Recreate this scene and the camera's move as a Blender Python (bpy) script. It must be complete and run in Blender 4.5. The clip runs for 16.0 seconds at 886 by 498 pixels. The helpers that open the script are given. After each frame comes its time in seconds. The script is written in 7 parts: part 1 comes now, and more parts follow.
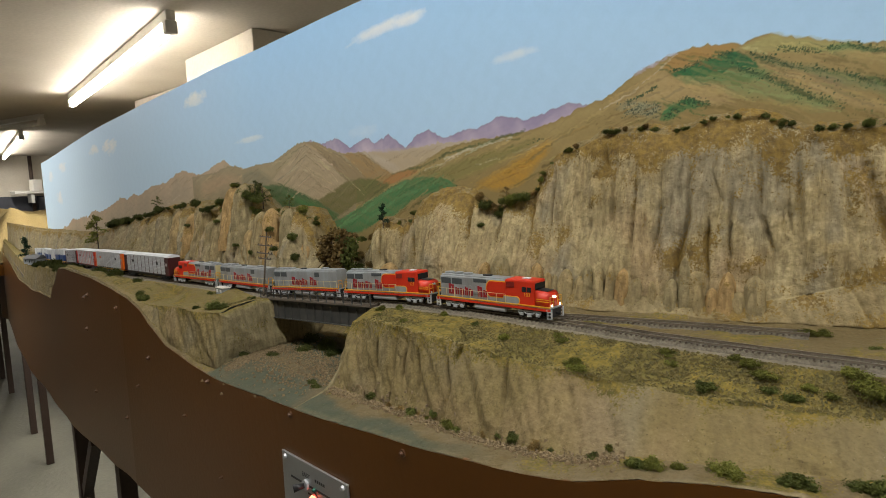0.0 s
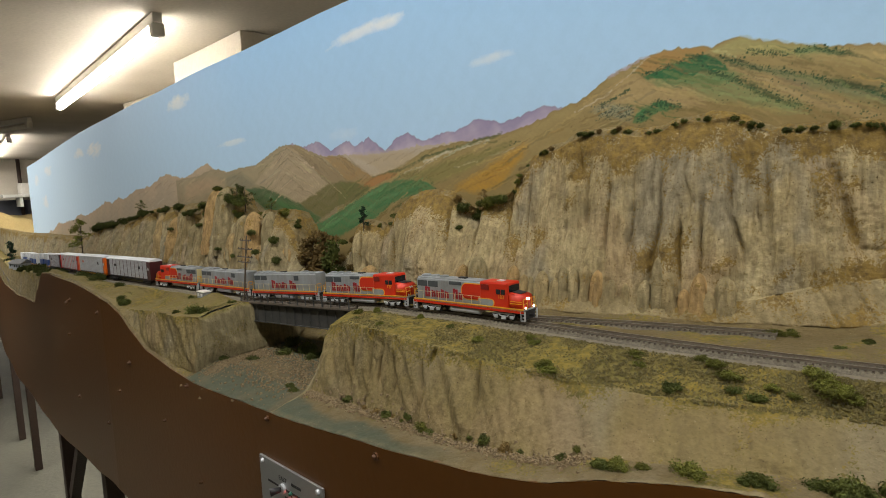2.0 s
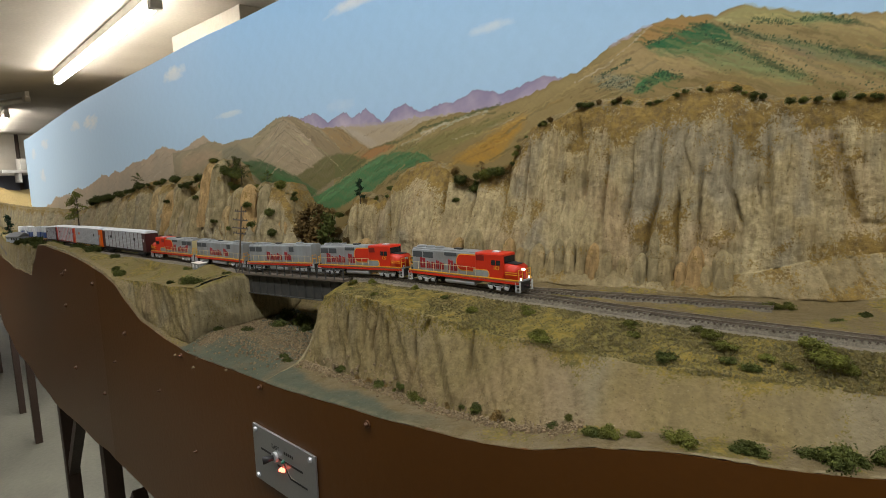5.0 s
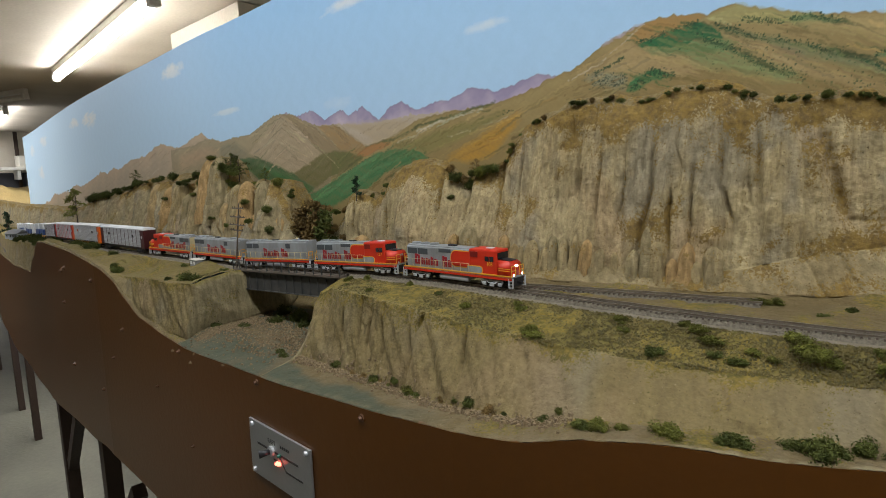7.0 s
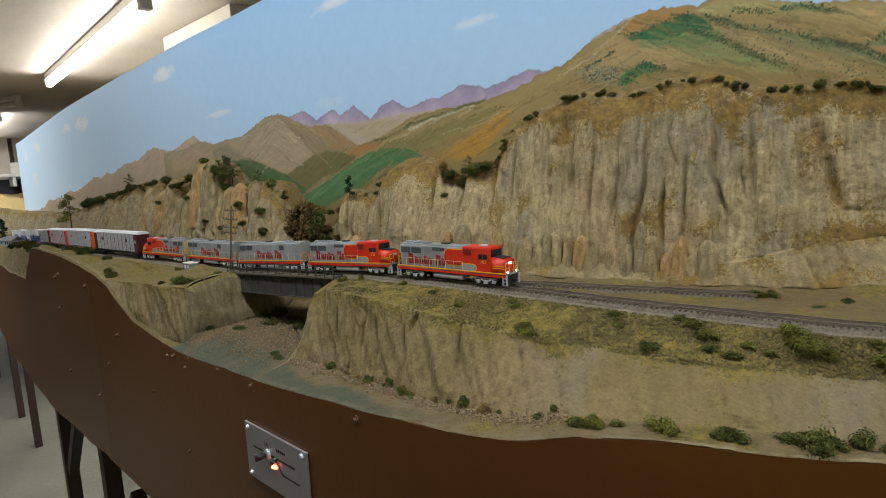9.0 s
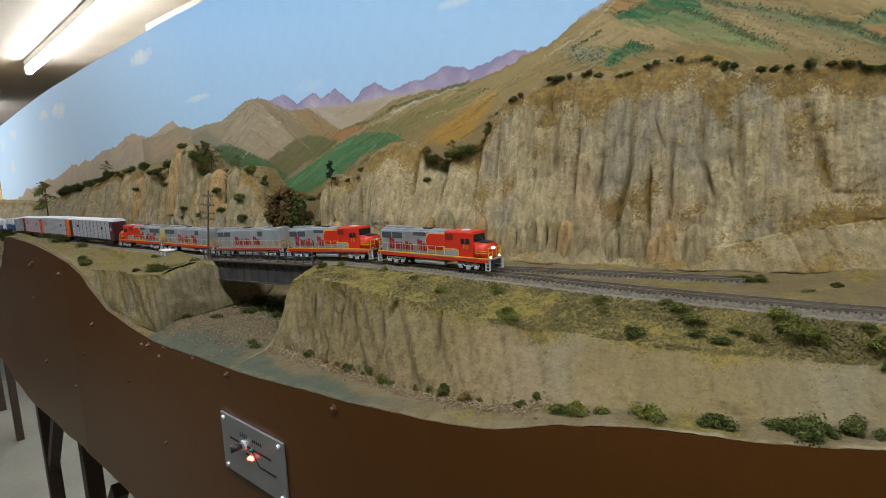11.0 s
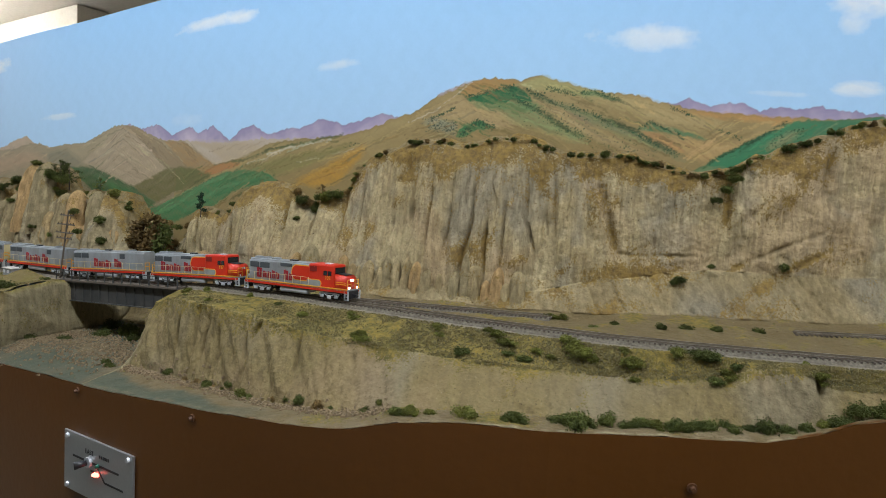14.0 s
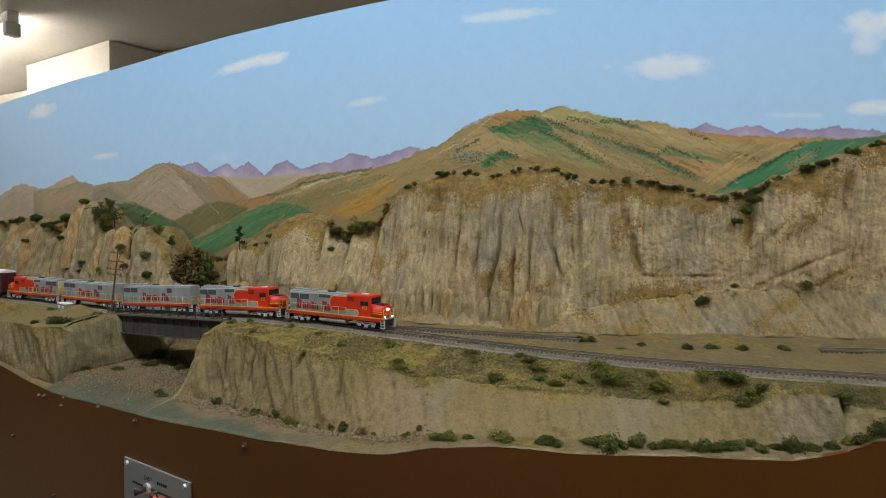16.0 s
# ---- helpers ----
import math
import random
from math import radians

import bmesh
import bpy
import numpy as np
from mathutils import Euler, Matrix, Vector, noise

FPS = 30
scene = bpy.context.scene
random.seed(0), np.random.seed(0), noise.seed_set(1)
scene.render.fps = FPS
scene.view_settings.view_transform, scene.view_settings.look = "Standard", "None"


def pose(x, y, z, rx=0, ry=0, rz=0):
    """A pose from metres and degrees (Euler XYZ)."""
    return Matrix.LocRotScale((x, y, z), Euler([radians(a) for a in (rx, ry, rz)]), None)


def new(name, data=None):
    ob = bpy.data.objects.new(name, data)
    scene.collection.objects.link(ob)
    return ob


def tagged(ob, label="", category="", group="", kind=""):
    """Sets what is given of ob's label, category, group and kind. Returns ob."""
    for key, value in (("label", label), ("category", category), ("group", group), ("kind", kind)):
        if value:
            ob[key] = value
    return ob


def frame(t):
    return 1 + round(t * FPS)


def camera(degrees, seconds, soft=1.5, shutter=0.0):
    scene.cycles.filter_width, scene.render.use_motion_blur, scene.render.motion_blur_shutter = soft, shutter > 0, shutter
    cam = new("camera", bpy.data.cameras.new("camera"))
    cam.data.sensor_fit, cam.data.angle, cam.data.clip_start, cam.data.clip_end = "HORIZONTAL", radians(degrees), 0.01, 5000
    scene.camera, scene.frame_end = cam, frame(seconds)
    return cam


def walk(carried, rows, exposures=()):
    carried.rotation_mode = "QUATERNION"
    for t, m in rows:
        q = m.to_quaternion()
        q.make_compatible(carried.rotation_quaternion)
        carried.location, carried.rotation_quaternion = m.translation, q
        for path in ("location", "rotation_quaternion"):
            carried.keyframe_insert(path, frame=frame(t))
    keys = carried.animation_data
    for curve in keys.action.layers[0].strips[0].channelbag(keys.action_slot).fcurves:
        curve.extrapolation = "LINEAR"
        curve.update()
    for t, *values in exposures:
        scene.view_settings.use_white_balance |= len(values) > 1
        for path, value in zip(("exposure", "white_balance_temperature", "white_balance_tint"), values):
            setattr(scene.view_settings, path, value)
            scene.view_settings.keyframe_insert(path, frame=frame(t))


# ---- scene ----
cam = camera(74.0, 16.0, 0.6)
PATH = [
    (0.0, pose(0.0324, -0.0792, 1.5936, 83.84, 2.15, 38.01)),
    (0.5, pose(0.0431, -0.0762, 1.5962, 84.28, 2.58, 37.61)),
    (1.0, pose(0.0505, -0.0769, 1.5966, 84.00, 2.99, 37.50)),
    (1.5, pose(0.0466, -0.0781, 1.5955, 84.02, 2.71, 37.60)),
    (2.0, pose(0.0457, -0.0709, 1.5944, 83.95, 2.44, 37.30)),
    (2.5, pose(0.0458, -0.0650, 1.5944, 83.96, 2.11, 37.34)),
    (3.0, pose(0.0439, -0.0641, 1.5912, 83.95, 1.53, 37.27)),
    (3.5, pose(0.0435, -0.0579, 1.5888, 83.04, 1.79, 37.15)),
    (4.0, pose(0.0424, -0.0601, 1.5865, 82.57, 1.95, 37.27)),
    (6.5, pose(0.0526, -0.0687, 1.5830, 81.89, 1.30, 37.32)),
    (7.0, pose(0.0527, -0.0670, 1.5834, 81.96, 1.65, 37.32)),
    (7.5, pose(0.0552, -0.0687, 1.5838, 82.07, 1.74, 37.37)),
    (8.0, pose(0.0546, -0.0730, 1.5874, 82.59, 2.44, 37.65)),
    (8.5, pose(0.0543, -0.0676, 1.5833, 82.08, 2.68, 37.36)),
    (9.0, pose(0.0540, -0.0617, 1.5825, 81.82, 2.73, 36.99)),
    (11.5, pose(0.0497, -0.0470, 1.5702, 80.48, 2.18, 34.87)),
    (12.0, pose(0.0499, -0.0531, 1.5675, 79.82, 3.12, 30.44)),
    (12.5, pose(0.0450, -0.0794, 1.5708, 81.40, 3.15, 29.33)),
    (13.0, pose(0.0291, -0.0703, 1.5605, 84.20, -1.04, 18.60)),
    (13.5, pose(0.0590, -0.0893, 1.5575, 86.20, -3.64, 19.32)),
    (14.0, pose(0.0912, -0.1087, 1.5703, 86.00, -2.88, 23.22)),
    (14.5, pose(0.1016, -0.1174, 1.5792, 86.45, -1.18, 23.68)),
    (15.0, pose(0.0926, -0.1208, 1.5816, 86.54, -0.80, 23.73)),
    (15.5, pose(0.0888, -0.1294, 1.5868, 86.79, -1.23, 25.27)),
    (16.0, pose(0.0952, -0.1338, 1.5879, 87.03, -0.82, 25.40)),
]

walk(cam, PATH, exposures=((0.0, 0.09, 6900, 10), (3.5, 0.04, 6900, 10), (6.5, 0.03, 6350, 10), (9.0, 0.06, 6350, 10), (11.5, 0.28, 5900, 10), (12.5, 0.36, 5780, 10), (13.0, 0.40, 5850, 10), (14.5, 0.20, 5980, 10), (16.0, 0.08, 6300, 10)))

# ---- light: white strip lamps under a low ceiling, no daylight ----
world = bpy.data.worlds.new("room_air")
scene.world = world
world.use_nodes = True
world.node_tree.nodes["Background"].inputs[0].default_value = (1.0, 0.98, 0.95, 1)
world.node_tree.nodes["Background"].inputs[1].default_value = 0.05

SCALE, FLOOR = 0.87, 0.33      # layout units to metres; height of the layout's zero above the floor
KX = (0.0106, -0.0316, -0.0679, -0.0011, 0.0247)
KY = (-0.0342, 0.0268, 0.0717, 0.0235, 0.0325)
KXY = (-0.0227, -0.067, -0.0269)
KYY = (0.0092, 0.0611, -0.0426)
KZ = (-0.0061, -0.0441, -0.0407)


def plan(x, y):
    """From the layout's straight drawing (x along, y deep) to the room, in metres, bent gently in plan to fit the
    camera's view.
    """
    u = math.atan((x + 0.1) / 0.45)
    dx = sum(k * u ** i for i, k in enumerate(KX)) + sum(k * u ** i for i, k in enumerate(KXY)) * (y - 0.42)
    dy = sum(k * u ** i for i, k in enumerate(KY)) + sum(k * u ** i for i, k in enumerate(KYY)) * (y - 0.42)
    far = 1 + min(max(-x - 1, 0), 5)
    return SCALE * (x + dx * far), SCALE * (y + dy * far)


def place(x, y, z):
    px, py = plan(x, y)
    h, u = max(z - 1.45, -0.4), math.atan((x + 0.1) / 0.45)
    # heights are bowed as well, to fit the wide lens's view
    if z > 0:
        z += sum(k * u ** i for i, k in enumerate(KZ)) * h - 0.0284 * h * h - 0.235 * h ** 3
    return Vector((px, py, SCALE * (z + FLOOR)))


def along(x, y, z):
    """Pose on the layout, its x axis running along the layout."""
    a, b = place(x - 0.01, y, z), place(x + 0.01, y, z)
    return Matrix.Translation(place(x, y, z)) @ Matrix.Rotation(math.atan2(b.y - a.y, b.x - a.x), 4, "Z")


def lerp(table, x):
    """Value at x of a table of (x, value) pairs, eased between them."""
    if x <= table[0][0]:
        return table[0][1]
    for (a, va), (b, vb) in zip(table, table[1:]):
        if x <= b:
            t = (x - a) / (b - a)
            t = t * t * (3 - 2 * t) * 0.5 + t * 0.5
            return va + (vb - va) * t
    return table[-1][1]


def fbm(x, y, z, octaves=4):
    return noise.fractal(Vector((x, y, z)), 1.0, 2.0, octaves)


GRADS = np.array([(1, 1, 0), (-1, 1, 0), (1, -1, 0), (-1, -1, 0), (1, 0, 1), (-1, 0, 1), (1, 0, -1), (-1, 0, -1), (0, 1, 1), (0, -1, 1), (0, 1, -1), (0, -1, -1), (1, 1, 0), (-1, 1, 0), (0, -1, 1), (0, -1, -1)], float)
SHUFFLE = np.tile(np.random.RandomState(5).permutation(256), 2)


def grain(x, y, z):
    """Smooth gradient noise over arrays of places, about -0.7 to 0.7."""
    x, y, z = np.broadcast_arrays(x, y, z)
    xi, yi, zi = np.floor(x).astype(int), np.floor(y).astype(int), np.floor(z).astype(int)
    xf, yf, zf = x - xi, y - yi, z - zi
    fade = [f * f * f * (f * (f * 6 - 15) + 10) for f in (xf, yf, zf)]
    out = 0.0
    for i in (0, 1):
        for j in (0, 1):
            for k in (0, 1):
                g = GRADS[SHUFFLE[SHUFFLE[SHUFFLE[(xi + i) & 255] + ((yi + j) & 255)] + ((zi + k) & 255)] & 15]
                dot = g[..., 0] * (xf - i) + g[..., 1] * (yf - j) + g[..., 2] * (zf - k)
                w = (fade[0] if i else 1 - fade[0]) * (fade[1] if j else 1 - fade[1]) * (fade[2] if k else 1 - fade[2])
                out = out + w * dot
    return out


def layers(x, y, z, n):
    return sum(grain(x * 2 ** i, y * 2 ** i, z * 2 ** i) / 2 ** i for i in range(n))


# ---- materials ----
def material(name, base, rough=0.6, metal=0.0, second=None, scale=20.0, amount=0.5, bump=0.0, bump_scale=200.0,
             attribute="", spec=0.5, detail=6.0, stretch=(1, 1, 1), emit=None, emit_strength=0.0, per_object=0.0, speckle=0.08):
    """Principled surface with two scales of variation: a broad mix towards a second colour and a fine grain with relief."""
    m = bpy.data.materials.new(name)
    m.use_nodes = True
    nt = m.node_tree
    bsdf = nt.nodes["Principled BSDF"]
    bsdf.inputs["Roughness"].default_value, bsdf.inputs["Metallic"].default_value = rough, metal
    bsdf.inputs["Specular IOR Level"].default_value = spec
    geo = nt.nodes.new("ShaderNodeNewGeometry")
    stretcher = nt.nodes.new("ShaderNodeVectorMath")
    stretcher.operation = "MULTIPLY"
    stretcher.inputs[1].default_value = stretch
    nt.links.new(geo.outputs["Position"], stretcher.inputs[0])
    if attribute:
        a = nt.nodes.new("ShaderNodeAttribute")
        a.attribute_name = attribute
        colour = a.outputs["Color"]
    else:
        rgb = nt.nodes.new("ShaderNodeRGB")
        rgb.outputs[0].default_value = (*base, 1)
        colour = rgb.outputs[0]
    if second:
        n = nt.nodes.new("ShaderNodeTexNoise")
        n.inputs["Scale"].default_value, n.inputs["Detail"].default_value = scale, detail
        nt.links.new(stretcher.outputs[0], n.inputs["Vector"])
        ramp = nt.nodes.new("ShaderNodeMapRange")
        ramp.inputs["From Min"].default_value, ramp.inputs["From Max"].default_value = 0.35, 0.7
        ramp.inputs["To Max"].default_value = amount
        nt.links.new(n.outputs["Fac"], ramp.inputs["Value"])
        mix = nt.nodes.new("ShaderNodeMix")
        mix.data_type = "RGBA"
        mix.inputs["B"].default_value = (*second, 1)
        nt.links.new(ramp.outputs[0], mix.inputs["Factor"])
        nt.links.new(colour, mix.inputs["A"])
        colour = mix.outputs["Result"]
    fine = nt.nodes.new("ShaderNodeTexNoise")
    fine.inputs["Scale"].default_value, fine.inputs["Detail"].default_value = bump_scale, 4.0
    nt.links.new(geo.outputs["Position"], fine.inputs["Vector"])
    grain = nt.nodes.new("ShaderNodeMapRange")
    grain.inputs["To Min"].default_value, grain.inputs["To Max"].default_value = 1 - min(0.5, speckle + bump), 1 + min(0.5, speckle + bump)
    nt.links.new(fine.outputs["Fac"], grain.inputs["Value"])
    scaled = nt.nodes.new("ShaderNodeVectorMath")
    scaled.operation = "SCALE"
    nt.links.new(colour, scaled.inputs[0])
    nt.links.new(grain.outputs[0], scaled.inputs["Scale"])
    colour = scaled.outputs[0]
    if per_object:
        info = nt.nodes.new("ShaderNodeObjectInfo")
        r = nt.nodes.new("ShaderNodeMapRange")
        r.inputs["To Min"].default_value, r.inputs["To Max"].default_value = 1 - per_object, 1 + per_object
        nt.links.new(info.outputs["Random"], r.inputs["Value"])
        s2 = nt.nodes.new("ShaderNodeVectorMath")
        s2.operation = "SCALE"
        nt.links.new(colour, s2.inputs[0])
        nt.links.new(r.outputs[0], s2.inputs["Scale"])
        colour = s2.outputs[0]
    nt.links.new(colour, bsdf.inputs["Base Color"])
    if bump:
        b = nt.nodes.new("ShaderNodeBump")
        b.inputs["Strength"].default_value, b.inputs["Distance"].default_value = min(1.0, bump * 2.5), 0.6 / bump_scale
        nt.links.new(fine.outputs["Fac"], b.inputs["Height"])
        nt.links.new(b.outputs[0], bsdf.inputs["Normal"])
    if emit:
        bsdf.inputs["Emission Color"].default_value = (*emit, 1)
        bsdf.inputs["Emission Strength"].default_value = emit_strength
    return m


def earth_material():
    """Painted plaster scenery: hand colouring and cleft shade from the mesh, vertical streaks, sand grain and loose
    flecks of turf.
    """
    m = material("plaster_earth", (0.3, 0.25, 0.17), 0.95, attribute="paint", second=(0.16, 0.125, 0.07), scale=38, amount=0.22, bump=0.16, bump_scale=420, spec=0.15, stretch=(1.6, 1.6, 0.45))
    nt = m.node_tree
    bsdf = nt.nodes["Principled BSDF"]
    before = bsdf.inputs["Base Color"].links[0].from_socket
    geo = nt.nodes["Geometry"]

    def flecks(scale, low, high, colour, source, detail=3.0):
        n = nt.nodes.new("ShaderNodeTexNoise")
        n.inputs["Scale"].default_value, n.inputs["Detail"].default_value, n.inputs["Roughness"].default_value = scale, detail, 0.7
        nt.links.new(geo.outputs["Position"], n.inputs["Vector"])
        r = nt.nodes.new("ShaderNodeMapRange")
        r.inputs["From Min"].default_value, r.inputs["From Max"].default_value = low, high
        nt.links.new(n.outputs["Fac"], r.inputs["Value"])
        mix = nt.nodes.new("ShaderNodeMix")
        mix.data_type = "RGBA"
        mix.inputs["B"].default_value = (*colour, 1)
        nt.links.new(r.outputs[0], mix.inputs["Factor"])
        nt.links.new(source, mix.inputs["A"])
        return mix.outputs["Result"]

    c = flecks(520, 0.655, 0.69, (0.085, 0.062, 0.028), before)
    c = flecks(700, 0.68, 0.74, (0.42, 0.36, 0.24), c)
    c = flecks(150, 0.64, 0.80, (0.17, 0.125, 0.055), c, 6.0)
    # how upright the surface is
    split = nt.nodes.new("ShaderNodeSeparateXYZ")
    nt.links.new(geo.outputs["True Normal"], split.inputs[0])
    flat = nt.nodes.new("ShaderNodeMapRange")
    flat.inputs["From Min"].default_value, flat.inputs["From Max"].default_value = 0.55, 0.85
    nt.links.new(split.outputs["Z"], flat.inputs["Value"])
    # hairline runs down the upright plaster
    runs = nt.nodes.new("ShaderNodeVectorMath")
    runs.operation = "MULTIPLY"
    runs.inputs[1].default_value = (1, 1, 0.16)
    nt.links.new(geo.outputs["Position"], runs.inputs[0])
    hair = nt.nodes.new("ShaderNodeTexNoise")
    hair.inputs["Scale"].default_value, hair.inputs["Detail"].default_value, hair.inputs["Roughness"].default_value = 230, 4.0, 0.6
    nt.links.new(runs.outputs[0], hair.inputs["Vector"])
    line = nt.nodes.new("ShaderNodeMapRange")
    line.inputs["From Min"].default_value, line.inputs["From Max"].default_value = 0.36, 0.64
    line.inputs["To Min"].default_value, line.inputs["To Max"].default_value = 0.78, 1.18
    nt.links.new(hair.outputs["Fac"], line.inputs["Value"])
    level = nt.nodes.new("ShaderNodeMix")
    nt.links.new(flat.outputs[0], level.inputs[0])
    nt.links.new(line.outputs[0], level.inputs[2])
    level.inputs[3].default_value = 1.0
    streaked = nt.nodes.new("ShaderNodeVectorMath")
    streaked.operation = "SCALE"
    nt.links.new(c, streaked.inputs[0])
    nt.links.new(level.outputs[0], streaked.inputs["Scale"])
    c = streaked.outputs[0]
    # turf sprinkled on where the mesh says so, in specks
    turf = nt.nodes.new("ShaderNodeAttribute")
    turf.attribute_name = "turf"
    speck = nt.nodes.new("ShaderNodeTexNoise")
    speck.inputs["Scale"].default_value, speck.inputs["Detail"].default_value, speck.inputs["Roughness"].default_value = 480, 2.0, 0.8
    nt.links.new(geo.outputs["Position"], speck.inputs["Vector"])
    total = nt.nodes.new("ShaderNodeMath")
    nt.links.new(turf.outputs["Fac"], total.inputs[0])
    nt.links.new(speck.outputs["Fac"], total.inputs[1])
    edge = nt.nodes.new("ShaderNodeMapRange")
    edge.inputs["From Min"].default_value, edge.inputs["From Max"].default_value, edge.inputs["To Max"].default_value = 0.82, 0.86, 0.92
    nt.links.new(total.outputs[0], edge.inputs["Value"])
    tint = nt.nodes.new("ShaderNodeMix")
    tint.data_type = "RGBA"
    tint.inputs["A"].default_value, tint.inputs["B"].default_value = (0.205, 0.150, 0.034, 1), (0.085, 0.078, 0.022, 1)
    broad_turf = nt.nodes.new("ShaderNodeTexNoise")
    broad_turf.inputs["Scale"].default_value, broad_turf.inputs["Detail"].default_value, broad_turf.inputs["Roughness"].default_value = 170, 6.0, 0.7
    nt.links.new(geo.outputs["Position"], broad_turf.inputs["Vector"])
    patchy = nt.nodes.new("ShaderNodeMapRange")
    patchy.inputs["From Min"].default_value, patchy.inputs["From Max"].default_value = 0.40, 0.62
    nt.links.new(broad_turf.outputs["Fac"], patchy.inputs["Value"])
    nt.links.new(patchy.outputs[0], tint.inputs["Factor"])
    over = nt.nodes.new("ShaderNodeMix")
    over.data_type = "RGBA"
    nt.links.new(edge.outputs[0], over.inputs["Factor"])
    nt.links.new(c, over.inputs["A"])
    rust = nt.nodes.new("ShaderNodeMix")
    rust.data_type = "RGBA"
    ochre = nt.nodes.new("ShaderNodeMix")
    ochre.data_type = "RGBA"
    ochre.inputs["A"].default_value, ochre.inputs["B"].default_value = (0.235, 0.155, 0.040, 1), (0.135, 0.092, 0.034, 1)
    nt.links.new(patchy.outputs[0], ochre.inputs["Factor"])
    nt.links.new(ochre.outputs["Result"], rust.inputs["B"])
    rusty = nt.nodes.new("ShaderNodeAttribute")
    rusty.attribute_name = "rust"
    nt.links.new(rusty.outputs["Fac"], rust.inputs["Factor"])
    nt.links.new(tint.outputs["Result"], rust.inputs["A"])
    nt.links.new(rust.outputs["Result"], over.inputs["B"])
    c = over.outputs["Result"]
    nt.links.new(c, bsdf.inputs["Base Color"])
    # broader lumps in the plaster under the grain
    broad = nt.nodes.new("ShaderNodeTexNoise")
    broad.inputs["Scale"].default_value, broad.inputs["Detail"].default_value = 110, 5.0
    nt.links.new(geo.outputs["Position"], broad.inputs["Vector"])
    b = nt.nodes.new("ShaderNodeBump")
    b.inputs["Strength"].default_value, b.inputs["Distance"].default_value = 0.8, 0.0035
    nt.links.new(broad.outputs["Fac"], b.inputs["Height"])
    nt.links.new(bsdf.inputs["Normal"].links[0].from_socket, b.inputs["Normal"])
    nt.links.new(b.outputs[0], bsdf.inputs["Normal"])
    return m


EARTH = earth_material()
PAINTING = material("painted_board", (0.5, 0.6, 0.7), 0.55, attribute="paint", bump=0.012, bump_scale=300, spec=0.25, speckle=0.012)
FASCIA = material("brown_hardboard", (0.102, 0.037, 0.0045), 0.30, second=(0.078, 0.030, 0.0045), scale=3, amount=0.8, bump=0.02, bump_scale=150, spec=0.45)
CEILING = material("ceiling_paint", (0.62, 0.56, 0.47), 0.9, second=(0.5, 0.44, 0.36), scale=2.5, amount=0.5, bump=0.05, bump_scale=60)
WALL = material("wall_paint", (0.6, 0.55, 0.46), 0.85, second=(0.45, 0.4, 0.32), scale=3, amount=0.5, bump=0.05, bump_scale=60)
CONCRETE = material("concrete", (0.125, 0.12, 0.088), 0.75, second=(0.08, 0.077, 0.056), scale=2.2, amount=0.8, bump=0.08, bump_scale=40)
LEG = material("dark_wood", (0.035, 0.02, 0.014), 0.6, second=(0.06, 0.035, 0.02), scale=8, amount=0.6, bump=0.08, bump_scale=120, stretch=(1, 1, 0.15))
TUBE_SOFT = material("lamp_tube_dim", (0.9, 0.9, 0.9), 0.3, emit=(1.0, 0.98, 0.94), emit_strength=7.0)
TUBE = material("lamp_tube", (0.9, 0.9, 0.9), 0.3, emit=(1.0, 0.98, 0.94), emit_strength=30.0)
WHITE_METAL = material("white_enamel", (0.7, 0.68, 0.62), 0.4, second=(0.5, 0.47, 0.4), scale=12, amount=0.3)


def mesh_object(name, verts, faces, mat, parent=None, smooth=True, colours=None, turf=None, rust=None):
    me = bpy.data.meshes.new(name)
    me.from_pydata([tuple(v) for v in verts], [], faces)
    if isinstance(mat, (list, tuple)):
        for m in mat:
            me.materials.append(m)
    else:
        me.materials.append(mat)
    if colours is not None:
        layer = me.attributes.new("paint", "FLOAT_COLOR", "POINT")
        rgba = np.ones((len(verts), 4), np.float32)
        rgba[:, :3] = colours
        layer.data.foreach_set("color", rgba.ravel())
    if turf is not None:
        me.attributes.new("turf", "FLOAT", "POINT").data.foreach_set("value", np.array(turf, np.float32))
    if rust is not None:
        me.attributes.new("rust", "FLOAT", "POINT").data.foreach_set("value", np.array(rust, np.float32))
    if smooth:
        me.polygons.foreach_set("use_smooth", [True] * len(me.polygons))
    me.update()
    ob = new(name, me)
    if parent:
        ob.parent = parent
    return ob


def part(name, bm, mat, parent, label="", smooth=False):
    me = bpy.data.meshes.new(name)
    bm.to_mesh(me)
    bm.free()
    me.materials.append(mat)
    if smooth:
        me.polygons.foreach_set("use_smooth", [True] * len(me.polygons))
    ob = new(name, me)
    ob.parent = parent
    if label:
        ob["label"] = label
    return ob


def thing(name, m, label, category, group="", kind=""):
    ob = new(name)
    ob.matrix_basis = m
    ob.empty_display_size = 0.02
    return tagged(ob, label, category, group, kind)


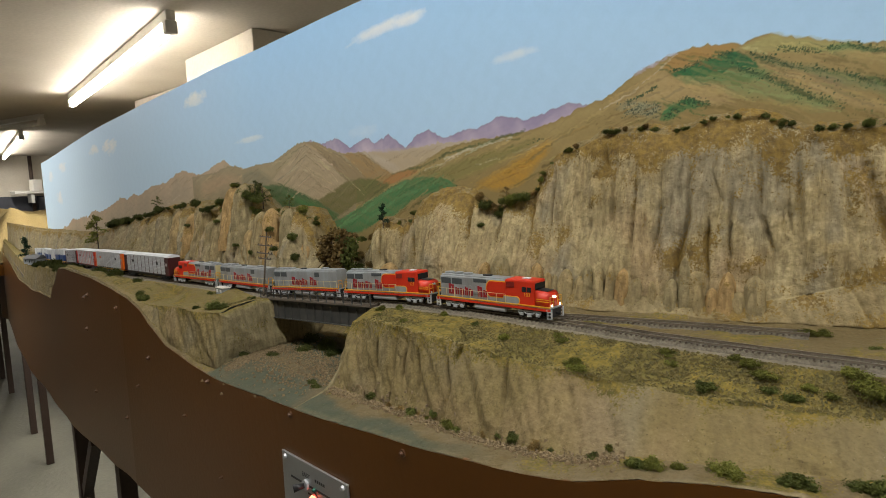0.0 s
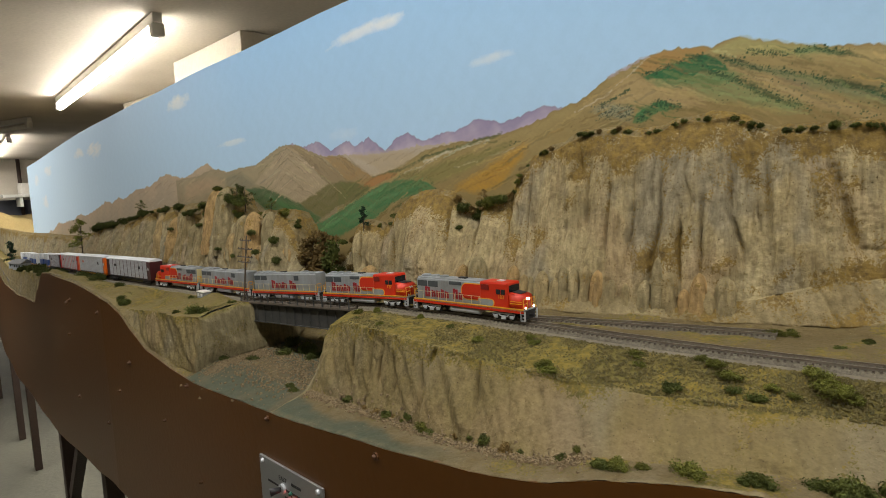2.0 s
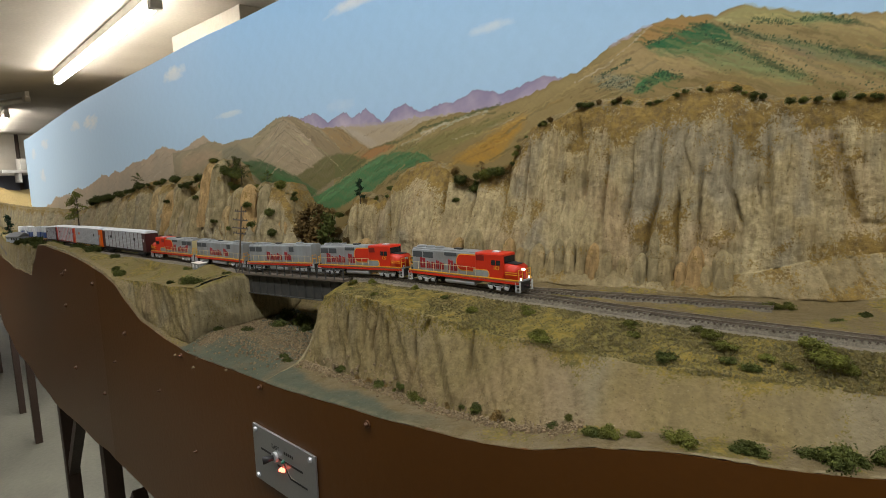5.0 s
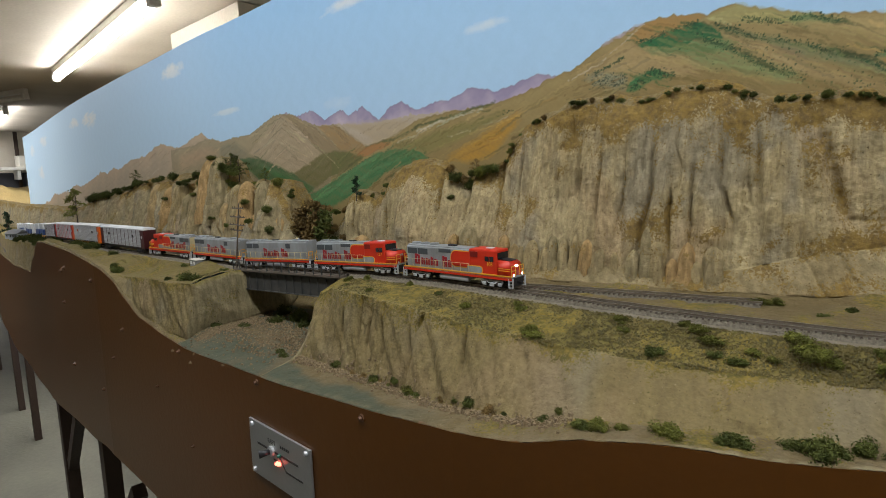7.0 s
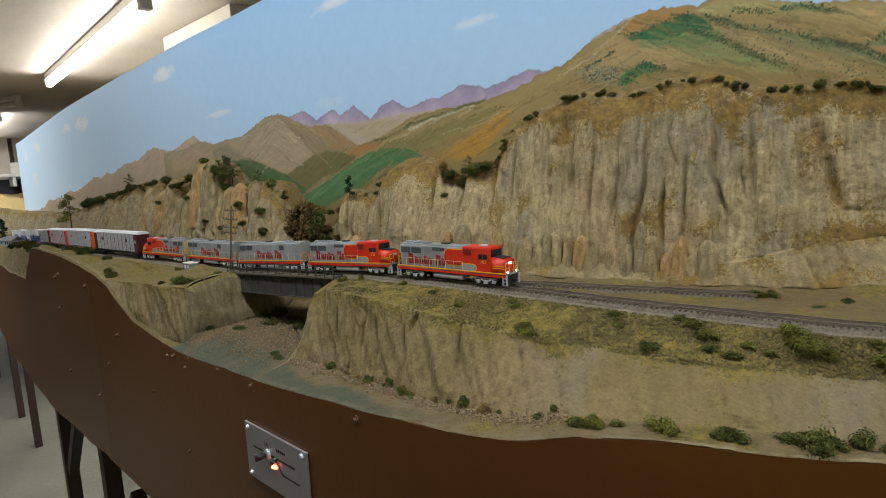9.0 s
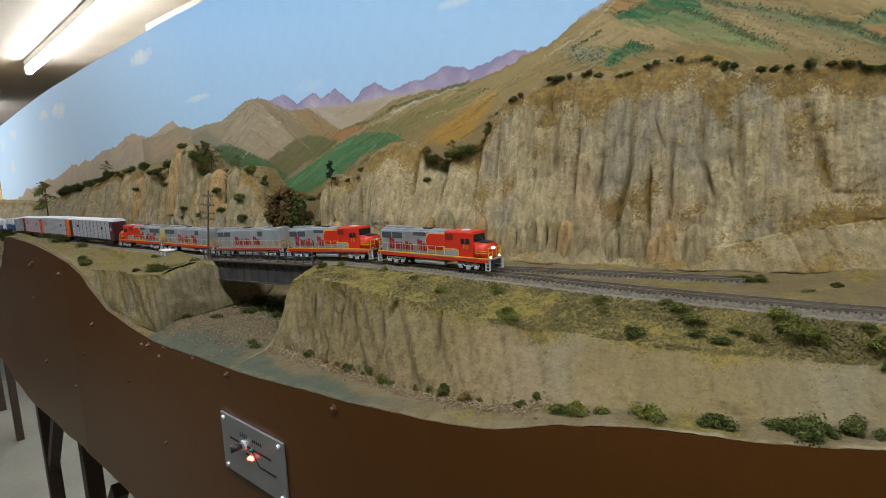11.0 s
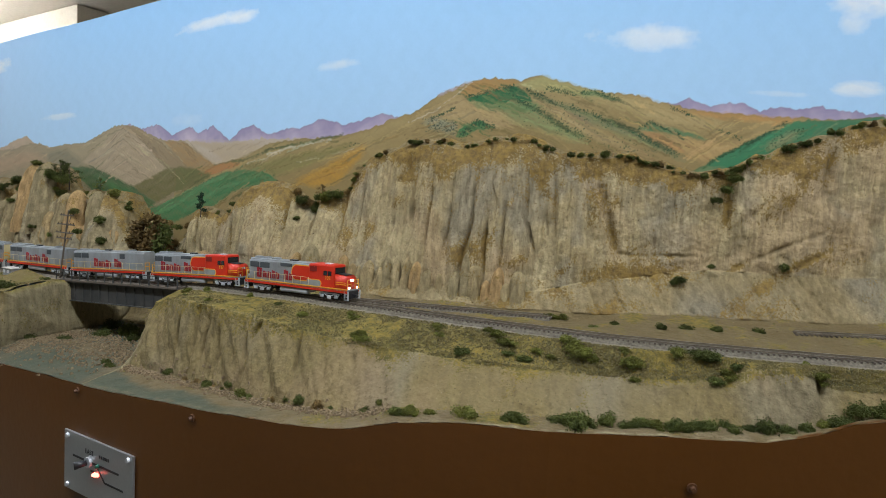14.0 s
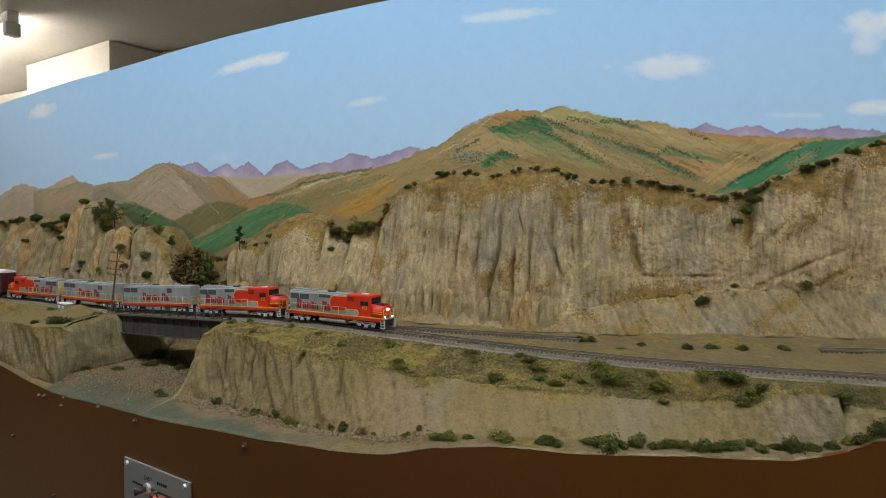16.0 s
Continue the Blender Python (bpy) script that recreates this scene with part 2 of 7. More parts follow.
def add_box(bm, x0, x1, y0, y1, z0, z1, bevel=0.0, m=None):
    made = bmesh.ops.create_cube(bm, size=1.0)["verts"]
    for v in made:
        v.co = Vector(((x0 + x1) / 2 + v.co.x * (x1 - x0), (y0 + y1) / 2 + v.co.y * (y1 - y0), (z0 + z1) / 2 + v.co.z * (z1 - z0)))
    if bevel:
        edges = {e for v in made for e in v.link_edges}
        made = [v for f in bmesh.ops.bevel(bm, geom=list(edges), offset=bevel, segments=2, affect="EDGES", profile=0.5)["faces"] for v in f.verts] + [v for v in made if v.is_valid]
    if m is not None:
        bmesh.ops.transform(bm, matrix=m, verts=list({v for v in made if v.is_valid}))
    return bm


def box(x0, x1, y0, y1, z0, z1, bevel=0.0, m=None):
    return add_box(bmesh.new(), x0, x1, y0, y1, z0, z1, bevel, m)


def add_rod(bm, a, b, r, sides=8, r2=None):
    a, b = Vector(a), Vector(b)
    d = b - a
    m = Matrix.Translation((a + b) / 2) @ d.to_track_quat("Z", "Y").to_matrix().to_4x4()
    bmesh.ops.create_cone(bm, cap_ends=True, segments=sides, radius1=r, radius2=r if r2 is None else r2, depth=d.length, matrix=m)
    return bm


def rod(a, b, r, sides=8, r2=None):
    return add_rod(bmesh.new(), a, b, r, sides, r2)


def solid(name, bm, mat, label, category, kind="", group="", smooth=False):
    return tagged(part(name, bm, mat, None, "", smooth), label, category, group, kind)


# ---- room ----
CEIL = 2.384
solid("floor", box(-16, 3, -2.6, 5.2, -0.1, 0), CONCRETE, "worn grey concrete floor with stains", "floor", "structure")
solid("ceiling", box(-16, 3, -2.6, 5.2, CEIL, CEIL + 0.1), CEILING, "low cream-painted ceiling", "ceiling", "structure")
solid("wall_east", box(3, 3.1, -2.6, 5.2, 0, CEIL), WALL, "plain cream wall", "wall", "structure")
solid("wall_south", box(-16, 3, -2.7, -2.6, 0, CEIL), WALL, "plain cream wall along the aisle", "wall", "structure")
solid("wall_west", box(-16.1, -16, -2.6, 5.2, 0, CEIL), WALL, "plain far cream wall", "wall", "structure")
solid("wall_north", box(-16, 3, 5.2, 5.3, 0, CEIL), WALL, "plain cream wall at the back", "wall", "structure")


def tilted(a, b):
    a, b = Vector(a), Vector(b)
    return Matrix.Translation(a) @ Matrix.Rotation(math.atan2(b.y - a.y, b.x - a.x), 4, "Z"), (b - a).length


# back wall above the backdrop and the boxed duct that hangs in front of it
m, n = tilted((-5.0, 2.274, 0), (3, 1.60, 0))
part_wall = solid("wall_partition", box(0, n, 0, 0.09, 1.2, CEIL - 0.004, 0, m), WALL, "cream partition wall behind the backdrop", "wall", "structure")
m, n = tilted((-3.32, 1.80, 0), (-2.46, 1.67, 0))
solid("ceiling_duct", box(0, n, 0, 0.30, 1.75, CEIL - 0.004, 0.004, m), WALL, "cream boxed duct under the ceiling", "duct", "structure")
m, n = tilted((-2.5, 1.93, 0), (2.9, 1.50, 0))
solid("ceiling_trim", box(0, n, -0.02, 0.04, CEIL - 0.035, CEIL - 0.005, 0.003, m), material("stained_trim", (0.35, 0.3, 0.22), 0.9, second=(0.12, 0.09, 0.06), scale=25, amount=0.9, bump=0.2, bump_scale=80), "chipped stained strip where ceiling meets wall", "trim", "structure")


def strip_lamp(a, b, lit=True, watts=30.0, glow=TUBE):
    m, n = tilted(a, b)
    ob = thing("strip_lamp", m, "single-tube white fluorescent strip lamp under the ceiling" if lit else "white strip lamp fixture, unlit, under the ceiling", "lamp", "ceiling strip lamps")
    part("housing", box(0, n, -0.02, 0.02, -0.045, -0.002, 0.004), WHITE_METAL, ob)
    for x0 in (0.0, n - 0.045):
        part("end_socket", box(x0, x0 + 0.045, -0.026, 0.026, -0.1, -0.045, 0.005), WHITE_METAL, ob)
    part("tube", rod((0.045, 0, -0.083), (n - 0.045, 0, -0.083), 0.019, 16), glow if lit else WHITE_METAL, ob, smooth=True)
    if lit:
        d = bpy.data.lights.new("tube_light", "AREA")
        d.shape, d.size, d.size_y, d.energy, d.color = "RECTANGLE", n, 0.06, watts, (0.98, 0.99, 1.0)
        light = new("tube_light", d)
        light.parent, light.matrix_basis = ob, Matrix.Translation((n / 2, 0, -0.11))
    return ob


strip_lamp((-4.95, 1.78, CEIL), (-2.46, 1.27, CEIL), True, 40)
strip_lamp((-11.6, 3.17, CEIL), (-7.81, 2.30, CEIL), True, 28)
strip_lamp((-8.4, 1.63, CEIL), (-6.2, 1.99, CEIL), False)
# unseen lamps assumed over the aisle, close along the layout's front edge
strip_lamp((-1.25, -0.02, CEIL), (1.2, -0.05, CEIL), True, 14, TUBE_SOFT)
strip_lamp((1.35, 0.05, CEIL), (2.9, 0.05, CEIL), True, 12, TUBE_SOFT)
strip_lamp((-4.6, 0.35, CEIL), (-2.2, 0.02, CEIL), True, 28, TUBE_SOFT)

# ---- painted backdrop ----
BACK = 0.56
TOP_EDGE = [(-3.3, 1.683), (-1.83, 1.746), (-1.4, 1.757), (-1.0, 1.771), (-0.6, 1.787), (-0.28, 1.790), (0.7, 1.796)]
# ridge lines of the painted land, far to near: (x, z)
RANGE = [(-0.834, 1.557), (-0.754, 1.586), (-0.725, 1.578), (-0.682, 1.584), (-0.648, 1.566), (-0.609, 1.579), (-0.59, 1.568), (-0.559, 1.579), (-0.525, 1.557), (-0.502, 1.573), (-0.48, 1.578), (-0.454, 1.564), (-0.424, 1.571), (-0.395, 1.572), (-0.367, 1.583), (-0.345, 1.58), (-0.331, 1.575), (-0.306, 1.58), (-0.273, 1.588), (-0.248, 1.582), (-0.112, 1.582), (0.052, 1.599), (0.099, 1.606), (0.113, 1.612), (0.125, 1.607), (0.14, 1.604), (0.158, 1.608), (0.176, 1.61), (0.191, 1.603), (0.196, 1.601), (0.208, 1.605), (0.222, 1.607), (0.24, 1.605), (0.26, 1.61), (0.278, 1.608), (0.298, 1.606), (0.315, 1.605)]
FOOTHILL = [(-1.242, 1.542), (-1.191, 1.546), (-1.119, 1.548), (-1.085, 1.555), (-1.053, 1.558), (-1.022, 1.558), (-0.992, 1.549), (-0.937, 1.555), (-0.876, 1.558), (-0.833, 1.572), (-0.793, 1.585), (-0.770, 1.586), (-0.739, 1.583), (-0.696, 1.567), (-0.669, 1.559), (-0.642, 1.558), (-0.622, 1.557), (-0.590, 1.542), (-0.554, 1.522), (-0.531, 1.511), (-0.486, 1.499)]
PLAIN = [(-0.682, 1.559), (-0.622, 1.558), (-0.554, 1.552), (-0.508, 1.555), (-0.465, 1.558), (-0.414, 1.558), (-0.349, 1.556), (-0.297, 1.558), (-0.264, 1.557)]
MOUNTAIN = [(-0.642, 1.512), (-0.554, 1.521), (-0.508, 1.53), (-0.475, 1.543), (-0.444, 1.553), (-0.4, 1.557), (-0.349, 1.559), (-0.314, 1.564), (-0.273, 1.575), (-0.264, 1.582), (-0.256, 1.582), (-0.23, 1.59), (-0.214, 1.601), (-0.2, 1.61), (-0.174, 1.619), (-0.154, 1.627), (-0.127, 1.629), (-0.101, 1.627), (-0.095, 1.625), (-0.083, 1.629), (-0.068, 1.632), (-0.06, 1.628), (-0.04, 1.624), (-0.017, 1.619), (0.015, 1.615), (0.053, 1.612), (0.072, 1.607), (0.099, 1.602), (0.133, 1.598), (0.173, 1.597), (0.209, 1.595), (0.248, 1.596), (0.279, 1.596), (0.306, 1.599), (0.335, 1.6)]
RIGHT_SLOPE = [(0.09, 1.515), (0.138, 1.538), (0.159, 1.55), (0.183, 1.565), (0.211, 1.579), (0.231, 1.59), (0.255, 1.594), (0.286, 1.595), (0.306, 1.599), (0.322, 1.601), (0.335, 1.601)]
LEFT_HILL = [(-3.243, 1.345), (-2.9, 1.375), (-2.576, 1.412), (-2.3, 1.443), (-2.081, 1.466), (-1.9, 1.488), (-1.734, 1.501), (-1.58, 1.527), (-1.428, 1.542), (-1.34, 1.556), (-1.273, 1.556), (-1.19, 1.549), (-1.062, 1.565), (-0.98, 1.552), (-0.9, 1.53), (-0.8, 1.5)]
CLOUDS = [
    (-0.558, 1.733, 0.089, 0.011, 0.22, 0.80),
    (-0.506, 1.734, 0.033, 0.009, 0.10, 0.80),
    (-0.349, 1.652, 0.038, 0.007, 0.15, 0.60),
    (0.063, 1.675, 0.069, 0.016, 0.00, 0.75),
    (0.302, 1.723, 0.048, 0.018, -0.10, 0.85),
    (0.291, 1.701, 0.018, 0.013, 0.00, 0.60),
    (0.304, 1.630, 0.027, 0.010, 0.00, 0.80),
    (0.213, 1.621, 0.042, 0.004, 0.00, 0.40),
    (-0.953, 1.605, 0.064, 0.007, 0.10, 0.60),
    (-0.615, 1.588, 0.039, 0.012, 0.00, 0.25),
    (-0.145, 1.747, 0.062, 0.008, 0.00, 0.55),
    (-2.109, 1.680, 0.075, 0.030, 0.0, 0.9), (-1.908, 1.672, 0.085, 0.042, 0.1, 1.0), (-2.687, 1.642, 0.09, 0.036, 0.0, 0.9), (-2.983, 1.606, 0.07, 0.030, 0.0, 0.8), (-2.817, 1.507, 0.07, 0.034, 0.0, 0.9), (-1.193, 1.731, 0.075, 0.022, 0.15, 0.9),
]


def painting():
    """The board's sky and hills as colours on a fine grid, in the order in which a painter lays them."""
    xs = np.concatenate([np.linspace(-3.22, -1.5, 420)[:-1], np.linspace(-1.5, 0.62, 2000)])
    zs = np.concatenate([np.linspace(1.30, 1.44, 40)[:-1], np.linspace(1.44, 1.645, 300)[:-1], np.linspace(1.645, 1.79, 60)])
    X, Z = np.meshgrid(xs, zs)
    rng = np.random.RandomState(4)

    def waves(a, b, k=5, seed=0, stretch=0.35):
        r = np.random.RandomState(seed)
        out = np.zeros_like(X)
        for i in range(k):
            ang, f, ph = r.uniform(0, 6.28), 2.0 ** i, r.uniform(0, 6.28, 2)
            out += np.sin(a * f * (X * np.cos(ang) + stretch * Z * np.sin(ang)) + ph[0] + 1.7 * np.sin(b * f * (Z * np.cos(ang) - 0.3 * X * np.sin(ang)) + ph[1])) / 1.5 ** i
        return out / 2.2

    wx, wz = waves(210, 150, 4, 31, 1.0) * 0.0016, waves(190, 170, 4, 37, 1.0) * 0.0013
    fine = waves(420, 380, 4, 41, 1.0) * np.clip((1.66 - Z) * 40, 0, 1)

    def window(pts, margin):
        """The part of the grid round an outline."""
        px, pz = np.array(pts).T
        i0, i1 = np.searchsorted(zs, pz.min() - margin), np.searchsorted(zs, pz.max() + margin)
        j0, j1 = np.searchsorted(xs, px.min() - margin), np.searchsorted(xs, px.max() + margin)
        return slice(max(0, i0), i1), slice(max(0, j0), j1)

    def lay(mask, colour, w=slice(None)):
        m = mask[..., None]
        col[w] = col[w] * (1 - m) + np.array(colour) * m

    def patch(pts, colour, strength, soft):
        w = window(pts, 0.012)
        px, pz = np.array(pts).T
        total = 0.0
        for k in range(6):
            x, z = X[w] + wx[w] + soft * math.cos(k * 1.05), Z[w] + wz[w] + soft * math.sin(k * 1.05)
            hit = np.zeros(x.shape, bool)
            for i in range(len(px)):
                j = i - 1
                hit ^= ((pz[i] > z) != (pz[j] > z)) & (x < (px[j] - px[i]) * (z - pz[i]) / (pz[j] - pz[i] + 1e-9) + px[i])
            total = total + hit / 6
        lay(total * np.clip(strength + 0.22 * fine[w], 0, 1), colour, w)

    def stroke(pts, width, colour, strength, limit=None):
        w = window(pts, 0.012)
        best = np.full(X[w].shape, 9.0)
        for (x0, z0), (x1, z1) in zip(pts, pts[1:]):
            dx, dz = x1 - x0, z1 - z0
            t = np.clip(((X[w] - x0) * dx + (Z[w] - z0) * dz) / (dx * dx + dz * dz), 0, 1)
            best = np.minimum(best, np.hypot(X[w] + wx[w] - x0 - t * dx, Z[w] + wz[w] - z0 - t * dz))
        lay(np.clip(1.3 - best / width + 0.5 * fine[w], 0, 1) * strength * (1 if limit is None else limit[w]), colour, w)

    def dots(pts, spread, count, colour):
        """Small painted trees along a line."""
        pts = np.array(pts)
        seg = np.r_[0, np.cumsum(np.hypot(*np.diff(pts, axis=0).T))]
        for _ in range(count * 3 // 2):
            s = rng.uniform(0, seg[-1])
            x, z = np.interp(s, seg, pts[:, 0]) + rng.normal(0, spread * 0.5), np.interp(s, seg, pts[:, 1]) + rng.normal(0, spread * 0.6)
            i, j = np.searchsorted(zs, z), np.searchsorted(xs, x)
            w, h = rng.choice([1, 1, 1, 2]), rng.choice([1, 2, 2, 3])
            a = rng.uniform(0.3, 0.9)
            col[i:i + h, j:j + w] = col[i:i + h, j:j + w] * (1 - a) + np.array(colour) * a * rng.uniform(0.7, 1.4)

    h = np.clip((Z - 1.40) / 0.39, 0, 1)[..., None]
    col = np.array([0.47, 0.64, 0.79]) * (1 - h) + np.array([0.30, 0.525, 0.785]) * h
    # lamplight on the board's left end, painted in as paler sky
    lamplight = np.clip(-(X + 0.9) / 1.5, 0, 1)[..., None]
    col = col * (1 - 0.7 * lamplight) + np.array([0.64, 0.79, 0.90]) * 0.7 * lamplight
    for cx, cz, rx, rz, tilt, strength in CLOUDS:
        u, v = (X - cx) / rx, (Z - cz - 0.35 * tilt * (X - cx)) / rz
        ragged = waves(55, 70, 5, int(1000 * (cx + 5)), 1.6)
        d = u ** 2 + np.where(v < 0, (v * 1.25) ** 2, (v * 0.95) ** 2) + 0.55 * ragged
        lay(np.clip(1.05 - d, 0, 1) ** 0.9 * strength * (0.75 + 0.25 * np.clip(v + 0.5, 0, 1)), (0.74, 0.77, 0.79))

    def land(line, top, low, depth, streaks, seed, cap=0.12):
        """A range below its ridge line, with gullies running down from the crest."""
        lx, lz = np.array(line).T
        ridge = np.interp(xs, lx, lz, left=1.2, right=lz[-1])
        ridge = ridge + np.interp(xs, np.linspace(-3.3, 0.7, 1100), rng.normal(0, 0.0009, 1100)) + (np.interp(xs, np.linspace(-3.3, 0.7, 61), rng.normal(0, 0.006, 61)) + np.interp(xs, np.linspace(-3.3, 0.7, 333), rng.normal(0, 0.0016, 333)) if line is LEFT_HILL else 0)
        below = ridge[None, :] - Z
        slope = np.gradient(np.convolve(ridge, np.ones(41) / 41, "same"), xs)[None, :]
        run = np.sin((X + 0.5 * np.tanh(slope * 2) * below * 2) * streaks + 2.5 * waves(30, 24, 4, seed)) * 0.5 + 0.5
        t = np.clip(below / depth + 0.3 * (run - 0.5) + 0.35 * waves(44, 40, 5, seed + 1, 1.0), 0, 1)[..., None]
        c = np.array(top) * (1 - t) + np.array(low) * t
        c = c * (1 - cap * np.exp(-(below / 0.003) ** 2))[..., None]
        m = np.clip(below / 0.0014 + 0.5, 0, 1)[..., None]
        return m, c

    for line, top, low, depth, streaks, seed, cap in (
            (RANGE, (0.29, 0.25, 0.37), (0.50, 0.42, 0.50), 0.035, 90, 3, 0.1), (PLAIN, (0.42, 0.36, 0.28), (0.40, 0.31, 0.19), 0.03, 40, 9, 0.0),
            (LEFT_HILL, (0.44, 0.33, 0.22), (0.36, 0.29, 0.20), 0.05, 50, 5, 0.05), (FOOTHILL, (0.32, 0.26, 0.155), (0.25, 0.20, 0.115), 0.07, 60, 7, 0.12),
            (MOUNTAIN, (0.31, 0.235, 0.10), (0.25, 0.185, 0.075), 0.06, 55, 11, 0.15), (RIGHT_SLOPE, (0.10, 0.20, 0.09), (0.20, 0.19, 0.08), 0.05, 60, 13, 0.25)):
        m, c = land(line, top, low, depth, streaks, seed, cap)
        col = col * (1 - m) + c * m
    patch([(-0.770, 1.584), (-0.826, 1.557), (-0.886, 1.523), (-0.811, 1.506), (-0.742, 1.485), (-0.663, 1.515), (-0.694, 1.540), (-0.737, 1.569)], (0.37, 0.29, 0.185), 0.8, 0.0015)
    patch([(-0.770, 1.584), (-0.737, 1.569), (-0.694, 1.540), (-0.663, 1.515), (-0.616, 1.516), (-0.642, 1.539), (-0.696, 1.563), (-0.737, 1.581)], (0.25, 0.185, 0.10), 0.75, 0.0015)
    patch([(-0.669, 1.558), (-0.622, 1.555), (-0.590, 1.540), (-0.554, 1.521), (-0.572, 1.511), (-0.616, 1.518), (-0.642, 1.539)], (0.30, 0.19, 0.075), 0.7, 0.0015)
    patch([(-0.993, 1.542), (-0.937, 1.548), (-0.882, 1.523), (-0.921, 1.506), (-0.994, 1.513)], (0.17, 0.165, 0.11), 0.6, 0.005)
    patch([(-0.742, 1.485), (-0.658, 1.515), (-0.616, 1.518), (-0.554, 1.507), (-0.623, 1.485), (-0.685, 1.460)], (0.14, 0.125, 0.045), 0.9, 0.0015)
    patch([(-0.939, 1.513), (-0.877, 1.516), (-0.827, 1.508), (-0.742, 1.484), (-0.685, 1.460), (-0.728, 1.437), (-0.774, 1.436), (-0.845, 1.470), (-0.895, 1.496)], (0.055, 0.105, 0.038), 0.92, 0.0015)
    patch([(-0.852, 1.506), (-0.757, 1.481), (-0.699, 1.460), (-0.758, 1.465), (-0.828, 1.490)], (0.06, 0.15, 0.05), 0.7, 0.003)
    patch([(-0.579, 1.486), (-0.519, 1.505), (-0.465, 1.505), (-0.424, 1.495), (-0.465, 1.489), (-0.531, 1.482)], (0.15, 0.175, 0.075), 0.45, 0.004)
    patch([(-0.622, 1.557), (-0.554, 1.522), (-0.525, 1.530), (-0.475, 1.547), (-0.444, 1.555), (-0.508, 1.555)], (0.42, 0.35, 0.26), 0.8, 0.003)
    patch([(-1.192, 1.532), (-1.054, 1.543), (-0.993, 1.529), (-1.099, 1.514), (-1.194, 1.497)], (0.40, 0.27, 0.16), 0.6, 0.006)
    stroke([(-0.554, 1.520), (-0.486, 1.531), (-0.444, 1.544), (-0.385, 1.553), (-0.331, 1.562)], 0.0022, (0.08, 0.10, 0.04), 0.8)
    stroke([(-0.454, 1.536), (-0.414, 1.546), (-0.349, 1.556)], 0.0016, (0.45, 0.42, 0.30), 0.8)
    stroke([(-0.385, 1.531), (-0.349, 1.537), (-0.314, 1.544)], 0.0012, (0.40, 0.36, 0.25), 0.6)
    stroke([(-0.770, 1.582), (-0.794, 1.564), (-0.814, 1.557)], 0.0014, (0.14, 0.09, 0.05), 0.6)
    stroke([(-0.737, 1.569), (-0.694, 1.540), (-0.658, 1.515)], 0.0014, (0.12, 0.09, 0.05), 0.6)
    dots([(-0.385, 1.531), (-0.349, 1.540), (-0.305, 1.551)], 0.001, 40, (0.03, 0.07, 0.03))
    dots([(-0.497, 1.519), (-0.465, 1.523), (-0.439, 1.508)], 0.003, 90, (0.03, 0.07, 0.03))
    dots([(-0.566, 1.540), (-0.542, 1.545), (-0.530, 1.549)], 0.0015, 30, (0.12, 0.09, 0.06))

    patch([(-0.606, 1.556), (-0.555, 1.552), (-0.499, 1.554), (-0.464, 1.549), (-0.490, 1.535), (-0.536, 1.527), (-0.560, 1.541)], (0.40, 0.32, 0.21), 0.8, 0.002)
    patch([(-0.638, 1.515), (-0.606, 1.515), (-0.560, 1.505), (-0.585, 1.492), (-0.638, 1.477)], (0.13, 0.13, 0.045), 0.85, 0.0015)
    patch([(-0.499, 1.520), (-0.447, 1.529), (-0.399, 1.538), (-0.353, 1.544), (-0.311, 1.552), (-0.332, 1.540), (-0.383, 1.522), (-0.435, 1.507), (-0.455, 1.512), (-0.490, 1.515)], (0.21, 0.185, 0.065), 0.85, 0.003)
    patch([(-0.406, 1.500), (-0.368, 1.516), (-0.325, 1.537), (-0.297, 1.549), (-0.300, 1.537), (-0.318, 1.519), (-0.335, 1.501), (-0.368, 1.493)], (0.40, 0.225, 0.040), 0.85, 0.003)
    patch([(-0.712, 1.446), (-0.660, 1.462), (-0.585, 1.492), (-0.536, 1.510), (-0.495, 1.515), (-0.447, 1.510), (-0.435, 1.500), (-0.477, 1.493), (-0.517, 1.483), (-0.555, 1.461), (-0.606, 1.446), (-0.638, 1.433), (-0.712, 1.425)], (0.065, 0.17, 0.065), 0.92, 0.0012)
    patch([(-0.575, 1.510), (-0.550, 1.522), (-0.513, 1.525), (-0.499, 1.523), (-0.536, 1.513), (-0.560, 1.506)], (0.36, 0.17, 0.06), 0.85, 0.0012)
    stroke([(-0.690, 1.440), (-0.638, 1.459), (-0.575, 1.492), (-0.527, 1.508)], 0.0026, (0.11, 0.24, 0.10), 0.8)
    stroke([(-0.617, 1.452), (-0.546, 1.486), (-0.490, 1.500)], 0.0022, (0.10, 0.22, 0.09), 0.7)
    stroke([(-0.456, 1.543), (-0.399, 1.551), (-0.339, 1.554)], 0.0014, (0.10, 0.11, 0.04), 0.8)
    stroke([(-0.490, 1.523), (-0.447, 1.534), (-0.431, 1.539)], 0.0012, (0.45, 0.40, 0.27), 0.8)
    stroke([(-0.418, 1.545), (-0.383, 1.551), (-0.354, 1.553)], 0.0012, (0.45, 0.41, 0.29), 0.8)
    stroke([(-0.353, 1.544), (-0.318, 1.552)], 0.0014, (0.08, 0.10, 0.04), 0.8)
    stroke([(-0.403, 1.526), (-0.368, 1.532)], 0.001, (0.42, 0.36, 0.22), 0.6)
    # the great hill, shoulder to shoulder
    patch([(-0.016, 1.609), (0.053, 1.611), (0.099, 1.599), (0.137, 1.590), (0.174, 1.582), (0.138, 1.578), (0.086, 1.583), (0.047, 1.593), (0.008, 1.603)], (0.38, 0.29, 0.13), 0.9, 0.003)
